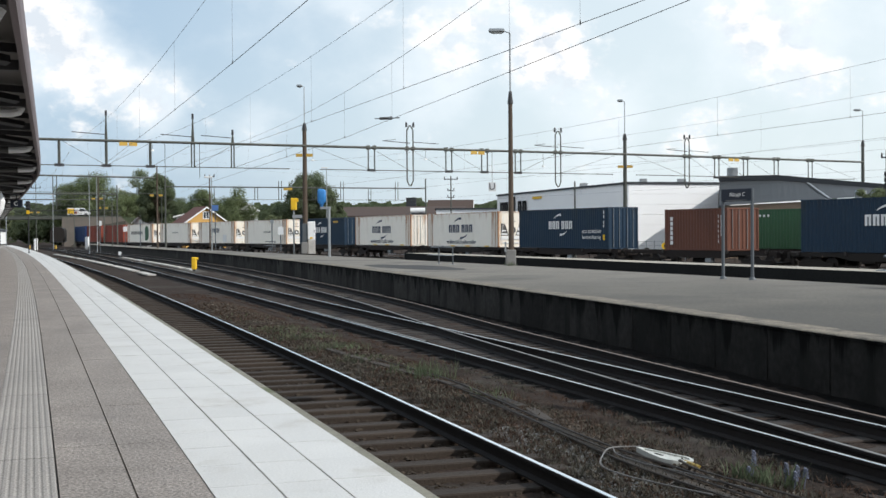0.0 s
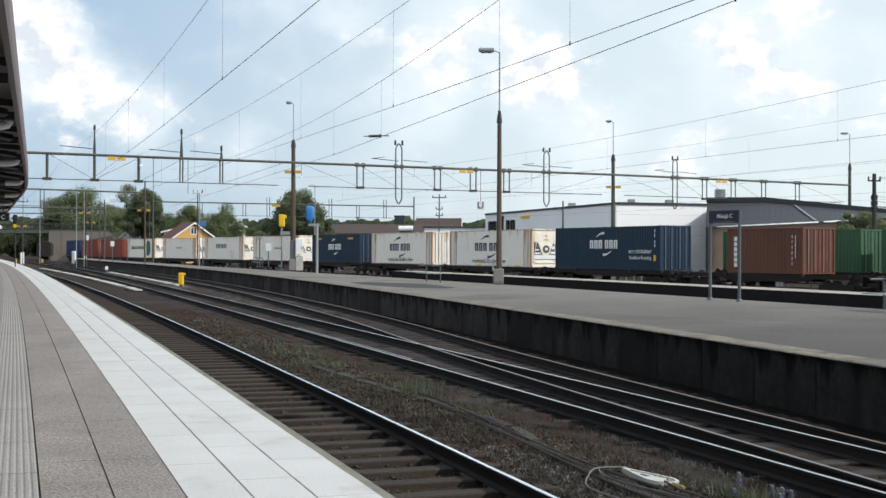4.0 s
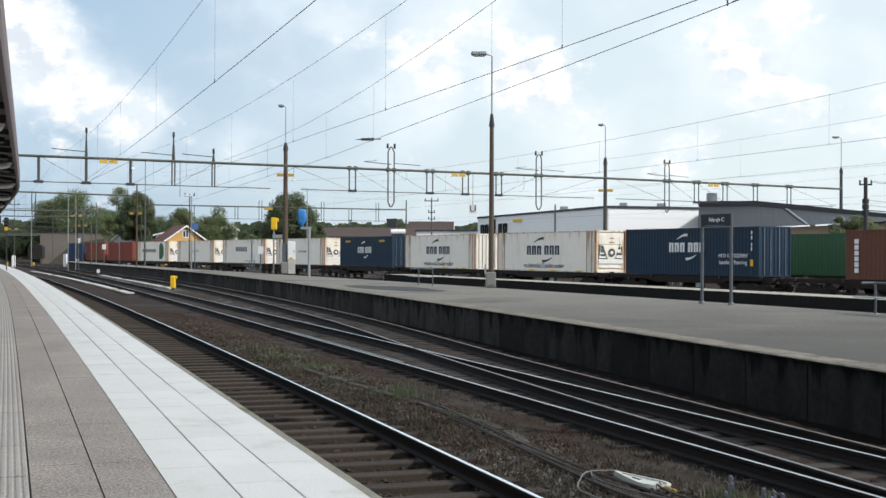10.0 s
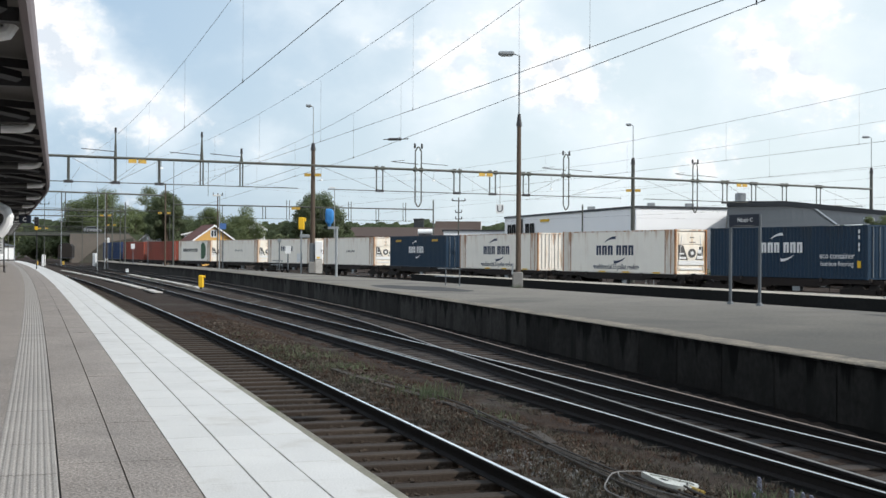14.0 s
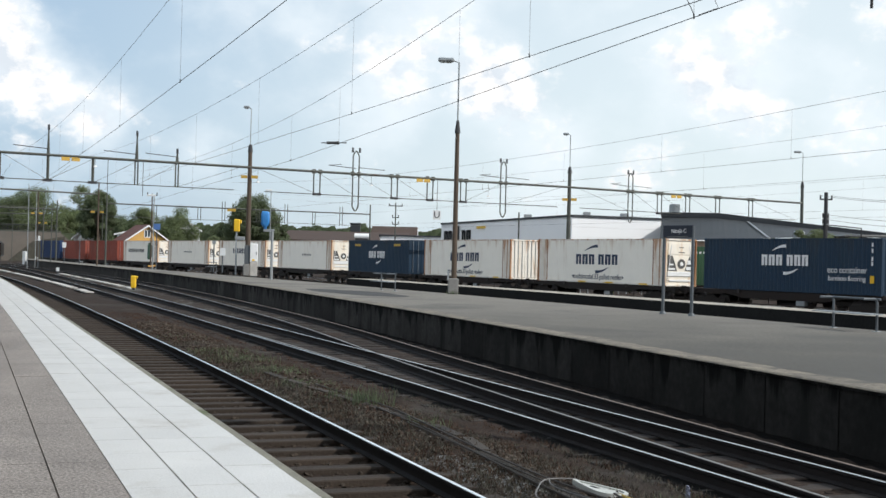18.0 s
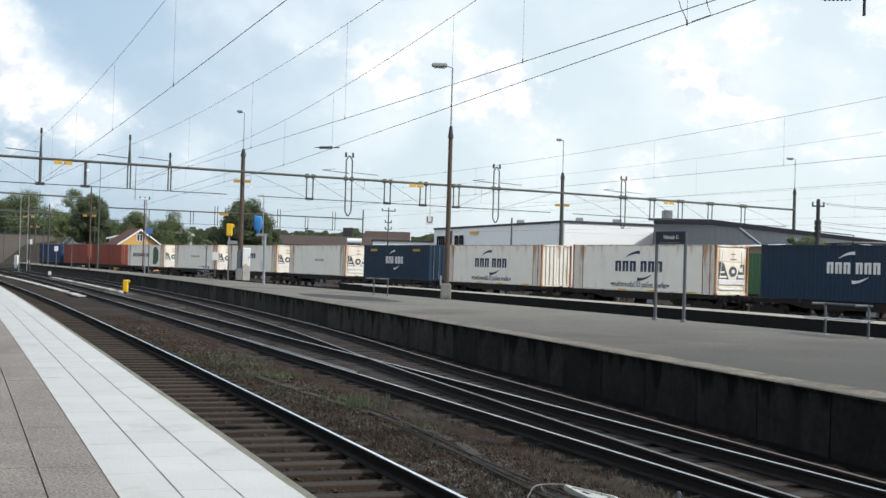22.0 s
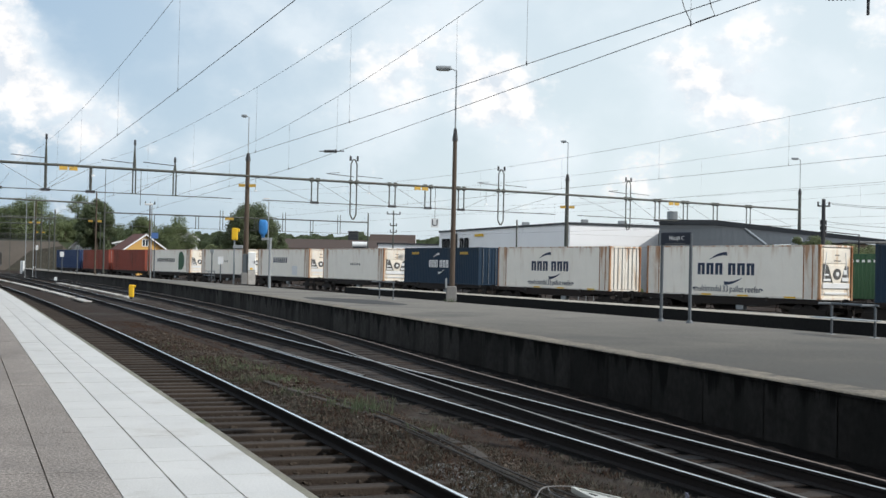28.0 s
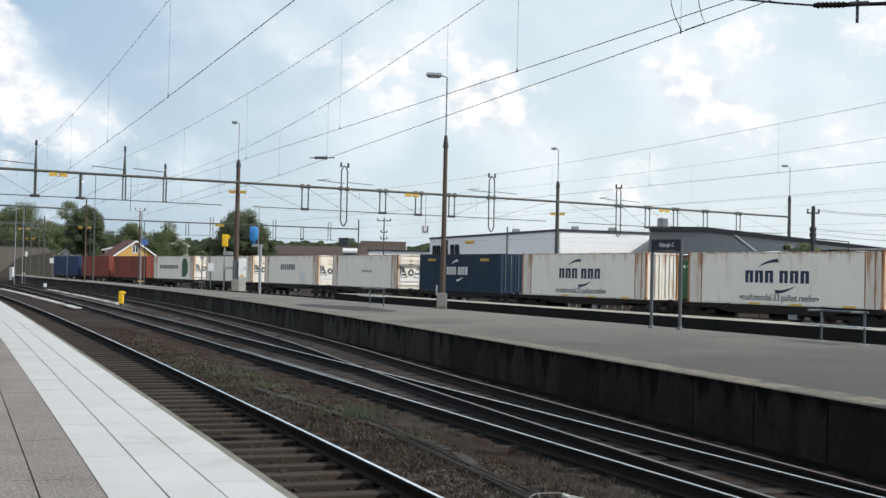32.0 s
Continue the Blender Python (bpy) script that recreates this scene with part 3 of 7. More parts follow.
def make_island():
    plat = thing("pavement_island_platform", label="island platform of worn asphalt with a stained concrete wall", category="platform", kind="structure")
    ys = steps(-26, 208, 2.0)
    bm = bmesh.new()
    rows = []
    for y in ys:
        yb = min(y + 2, 208)
        a = ISLAND.at(y, .15, P)
        b = Vector((max(BACK.x(y), a.x + 3.2), y, P))
        rows.append([bm.verts.new(v) for v in (a, b, Vector((b.x, b.y, -.3)))])
    for a, b in zip(rows[:-1], rows[1:]):
        bm.faces.new((a[0], a[1], b[1], b[0])).material_index = 0
        bm.faces.new((a[1], a[2], b[2], b[1])).material_index = 1
    a = rows[-1]
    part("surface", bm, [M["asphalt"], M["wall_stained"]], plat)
    bm = bmesh.new()
    sweep(bm, ISLAND, [(.19, P - .1), (.19, P + .004), (.06, P + .004), (.035, P - .012), (.04, P - .05), (.09, P - .06)], ys, mi=[0, 0, 0, 1, 1])
    # worn asphalt along the edge, with a ragged inner border
    fy = steps(6, 130, .25)
    top = bmesh.new()
    prev = None
    for y in fy:
        w = .60 + .26 * noise.noise((y * .35, 0, 3)) + .12 * noise.noise((y * 1.7, 0, 5)) + .06 * noise.noise((y * 6, 0, 7))
        cur = [top.verts.new(ISLAND.at(y, d, P + .006)) for d in (.07, w)]
        if prev:
            top.faces.new((prev[0], prev[1], cur[1], cur[0]))
        prev = cur
    part("worn_edge", top, M["edge_worn"], plat, "worn pale border of the asphalt")
    part("edge_strip", bm, [M["edge_worn"], M["wall_stained"]], plat, "pale worn concrete edge")
    bm = bmesh.new()
    sweep(bm, ISLAND, [(.14, P - .05), (.14, -.4)], ys)
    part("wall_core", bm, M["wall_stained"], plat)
    bm = bmesh.new()
    y = 208
    quad(bm, ISLAND.at(y, 0, -.4), ISLAND.at(y, 3.4, -.4), ISLAND.at(y, 3.4, P), ISLAND.at(y, 0, P))
    part("end_wall", bm, M["wall_stained"], plat)
    return plat


island = make_island()


def make_shadow_patch():
    """A dark sheet with a ragged outline, painted in place of a shadow."""
    bm = bmesh.new()
    n = 40
    vs = []
    for i in range(n):
        a = 2 * math.pi * i / n
        k = 1 + .18 * noise.noise((math.cos(a) * 1.7, math.sin(a) * 1.7, 2))
        vs.append(bm.verts.new((-1.3 + 1.5 * k * math.cos(a) - .36 * 4.6 * k * math.sin(a), 53.4 + 4.6 * k * math.sin(a), P + .004)))
    bm.faces.new(vs)
    part("shadow_patch", bm, M["asphalt_shadow"], island, "dark sheet standing in for a shadow")


make_shadow_patch()


def make_third():
    plat = thing("pavement_third_platform", label="narrow low platform of pale concrete beside the goods line", category="platform", kind="structure")
    ys = steps(-5, 90, 2.5)
    bm = bmesh.new()
    sweep(bm, THIRD, [(0, -.4), (0, P - .02), (.0, P), (1.9, P), (1.9, -.4)], ys, mi=[1, 1, 0, 1])
    a = [THIRD.at(90, d, z) for d, z in ((0, -.4), (1.9, -.4), (1.9, P), (0, P))]
    quad(bm, *a, mi=1)
    part("surface", bm, [M["concrete_pale"], M["wall_plain"]], plat)
    return plat


make_third()

# ---- tracks ----
RAIL_OUT = [(-.075, -.165), (-.075, -.15), (-.012, -.13), (-.012, -.05), (-.036, -.035), (-.036, -.007), (-.025, -.0025), (-.010, 0), (.018, 0), (.036, -.006), (.036, -.035), (.012, -.05), (.012, -.13), (.075, -.15), (.075, -.165)]
RAIL_MI = [0, 0, 0, 0, 0, 0, 1, 2, 0, 0, 0, 0, 0, 0]


def rail(parent, line, d, y0, y1, step=1.2, top="rail_top", z=0.0, rest="rail_worn"):
    bm = bmesh.new()
    sweep(bm, line, [(d + a, b + z) for a, b in RAIL_OUT], steps(y0, y1, step), RAIL_MI)
    return part("rail", bm, [M["rail_side"], M[top], M[rest]], parent)


def sleepers(parent, line, centre, y0, y1, near_y, length=2.6, spacing=.65, z=-.165, timber="sleeper"):
    """Timber sleepers: those that the camera stands near as pieces, the rest joined."""
    bm = bmesh.new()
    box(bm, (-length / 2, -.12, -.14), (length / 2, .12, 0), bevel=.012)
    first = None
    rest = bmesh.new()
    y = y0
    while y < y1:
        m = Matrix.Translation(line.at(y, centre, z + random.uniform(-.012, .004))) @ pose(0, 0, 0, 0, 0, line.yaw(y) + random.uniform(-1.2, 1.2))
        if y < near_y:
            if first is None:
                first = part("sleeper", bm, M[timber], parent)
                first.matrix_basis = m
            else:
                share("sleeper", first, m, parent)
        else:
            vs = [rest.verts.new(m @ Vector(c)) for c in ((-length / 2, -.12, 0), (length / 2, -.12, 0), (length / 2, .12, 0), (-length / 2, .12, 0), (-length / 2, -.12, -.12), (length / 2, -.12, -.12))]
            rest.faces.new(vs[:4])
            rest.faces.new((vs[4], vs[5], vs[1], vs[0]))
        y += spacing * .948
    tagged(part("far_sleepers", rest, M[timber], parent), kind="stuff")


def make_tracks():
    for name, line, y1 in (("track_1", RAIL_N, 190), ("track_2", RAIL_C, 230), ("track_3", RAIL_D, 205)):
        t = thing(name, label="railway track with polished rails on timber sleepers", category="track", kind="structure")
        far_top, near_top = ("rail_dull", "rail_worn") if name == "track_3" else ("rail_top", "rail_top")
        rail(t, line, 0, -26, y1, top=far_top, rest="rail_top" if name == "track_1" else far_top if name == "track_3" else "rail_worn")
        rail(t, line, -1.505, -26, y1, top=near_top)
        if name == "track_2":
            # check rail opposite the crossing
            tagged(rail(t, line, -1.395, 25.5, 35.5, top="rail_worn"), "check rail opposite the crossing")
        nearest = name == "track_1"
        sleepers(t, line, -.75, 4.36 - .659 * 45 if nearest else 4.2 - .616 * 48, y1, 60 if name != "track_3" else 40, length=2.6 if nearest else 2.5, spacing=.695 if nearest else .65, timber="sleeper" if nearest else "sleeper_oily")
    t = thing("track_4", label="railway track between the platforms", category="track", kind="structure")
    for d in (1.0, 2.5):
        rail(t, BACK, d, 10, 150, 3)
    sleepers(t, BACK, 1.75, 10, 150, 0)


make_tracks()


def make_track_bed():
    """Oily dark ballast from the second track to the island wall."""
    co, fs, n = [], [], 36
    ys = list(np.arange(-26, 6, 1.0)) + list(np.arange(6, 40, .22)) + list(np.arange(40, 110, 1.0))
    for y in ys:
        a = RAIL_C.at(y, -2.35 + .3 * noise.noise((y * .7, 0, 9)) + .12 * noise.noise((y * 3, 0, 4)))
        b = ISLAND.at(y, .12)
        for i in range(n + 1):
            k = i / n
            p = a.lerp(b, k)
            z = -.186 + .026 * noise.noise((p.x * 2.1, p.y * 2.1, 2)) + .022 * noise.noise((p.x * 7, p.y * 7, 6))
            if k < .22:
                z += .02
            z -= .13 * max(0, 1 - i / 5) ** 1.5
            co.append((p.x, p.y, z))
    m = n + 1
    fs = [(j * m + i, j * m + i + 1, (j + 1) * m + i + 1, (j + 1) * m + i) for j in range(len(ys) - 1) for i in range(n)]
    me = bpy.data.meshes.new("track_bed")
    me.from_pydata(co, [], fs)
    me.materials.append(M["bed_dark"])
    me.materials.append(M["gravel_grey"])
    for p in me.polygons:
        p.use_smooth = True
        if p.center.y > 47 + 6 * noise.noise((p.center.x * .6, p.center.y * .3, 1)) and p.center.x > RAIL_C.x(p.center.y) + .3:
            p.material_index = 1
    tagged(new("ground_track_bed", me), "blackened oily ballast under the far tracks", "ballast", kind="structure")


make_track_bed()


def make_fill():
    """Brown ballast filled up between the sleepers of the first track."""
    co, n = [], 26
    ys = list(np.arange(-26, 6, .8)) + list(np.arange(6, 46, .16)) + list(np.arange(46, 120, .8))
    for y in ys:
        for i in range(n + 1):
            p = RAIL_N.at(y, -2.25 + 2.8 * i / n)
            z = -.232 + .024 * noise.noise((p.x * 2.6, p.y * 2.6, 12)) + .02 * noise.noise((p.x * 8, p.y * 8, 16))
            co.append((p.x, p.y, z - (.12 if i in (0, n) else 0)))
    m = n + 1
    me = bpy.data.meshes.new("ballast_fill")
    me.from_pydata(co, [], [(j * m + i, j * m + i + 1, (j + 1) * m + i + 1, (j + 1) * m + i) for j in range(len(ys) - 1) for i in range(n)])
    me.materials.append(M["ballast"])
    for p in me.polygons:
        p.use_smooth = True
    tagged(new("ground_ballast_fill", me), "brown ballast between the sleepers of the nearest track", "ballast", kind="structure")


make_fill()


# ---- the goods line and its train ----
class GoodsLine(Line):
    """A cubic with an easing of the bend beyond 120 m."""
    def x(self, y):
        q = np.clip(y - 120, 0, None)
        return sum(k * y ** i for i, k in enumerate(self.c)) - 1.1359e-3 * q ** 2 + 2.9045e-5 * q ** 3


GOODS = GoodsLine(71.301, -1.04705, 0.0054951, -1.74859e-5)    # near side of the wagons
_ys = np.linspace(240, 5, 4701)
_xs = GOODS.x(_ys)
_s = np.r_[0, np.cumsum(np.hypot(np.diff(_xs), np.diff(_ys)))]
_s -= np.interp(-80, -_ys, _s)


def on_line(s, d=0.0):
    """The point at run s along the goods line (0 at y = 80, growing towards the station), d metres behind its near side."""
    y = float(np.interp(s, _s, _ys))
    return GOODS.at(y, d)


def on_track(s, base, d=1.25, z=0.0):
    """Pose of a vehicle whose middle is at run s: +x along the track to the station, +y away from the platforms."""
    a, b = on_line(s - base / 2, d), on_line(s + base / 2, d)
    u = (b - a).normalized()
    return Matrix.Translation((*((a + b) / 2).xy, Z_TRAIN + z)) @ pose(0, 0, 0, 0, 0, math.degrees(math.atan2(u.y, u.x)))


def run(t):
    """How far the train has come at t seconds, slowing down."""
    return -34.802 + 1.88258 * t - 0.0217602 * t ** 2 + 0.00021061 * t ** 3


DECK = 1.16
MOVING = []          # (object, run from the marker, wheelbase, height)
WHEELS = []


def corrugated(bm, x0, x1, z0, z1, y, depth, pitch, axis='x', sign=1):
    """A wall of trapezoid ribs in the plane y; with axis y it stands across instead."""
    n = max(2, round((x1 - x0) / pitch))
    w = (x1 - x0) / n
    pts = []
    for i in range(n):
        a = x0 + i * w
        pts += [(a, 0), (a + .30 * w, 0), (a + .5 * w, 1), (a + .80 * w, 1)]
    pts.append((x1, 0))
    lo, hi = [], []
    for a, k in pts:
        o = y + sign * depth * k
        p = (a, o) if axis == 'x' else (o, a)
        lo.append(bm.verts.new((*p, z0)))
        hi.append(bm.verts.new((*p, z1)))
    for i in range(len(pts) - 1):
        bm.faces.new((lo[i], lo[i + 1], hi[i + 1], hi[i]))
    return bm


def bars(bm, x0, x1, z0, z1, y, n, fill=.7):
    w = (x1 - x0) / n
    for i in range(n):
        box(bm, (x0 + i * w, y - .008, z0), (x0 + (i + fill) * w, y, z1))
    return bm


def swoosh(bm, cx, cz, w, h, y, up):
    """A crescent, thick at one end."""
    n = 10
    outer, inner = [], []
    for i in range(n + 1):
        a = i / n
        x = cx - w / 2 + a * w
        z = cz + (h * (1 - (1 - a) ** 2) - h * .5) * 1.0
        th = h * .5 * (a ** .7)
        outer.append((x, z))
        inner.append((x + .03, z - th))
    pts = outer + inner[::-1]
    if not up:
        pts = [(2 * cx - x, 2 * cz - z) for x, z in pts]
    prism(bm, pts, y - .008, y, 'y')
    return bm


def brand_mark(parent, x0, x1, z0, z1, y, material):
    w = (x1 - x0) / 13.5
    for base in (0, 7.2):
        for i in range(3):
            bm = bmesh.new()
            a = x0 + (base + i * 2.1) * w
            bars(bm, a, a + 1.95 * w, z0, z1, y, 2, .7)
            box(bm, (a, y - .009, z1 - .2 * (z1 - z0)), (a + 1.65 * w, y, z1))
            part("brand_block", bm, material, parent, "plain block of a shipping line's mark")
    c, h = (x0 + x1) / 2, z1 - z0
    for nm, dx, dz, up in (("swoosh", -.14 * (x1 - x0), 1.15 * h, True), ("swoosh", .12 * (x1 - x0), -1.06 * h, False)):
        bm = bmesh.new()
        swoosh(bm, c + dx, (z0 + z1) / 2 + dz, (x1 - x0) * .30, h * .62, y, up)
        part(nm, bm, material, parent)


def castings(parent, L, W, Hh, material):
    bm = bmesh.new()
    box(bm, (-.09, -.085, -.06), (.09, .085, .06), bevel=.01)
    first = None
    for x in (-L / 2 + .09, L / 2 - .09):
        for y in (-W / 2 + .075, W / 2 - .075):
            for z in (.055, Hh - .055):
                m = Matrix.Translation((x, y, z))
                if first is None:
                    first = part("corner_casting", bm, material, parent)
                    first.matrix_basis = m
                else:
                    share("corner_casting", first, m, parent)


def frame_parts(parent, L, W, Hh, material, post=.12, rails=None):
    rails = rails or material
    first = None
    for x in (-L / 2, L / 2 - post):
        for y in (-W / 2, W / 2 - .1):
            bm = bmesh.new()
            box(bm, (x, y, .1), (x + post, y + .1, Hh - .1), bevel=.01)
            part("corner_post", bm, material, parent)
    for z in (0.02, Hh - .1):
        for y in (-W / 2, W / 2 - .07):
            bm = bmesh.new()
            box(bm, (-L / 2 + post, y + .01, z), (L / 2 - post, y + .06, z + .09))
            part("side_rail", bm, rails, parent)
        for x in (-L / 2 + .02, L / 2 - .08):
            bm = bmesh.new()
            box(bm, (x, -W / 2 + .1, z), (x + .06, W / 2 - .1, z + .1))
            part("end_rail", bm, rails, parent)


def dry_container(name, L, Hh, paint, label, doors_right=True):
    W = 2.44
    c = thing(name, label=label, category="container", group="containers on the goods train")
    frame_parts(c, L, W, Hh, paint)
    castings(c, L, W, Hh, paint)
    for sign, y in ((1, -W / 2 + .02), (-1, W / 2 - .02)):
        bm = bmesh.new()
        corrugated(bm, -L / 2 + .1, L / 2 - .1, .1, Hh - .08, y, .036, .28, 'x', sign)
        part("side_panel", bm, paint, c)
    bm = bmesh.new()
    corrugated(bm, -L / 2 + .05, L / 2 - .05, -W / 2 + .04, W / 2 - .04, 0, .02, .25)
    for v in bm.verts:
        v.co = Vector((v.co.x, v.co.z, Hh - .03 + v.co.y * .8))
    part("roof", bm, paint, c)
    bm = bmesh.new()
    quad(bm, (-L / 2 + .05, -W / 2 + .05, .08), (L / 2 - .05, -W / 2 + .05, .08), (L / 2 - .05, W / 2 - .05, .08), (-L / 2 + .05, W / 2 - .05, .08))
    part("floor", bm, M["wagon"], c)
    for x, sg in ((L / 2 - .03, -1), (-L / 2 + .03, 1)):
        if (sg == -1) == doors_right:
            for y0, y1 in ((-W / 2 + .1, -.01), (.01, W / 2 - .1)):
                bm = bmesh.new()
                corrugated(bm, y0, y1, .13, Hh - .11, x, .035, .3, 'y', sg)
                d = part("door", bm, paint, c)
                for k in (.28, .72):
                    bm = bmesh.new()
                    yy = y0 + (y1 - y0) * k
                    rod(bm, (x - sg * .03, yy, .12), (x - sg * .03, yy, Hh - .1), .018, seg=6)
                    part("lock_bar", bm, M["galv"], d)
        else:
            bm = bmesh.new()
            corrugated(bm, -W / 2 + .1, W / 2 - .1, .12, Hh - .1, x, .04, .27, 'y', sg)
            part("end_panel", bm, paint, c)
    return c


def reefer(name, label, unit_right=True, L=13.716, Hh=2.896, mark=True, rusty=True):
    W = 2.5
    c = thing(name, label=label, category="container", group="containers on the goods train")
    frame_parts(c, L, W, Hh, M["reefer_frame"], .16, M["reefer_rust"])
    castings(c, L, W, Hh, M["reefer_frame"])
    # the side: a smooth panel of three strakes, rust at the ends
    for y, s in ((-W / 2 + .03, -1), (W / 2 - .03, 1)):
        bm = bmesh.new()
        box(bm, (-L / 2 + .16, min(y, y + s * .012), .11), (L / 2 - .16, max(y, y + s * .012), Hh - .1))
        side = part("side_panel", bm, M["reefer"], c)
        for x in (-L / 2 + .16, L / 2 - 1.05):
            bm = bmesh.new()
            yy = y + s * .018
            box(bm, (x, min(y, yy), .11), (x + .9, max(y, yy), Hh - .1))
            part("end_plate", bm, M["reefer_rust"], side, "rust-streaked end plate")
        for x in (-L / 2 + 1.08, L / 2 - 1.16, L / 2 - .55):
            bm = bmesh.new()
            yy = y + s * .03
            box(bm, (x, min(y, yy), .05), (x + .07, max(y, yy), Hh - .05))
            part("rub_strip", bm, M["reefer_frame"], side, "rusty upright strip")
        yy = y + s * .016
        for k in range(1, 8):
            xx = -L / 2 + 1.2 + (L - 2.5) * k / 8
            bm = bmesh.new()
            box(bm, (xx, min(y, yy), .12), (xx + .02, max(y, yy), Hh - .12))
            part("panel_joint", bm, M["reefer"], side)
    bm = bmesh.new()
    box(bm, (-L / 2 + .05, -W / 2 + .04, Hh - .05), (L / 2 - .05, W / 2 - .04, Hh - .02))
    part("roof", bm, M["reefer"], c)
    bm = bmesh.new()
    box(bm, (-L / 2 + .1, -W / 2 + .08, .1), (L / 2 - .1, W / 2 - .08, .14))
    part("floor", bm, M["wagon"], c)
    for right in (True, False):
        e = (L / 2 - .06) if right else (-L / 2 + .06)
        o = 1 if right else -1
        if right == unit_right:
            bm = bmesh.new()
            box(bm, (min(e - .02 * o, e - .5 * o), -W / 2 + .12, .12), (max(e - .02 * o, e - .5 * o), W / 2 - .12, Hh - .12))
            unit = part("cooling_unit", bm, M["unit_cream"], c, "white refrigeration unit with rust stains")
            for pr in ([(-.98, 1.92), (-.62, 1.86), (-.2, .95), (-.98, .95)], [(.98, 1.8), (.68, 1.8), (.22, .95), (.98, .95)]):
                bm = bmesh.new()
                prism(bm, pr, e - .02 * o, e + .005 * o, 'x')
                part("recess", bm, M["unit_dark"], unit)
            for y0, y1, z0, z1 in ((-.95, -.4, 1.0, 1.12), (-.9, -.55, 1.28, 1.38), (.45, .95, 1.0, 1.2), (.55, .8, 1.35, 1.6), (-1.0, 1.0, .62, .9), (-.85, .85, .3, .42)):
                bm = bmesh.new()
                box(bm, (min(e, e + .04 * o), y0, z0), (max(e, e + .04 * o), y1, z1), bevel=.01)
                part("housing", bm, M["white_paint"], unit)
            bm = bmesh.new()
            prism(bm, [(-.6, 1.82), (.66, 1.82), (.24, .72), (-.16, .72)], e - .01 * o, e + .03 * o, 'x')
            part("vee_panel", bm, M["unit_cream"], unit)
            bm = bmesh.new()
            box(bm, (min(e, e + .012 * o), -.95, 1.95), (max(e, e + .012 * o), .95, 2.66))
            part("upper_hatch", bm, M["unit_cream"], unit)
            for y0, w in ((-.1, .35), (-.15, .5)):
                bm = bmesh.new()
                z0 = 2.35 if w < .4 else 2.05
                box(bm, (min(e, e + .016 * o), y0, z0), (max(e, e + .016 * o), y0 + w, z0 + .05))
                part("notice_bar", bm, M["unit_dark"], unit)
            bm = bmesh.new()
            rod(bm, (e + .02 * o, .06, 1.38), (e + .06 * o, .06, 1.38), .29, seg=20)
            fan = part("fan", bm, M["unit_dark"], unit)
            bm = bmesh.new()
            rod(bm, (e + .055 * o, .06, 1.38), (e + .075 * o, .06, 1.38), .12, seg=14)
            part("fan_hub", bm, M["white_paint"], fan)
            for y0, z0 in ((-.85, .62), (.45, .62)):
                bm = bmesh.new()
                box(bm, (min(e, e + .02 * o), y0, z0), (max(e, e + .02 * o), y0 + .5, z0 + .16))
                part("grille", bm, M["unit_dark"], unit)
            for y0 in (-1.0, .98):
                bm = bmesh.new()
                rod(bm, (e + .02 * o, y0, .25), (e + .02 * o, y0 * .72, 2.5), .02, seg=6)
                part("brace", bm, M["white_paint"], unit)
        else:
            for y0, y1 in ((-W / 2 + .12, -.01), (.01, W / 2 - .12)):
                bm = bmesh.new()
                box(bm, (min(e, e - .06 * o), y0, .13), (max(e, e - .06 * o), y1, Hh - .12), bevel=.01)
                d = part("door", bm, M["reefer_rust"], c)
                for k in (.22, .5, .8):
                    bm = bmesh.new()
                    yy = y0 + (y1 - y0) * k
                    rod(bm, (e + .03 * o, yy, .1), (e + .03 * o, yy, Hh - .08), .02, seg=6)
                    part("lock_bar", bm, M["galv"], d)
    if mark:
        y = -W / 2 + .012
        brand_mark(c, -2.33, 2.32, 1.22, 1.88, y, M["logo_navy"])
    return c


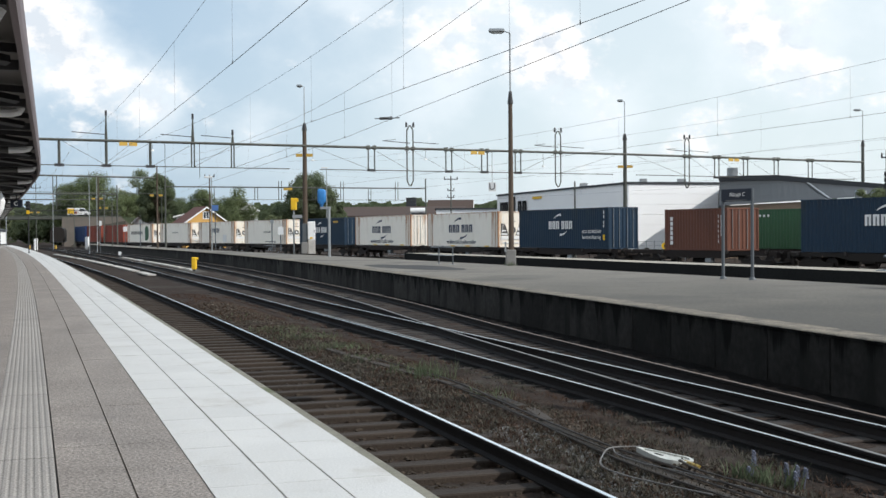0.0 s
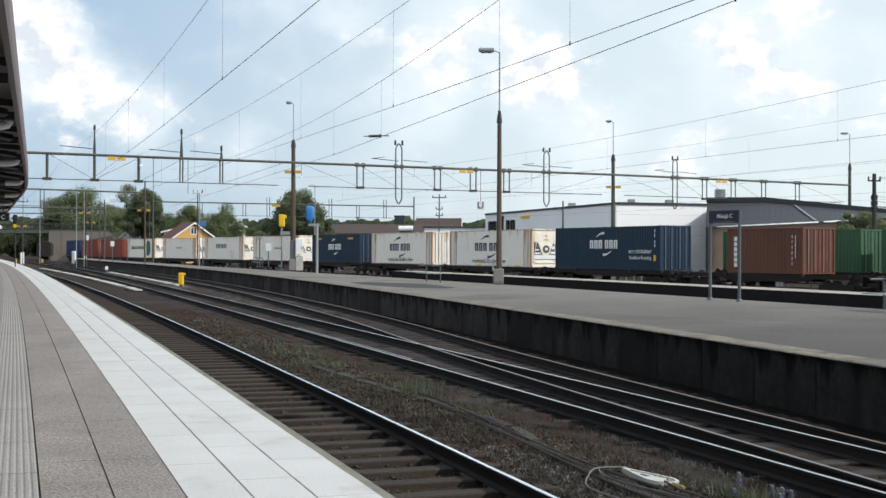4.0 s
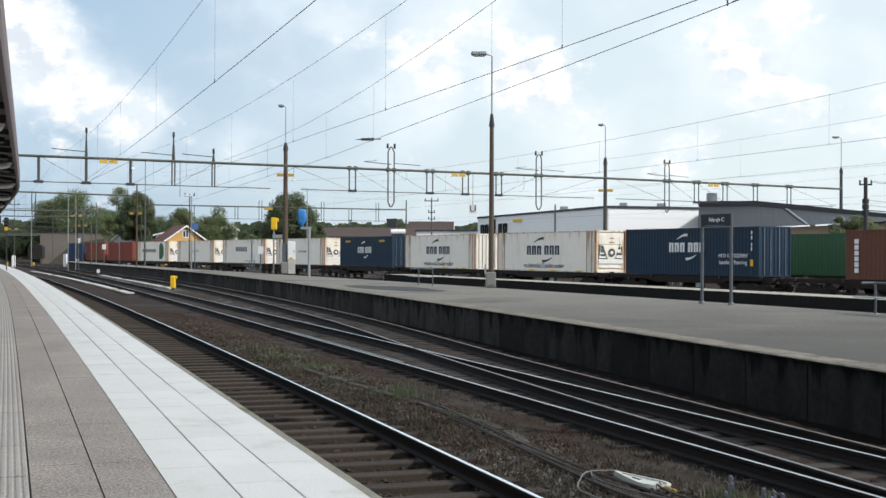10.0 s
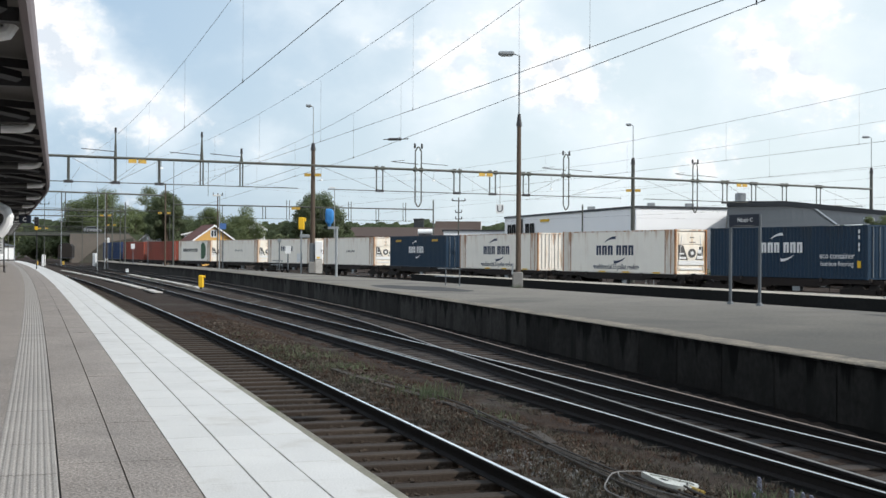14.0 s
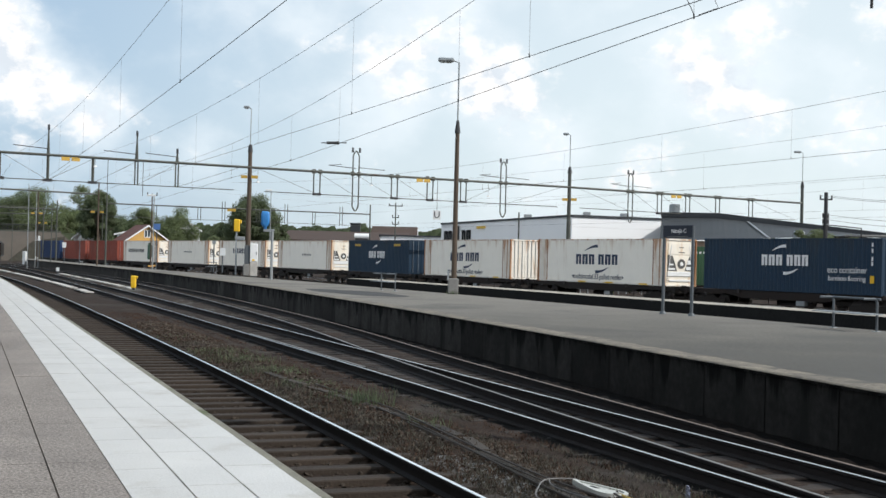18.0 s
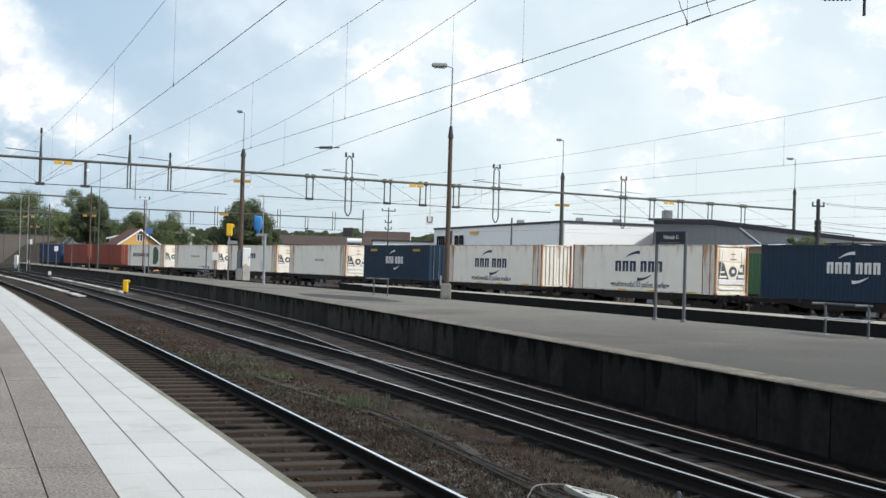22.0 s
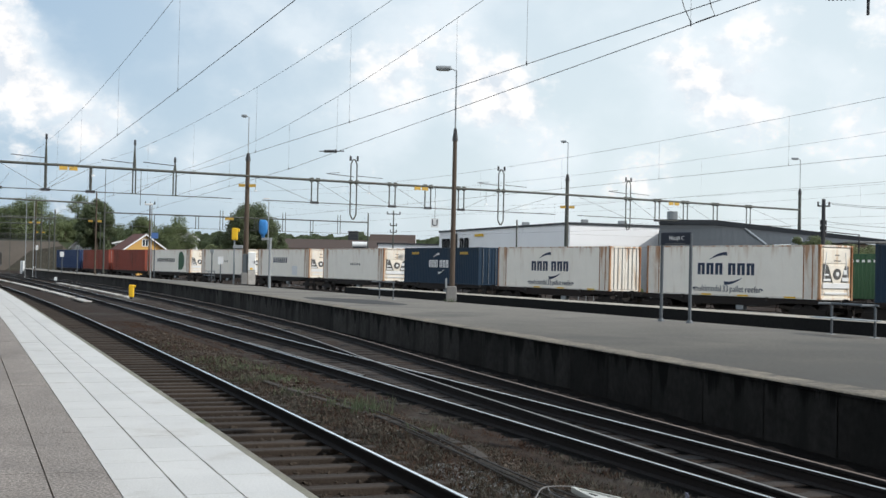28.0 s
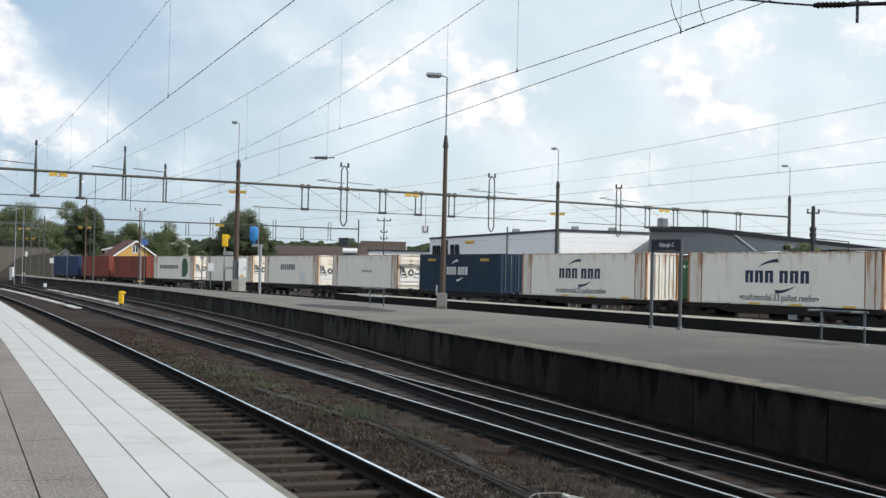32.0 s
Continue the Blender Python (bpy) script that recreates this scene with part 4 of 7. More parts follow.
def wagon(name, L, paint, label):
    """A flat container wagon: two sills, cross beams, two bogies with two wheelsets each, buffers."""
    w = thing(name, label=label, category="wagon", group="wagons of the goods train")
    for y in (-1.2, 1.02):
        bm = bmesh.new()
        x = L / 2 - .5
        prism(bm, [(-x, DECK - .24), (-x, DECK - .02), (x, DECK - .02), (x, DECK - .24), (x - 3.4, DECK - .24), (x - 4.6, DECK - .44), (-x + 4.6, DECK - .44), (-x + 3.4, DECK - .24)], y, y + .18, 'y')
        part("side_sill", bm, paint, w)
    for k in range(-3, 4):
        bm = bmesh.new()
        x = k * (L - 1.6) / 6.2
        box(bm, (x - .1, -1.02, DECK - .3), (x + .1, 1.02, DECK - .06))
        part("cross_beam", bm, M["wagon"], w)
    for e in (-1, 1):
        bm = bmesh.new()
        x = e * (L / 2 - .5)
        box(bm, (x - .12, -1.25, DECK - .38), (x + .12, 1.25, DECK - .02), bevel=.015)
        head = part("headstock", bm, paint, w)
        for y in (-.875, .875):
            bm = bmesh.new()
            rod(bm, (x, y, 1.04), (x + e * .42, y, 1.04), .09, seg=10)
            rod(bm, (x + e * .42, y, 1.04), (x + e * .47, y, 1.04), .22, seg=14)
            part("buffer", bm, M["wagon"], head)
        bx = e * (L / 2 - 2.35)
        bm = bmesh.new()
        for y in (-1.08, .98):
            prism(bm, [(bx - 1.25, .36), (bx - 1.25, .62), (bx - .55, .66), (bx - .35, .78), (bx + .35, .78), (bx + .55, .66), (bx + 1.25, .62), (bx + 1.25, .36), (bx + .8, .36), (bx + .4, .3), (bx - .4, .3), (bx - .8, .36)], y, y + .1, 'y')
        box(bm, (bx - .3, -1.0, .5), (bx + .3, 1.0, .86))
        bogie = part("bogie_frame", bm, M["wagon"], w)
        for dx in (-.9, .9):
            bm = bmesh.new()
            rod(bm, (0, -1.0, 0), (0, 1.0, 0), .08, seg=8)
            for y in (-.82, .69):
                rod(bm, (0, y, 0), (0, y + .13, 0), .46, seg=24)
                rod(bm, (0, y - .02, 0), (0, y + .15, 0), .14, seg=10)
            ws = part("wheelset", bm, [M["wheel"]], bogie)
            ws.matrix_basis = Matrix.Translation((bx + dx, 0, .46))
            WHEELS.append((ws, bx + dx))
    # spigots, stirrup steps and the brake rod along the near side
    for k in (-.42, -.2, .2, .42):
        bm = bmesh.new()
        box(bm, (k * L - .09, -1.3, DECK - .16), (k * L + .09, -1.2, DECK + .05), bevel=.01)
        part("spigot", bm, M["wheel"], w, "rusty container spigot")
    for k in (-.46, .46):
        bm = bmesh.new()
        polyrod(bm, [(k * L - .18, -1.22, DECK - .25), (k * L - .18, -1.24, DECK - .72), (k * L + .18, -1.24, DECK - .72), (k * L + .18, -1.22, DECK - .25)], .02, 5)
        part("step", bm, M["wheel"], w)
    bm = bmesh.new()
    rod(bm, (-L * .3, -.9, .42), (L * .3, -.9, .42), .03, seg=6)
    for k in (-.22, -.08, .08, .22):
        rod(bm, (k * L, -.9, .42), (k * L, -.9, DECK - .3), .025, seg=5)
    part("brake_rod", bm, M["wheel"], w)
    bm = bmesh.new()
    rod(bm, (-.9, -.5, DECK - .62), (.5, -.5, DECK - .62), .16, seg=10)
    part("air_tank", bm, M["wagon"], w)
    bm = bmesh.new()
    box(bm, (.9, -1.15, DECK - .72), (1.5, -.85, DECK - .4), bevel=.03)
    part("brake_box", bm, M["galv"], w)
    return w


def words(text, size, material, parent, cx, y, z):
    """A line of lettering, word by word, centred on cx."""
    obs = [letters("lettering", w, size, material, parent, pose(0, y, z, 90)) for w in text.split()]
    wide = [max(v.co.x for v in o.data.vertices) - min(v.co.x for v in o.data.vertices) for o in obs]
    gap = size * .27
    x = cx - (sum(wide) + gap * (len(obs) - 1)) / 2
    for o, w, s in zip(obs, wide, text.split()):
        # words without tall letters sit on the same line
        o.matrix_basis = pose(x + w / 2, y, z, 90)
        x += w + gap


def make_train():
    navy_label = "navy corrugated shipping container with white markings"
    reef_label = "white refrigerated container with rust-streaked ends"
    plain = dict(W6="white refrigerated container with a green leaf panel", W5="plain white refrigerated container with rust streaks", W3="white refrigerated container with a faint small mark")
    spec = [("b0", 54.1, "dry", 12.5), ("red", 38.72, "dry", 6.06), ("eco", 23.12, "dry", 12.5), ("W1", 6.60, "reefer", 13.716), ("W2", -10.80, "reefer", 13.716), ("blue", -26.95, "dry", 12.7),
            ("W3", -44.2, "reefer", 13.716), ("W4", -61.45, "reefer", 13.716), ("W5", -78.55, "reefer", 13.716), ("W6", -96.15, "reefer", 13.716), ("red2", -112.2, "dry", 13.0), ("red1", -126.9, "dry", 12.19), ("blue1", -141.4, "dry", 13.0)]
    made = {}
    for i, (k, mid, kind, L) in enumerate(spec):
        ahead = spec[i - 1][1] if i else mid + 15.6
        behind = spec[i + 1][1] if i + 1 < len(spec) else mid - 13
        f, r = (mid + ahead) / 2, (mid + behind) / 2
        wl = f - r - .06
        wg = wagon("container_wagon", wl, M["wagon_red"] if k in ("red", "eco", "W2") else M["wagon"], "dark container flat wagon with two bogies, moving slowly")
        MOVING.append((wg, (f + r) / 2, wl - 4.7, 0.0))
        if kind == "reefer":
            c = reefer("refrigerated_container", plain.get(k, reef_label), unit_right=(k != "W2"), mark=k in ("W1", "W2"))
        else:
            paint = {"b0": "navy", "eco": "navy", "blue": "navy", "red": "redox", "red2": "redor", "red1": "redor", "blue1": "blue2"}[k]
            Hh = 2.591 if k == "red" else 2.896
            label = {"red": "short red-brown corrugated shipping container", "red2": "orange-red corrugated shipping container", "red1": "orange-red corrugated shipping container", "blue1": "blue corrugated shipping container at the tail of the train"}.get(k, navy_label)
            c = dry_container("shipping_container", L, Hh, M[paint], label)
        MOVING.append((c, mid, wl - 4.7, DECK))
        made[k] = c
    f = lambda x, y, z: pose(x, y, z, 90, 0, 0)
    yw, yr = -1.235, -1.225
    for k in ("b0", "eco"):
        brand_mark(made[k], -1.75, 1.65, 1.42, 2.0, yr, M["letter_white"])
        words("eco container", .46, M["letter_white"], made[k], 4.1, yr, 1.25)
        words("bamboo flooring", .36, M["letter_white"], made[k], 4.1, yr, .82)
        for z in (2.45, 2.15, 1.75, 1.5):
            bm = bmesh.new()
            box(bm, (5.62, yr - .006, z), (5.72, yr, z + .2))
            part("code_mark", bm, M["letter_white"], made[k])
        for x in (5.75, ):
            bm = bmesh.new()
            box(bm, (x - .2, yr - .006, .62), (x + .05, yr, 1.0))
            part("hazard_label", bm, M["yellow"], made[k])
        bm = bmesh.new()
        box(bm, (6.075, -.35, .62), (6.085, .05, .98))
        part("hazard_label", bm, M["yellow"], made[k])
        bm = bmesh.new()
        box(bm, (6.085, .75, 1.5), (6.095, .83, 2.6))
        part("code_mark", bm, M["letter_white"], made[k])
    brand_mark(made["blue"], -1.75, 1.65, 1.3, 1.9, yr, M["letter_white"])
    for x in (-4.9, 3.4):
        bm = bmesh.new()
        box(bm, (x, yr - .006, 2.35), (x + 1.3, yr, 2.55))
        part("yellow_mark", bm, M["plate_yellow"], made["blue"])
    for i in range(6):
        x, z = -2.45, 2.1 - i * .3
        bm = bmesh.new()
        box(bm, (x, yr - .006, z - .24), (x + .27, yr, z))
        part("owner_mark", bm, M["letter_white"], made["red"], "plain white block")
    for x, z0, z1 in ((2.2, .5, 2.3), (2.45, .9, 2.2)):
        for j in range(6):
            z = z0 + (z1 - z0) * j / 6
            bm = bmesh.new()
            box(bm, (x, yr - .006, z), (x + .05, yr, z + .18))
            part("code_mark", bm, M["letter_white"], made["red"])
    for k in ("W1", "W2"):
        words("multimodal 33 pallet reefer", .50, M["logo_navy"], made[k], .05, yw - .012, .42)
        for x, s in ((-2.62, -1), (2.72, 1)):
            bm = bmesh.new()
            prism(bm, [(x, .34), (x + s * .16, .42), (x, .50)], yw - .016, yw - .008, 'y')
            part("arrow", bm, M["logo_navy"], made[k])
        for x in (.9, -2.0, 4.4):
            bm = bmesh.new()
            box(bm, (x, yw - .02, .04), (x + .8, yw - .008, .13))
            part("yellow_mark", bm, M["yellow"], made[k], "worn yellow mark")
    for i in range(7):
        bm = bmesh.new()
        a = -2.4 + i * 3.8 / 7
        bars(bm, a, a + 3.8 / 7, 1.45, 2.0, yw - .008, 1, .6)
        part("brand_block", bm, M["logo_navy"], made["W4"], "half worn block of a mark")
    bm = bmesh.new()
    box(bm, (2.6, yw - .02, .2), (3.9, yw - .008, 1.15))
    part("patch", bm, M["white_paint"], made["W4"], "fresh white patch")
    bm = bmesh.new()
    bars(bm, -.3, 2.0, 1.35, 1.55, yw - .008, 6, .55)
    tagged(part("small_mark", bm, M["conc_block"], made["W3"]), kind="stuff")
    bm = bmesh.new()
    bars(bm, -4.6, 1.8, 1.3, 1.75, yw - .008, 14, .6)
    tagged(part("brand_mark", bm, M["dark_trim"], made["W6"]), kind="stuff")
    bm = bmesh.new()
    prism(bm, [(3.0, .35), (4.2, .35), (4.9, .9), (4.9, 2.0), (4.2, 2.6), (3.4, 2.6), (3.0, 2.2)], yw - .016, yw - .004, 'y')
    part("leaf_panel", bm, M["green"], made["W6"], "green leaf-shaped panel")
    bm = bmesh.new()
    bars(bm, -1.2, 1.6, 1.4, 1.6, yw - .008, 8, .5)
    tagged(part("small_mark", bm, M["conc_block"], made["W5"]), kind="stuff")


make_train()


def make_goods_tracks():
    for i, d in enumerate((1.25, 8.3)):
        t = thing("track_%d" % (5 + i), label="goods track on dark ballast", category="track", kind="structure")
        for o in (-.75, .75):
            rail(t, GOODS, d + o, 20, 236, 4, z=Z_TRAIN)
        sleepers(t, GOODS, d, 20, 236, 0, z=Z_TRAIN - .165, spacing=.9)


make_goods_tracks()


def make_standing_wagon(s):
    w = wagon("container_wagon", 14.2, M["wagon_red"], "brown flat wagon standing on the track behind the train")
    w.matrix_basis = on_track(s, 9.5, 8.3)
    for k in range(4):
        WHEELS.pop()
    c = dry_container("shipping_container", 12.19, 2.591, M["green"], "green corrugated container on a standing wagon behind the train")
    c.matrix_basis = on_track(s, 9.5, 8.3, DECK)
    bm = bmesh.new()
    bars(bm, -5.0, -2.6, 2.1, 2.25, -1.225, 6, .5)
    part("owner_mark", bm, M["letter_white"], c)


for s in (5.6, 19.6):
    make_standing_wagon(s)


def motions():
    ts = [i * 1.0 for i in range(33)]
    for ob, mid, base, z in MOVING:
        walk(ob, [(t, on_track(run(t) + mid, base, 1.25, z)) for t in ts])
    for ob, lane, turn, run_rows in DRIVES:
        walk(ob, [(t, BRIDGE @ pose(s, lane, 6.25 - max(0, s - 96) * .5, 0, 0, turn)) for t, s in run_rows])
    fine = [i * .25 for i in range(129)]
    for ws, x in WHEELS:
        walk(ws, [(t, pose(x, 0, .46, 0, math.degrees((run(t) - run(0)) / .46), 0)) for t in fine])


# ---- masts, portals and wires ----
def lamp_mast(name, x, y, z_base, z_mast, z_lamp, arm, material, label, r=.16, block=None, plates=0.0):
    t = thing(name, pose(x, y, z_base), label, "lamp mast", "masts of the station")
    bm = bmesh.new()
    rod(bm, (0, 0, 0), (0, 0, z_mast - z_base), r, r * .72, seg=12)
    part("mast", bm, material, t)
    bm = bmesh.new()
    rod(bm, (0, 0, z_mast - z_base - .3), (0, 0, z_mast - z_base + .25), r * 1.05, r * .5, seg=10)
    part("cap", bm, M["steel_dark"], t)
    if z_lamp:
        bm = bmesh.new()
        polyrod(bm, [(0, 0, z_mast - z_base), (0, 0, z_lamp - z_base), (arm * .5, 0, z_lamp - z_base + .12)], .035)
        part("lamp_pole", bm, M["galv"], t)
        bm = bmesh.new()
        a = min(arm * .3, arm * 1.25), max(arm * .3, arm * 1.25)
        box(bm, (a[0], -.14, z_lamp - z_base + .02), (a[1], .14, z_lamp - z_base + .2), bevel=.05)
        head = part("lamp_head", bm, M["galv"], t, "grey street-lamp head")
        bm = bmesh.new()
        box(bm, (a[0] + .1, -.1, z_lamp - z_base - .02), (a[1] - .1, .1, z_lamp - z_base + .03), bevel=.02)
        part("lamp_glass", bm, M["plastic_pale"], head)
    if block:
        bm = bmesh.new()
        box(bm, (-.25, -.22, 0), (.2, .22, block), bevel=.03)
        part("foot_block", bm, M["conc_block"], t, "pale concrete foot")
    if plates:
        for dx in (-.62, .14):
            bm = bmesh.new()
            box(bm, (dx, -.22, plates), (dx + .48, -.19, plates + .22))
            part("warning_plate", bm, M["plate_yellow"], t)
    return t


lamp_mast("lamp_mast", 3.03, 54.96, P, 8.17, 11.0, -.75, M["timber_mast"], "tall brown lamp mast on a concrete foot", r=.125, block=.7)
bm = bmesh.new()
box(bm, (2.72, 54.7, 1.3), (2.8, 54.76, 1.75))
link("notice_plate", bm, M["galv"])
tagged(bpy.data.objects["notice_plate"], "small white notice plate fixed to the lamp mast", "notice")
B_, C_, D_ = Vector((-10.2, 91.7, 0)), Vector((15.44, 104.8, 0)), Vector((40.7, 119.9, 0))
A_ = B_ + (B_ - C_).normalized() * 34
ZB = 8.67
lamp_mast("lamp_mast", B_.x, B_.y, P, 10.1, 13.0, -.45, M["timber_mast"], "brown portal mast with a lamp on the island platform", r=.2, plates=7.15)
lamp_mast("lamp_mast", C_.x, C_.y, -.2, 10.15, 13.1, -.5, M["steel_green"], "green-grey portal mast with a thin lamp pole", r=.2, plates=7.7)
lamp_mast("lamp_mast", D_.x, D_.y, -.2, 10.5, 13.6, -.7, M["steel_green"], "green-grey portal mast with a thin lamp pole", r=.2)
lamp_mast("lamp_mast", A_.x, A_.y, P, 10.1, None, 0, M["steel_green"], "green-grey portal mast beyond the near platform", r=.2)


def make_portal():
    t = thing("catenary_portal", label="long steel portal beam with hangers across all tracks", category="portal")
    spans = [(A_, B_), (B_, C_), (C_, D_)]
    for a, b in spans:
        bm = bmesh.new()
        d = (b - a).normalized()
        n = Vector((-d.y, d.x, 0)) * .09
        for o in (n, -n):
            rod(bm, a + o + Vector((0, 0, ZB)), b + o + Vector((0, 0, ZB)), .085, seg=8)
        part("beam", bm, M["steel_green"], t)
        bm = bmesh.new()
        rod(bm, a + d * 1.2 + Vector((0, 0, ZB - 1.72)), b - d * 1.2 + Vector((0, 0, ZB - 1.72)), .035, seg=6)
        part("lower_chord", bm, M["steel_green"], t)

    def on(x):
        for a, b in spans:
            if x <= b.x:
                break
        k = (x - a.x) / (b.x - a.x)
        return a + (b - a) * k, (b - a).normalized()
    # x along the beam, how far up and down, single or double
    hang = [(-25.9, 0, 1.72, 0), (-23.1, 1.95, 1.72, 0), (-20.4, 0, 1.72, 0), (-17.7, 1.95, 1.72, 1), (-15.1, .9, 1.72, 1), (-5.4, 0, 1.72, 2), (-2.5, 1.9, 2.85, 3), (.5, 0, 1.72, 2), (3.35, 0, 1.72, 2), (6.1, 0, 1.72, 2),
            (9.5, 1.9, 2.8, 3), (21.4, 1.75, 2.75, 3), (24.4, 0, 1.8, 2), (27.4, 0, 1.8, 2), (30.7, 0, 1.8, 2), (34.5, 0, 1.8, 2)]
    for x, up, down, kind in hang:
        p, d = on(x)
        bm = bmesh.new()
        w = (.0, .1, .26, .26)[kind]
        for o in ((-w, w) if kind else (0,)):
            q = p + d * o
            r = .1 if not kind else .05
            rod(bm, q + Vector((0, 0, ZB - (down if kind != 3 else down - .35))), q + Vector((0, 0, ZB + (up - .5 if kind == 3 else 0))), r, seg=6)
        if kind == 3:
            for z0, z1 in ((ZB + up - .5, ZB + up - .15), (ZB - down + .35, ZB - down)):
                for o in (-w, w):
                    rod(bm, p + d * o + Vector((0, 0, z0)), p + d * o * .25 + Vector((0, 0, z1)), .05, seg=6)
                rod(bm, p - d * w * .25 + Vector((0, 0, z1)), p + d * w * .25 + Vector((0, 0, z1)), .05, seg=6)
        elif up:
            rod(bm, p + Vector((0, 0, ZB)), p + Vector((0, 0, ZB + up - .2)), .11 if not kind else .13, .04, seg=6)
        h = part("hanger", bm, M["steel_green"], t)
        if kind >= 2:
            bm = bmesh.new()
            for o in (-w, w):
                q = p + d * o + Vector((0, 0, ZB))
                box(bm, (-.1, -.14, -.16), (.1, .14, .16), m=Matrix.Translation(q) @ pose(0, 0, 0, 0, 0, math.degrees(math.atan2(d.y, d.x))))
            rod(bm, p - d * w * 1.2 + Vector((0, 0, ZB - .02)), p + d * w * 1.2 + Vector((0, 0, ZB - .02)), .1, seg=6)
            part("collar", bm, M["steel_green"], h)
        if up:
            for o in ((-.3, .3) if kind == 3 else (0,)):
                bm = bmesh.new()
                q = p + d * o
                rod(bm, q + Vector((0, 0, ZB + up - .25)), q + Vector((0, 0, ZB + up + .12)), .09, .07, seg=8)
                part("insulator", bm, M["steel_dark"], h)
            bm = bmesh.new()
            rod(bm, p + Vector((0, 0, ZB + .42)), p - d * 2.3 + Vector((0, 0, ZB + .55)), .03, seg=6)
            if kind == 3:
                rod(bm, p + d * .3 + Vector((0, 0, ZB + .5)), p + d * 2.5 + Vector((0, 0, ZB + .42)), .026, seg=6)
                rod(bm, p - d * 2.3 + Vector((0, 0, ZB + .55)), p - d * 1.2 + Vector((0, 0, ZB + .68)), .02, seg=6)
            part("cantilever", bm, M["steel_dark"], h)
        if not kind or kind == 2:
            bm = bmesh.new()
            e = p + Vector((0, 0, ZB - down))
            box(bm, (-.3, -.12, -.09), (.3, .12, .09), m=Matrix.Translation(e) @ pose(0, 0, 0, 0, 0, math.degrees(math.atan2(d.y, d.x))))
            part("clamp", bm, M["steel_dark"], h)
    # stays from the beam down to the lower chord
    for x0, x1 in ((-25.7, -23.1), (-23.1, -20.4), (-20.3, -17.7), (-17.6, -15.1), (-15.0, -11), (-9.5, -5.4), (-5.3, -2.5), (-2.4, .5), (.6, 3.3), (6.2, 9.3), (9.7, 14.6), (16.5, 21.2), (21.7, 24.3), (24.5, 27.3), (27.5, 30.6), (34.6, 40.0)):
        a, b = on(x0)[0], on(x1)[0]
        bm = bmesh.new()
        f = x0 in (-23.1, -20.3, -17.6, -15.0, 6.2, 9.7)
        rod(bm, a + Vector((0, 0, ZB - (1.7 if f else .1))), b + Vector((0, 0, ZB - (.1 if f else 1.7))), .013, seg=5)
        part("stay", bm, M["wire"], t)
    for x in (-22.0, -21.4, 2.5, 3.1, 25.8, 26.4):
        p, d = on(x)
        bm = bmesh.new()
        box(bm, (-.28, -.02, -.24), (.28, .02, .02), m=Matrix.Translation(p + Vector((0, -.25, ZB - .1))) @ pose(0, 0, 0, 0, 0, math.degrees(math.atan2(d.y, d.x))))
        part("yellow_plate", bm, M["plate_yellow"], t, "blank yellow plate")
    p, d = on(3.95)
    bm = bmesh.new()
    rod(bm, p + Vector((0, -.3, ZB)), p + Vector((0, -.3, 6.1)), .02, seg=5)
    part("sign_rod", bm, M["steel_dark"], t)
    bm = bmesh.new()
    box(bm, (-.3, -.02, -.36), (.3, .02, .36), m=Matrix.Translation(p + Vector((0, -.3, 5.78))))
    s = part("sign_plate", bm, M["white_paint"], t)
    letters("lettering", "U", .75, M["navy_sign"], s, Matrix.Translation(p + Vector((0, -.33, 5.78))) @ pose(0, 0, 0, 90))
    # thin drop rods and small white bells under the beam
    for x in (-19.4, -17.2):
        p, d = on(x)
        bm = bmesh.new()
        rod(bm, p + Vector((0, -.4, ZB)), p + Vector((0, -.4, ZB - 2.5)), .02, seg=5)
        part("drop_rod", bm, M["steel_dark"], t)
    for x, dz in ((-20.2, .55), (-9.6, 1.0), (-1.3, .75), (8.2, 1.1)):
        p, d = on(x)
        bm = bmesh.new()
        rod(bm, p + Vector((0, -.3, ZB)), p + Vector((0, -.3, ZB - dz)), .012, seg=5)
        bell = part("bell_wire", bm, M["wire"], t)
        bm = bmesh.new()
        rod(bm, p + Vector((0, -.3, ZB - dz)), p + Vector((0, -.3, ZB - dz - .12)), .06, .14, seg=10)
        part("bell", bm, M["white_paint"], bell, "small white insulator bell")


make_portal()


def small_portal(a, b, z, label, hangers, masts=(True, True)):
    t = thing("catenary_portal", label=label, category="portal")
    a, b = Vector((*a, 0)), Vector((*b, 0))
    d = (b - a).normalized()
    bm = bmesh.new()
    rod(bm, a + Vector((0, 0, z)), b + Vector((0, 0, z)), .085, seg=8)
    part("beam", bm, M["steel_green"], t)
    bm = bmesh.new()
    rod(bm, a + Vector((0, 0, z - 1.7)), b + Vector((0, 0, z - 1.7)), .03, seg=6)
    part("lower_chord", bm, M["steel_green"], t)
    for k in hangers:
        p = a + (b - a) * k
        bm = bmesh.new()
        for o in (-.2, .2):
            rod(bm, p + d * o + Vector((0, 0, z + (.9 if k * 10 % 2 < 1 else 0))), p + d * o + Vector((0, 0, z - 1.8)), .05, seg=6)
        part("hanger", bm, M["steel_green"], t)
    for p, on in ((a, masts[0]), (b, masts[1])):
        if on:
            bm = bmesh.new()
            rod(bm, p + Vector((0, 0, -.2)), p + Vector((0, 0, z + 1.4)), .14, .09, seg=10)
            part("mast", bm, M["steel_green"], t)
    bm = bmesh.new()
    p = a + (b - a) * .45
    box(bm, (-.6, -.02, -.3), (.6, .02, .05), m=Matrix.Translation(p + Vector((0, -.2, z - .1))))
    part("yellow_plate", bm, M["plate_yellow"], t, "blank yellow plate")


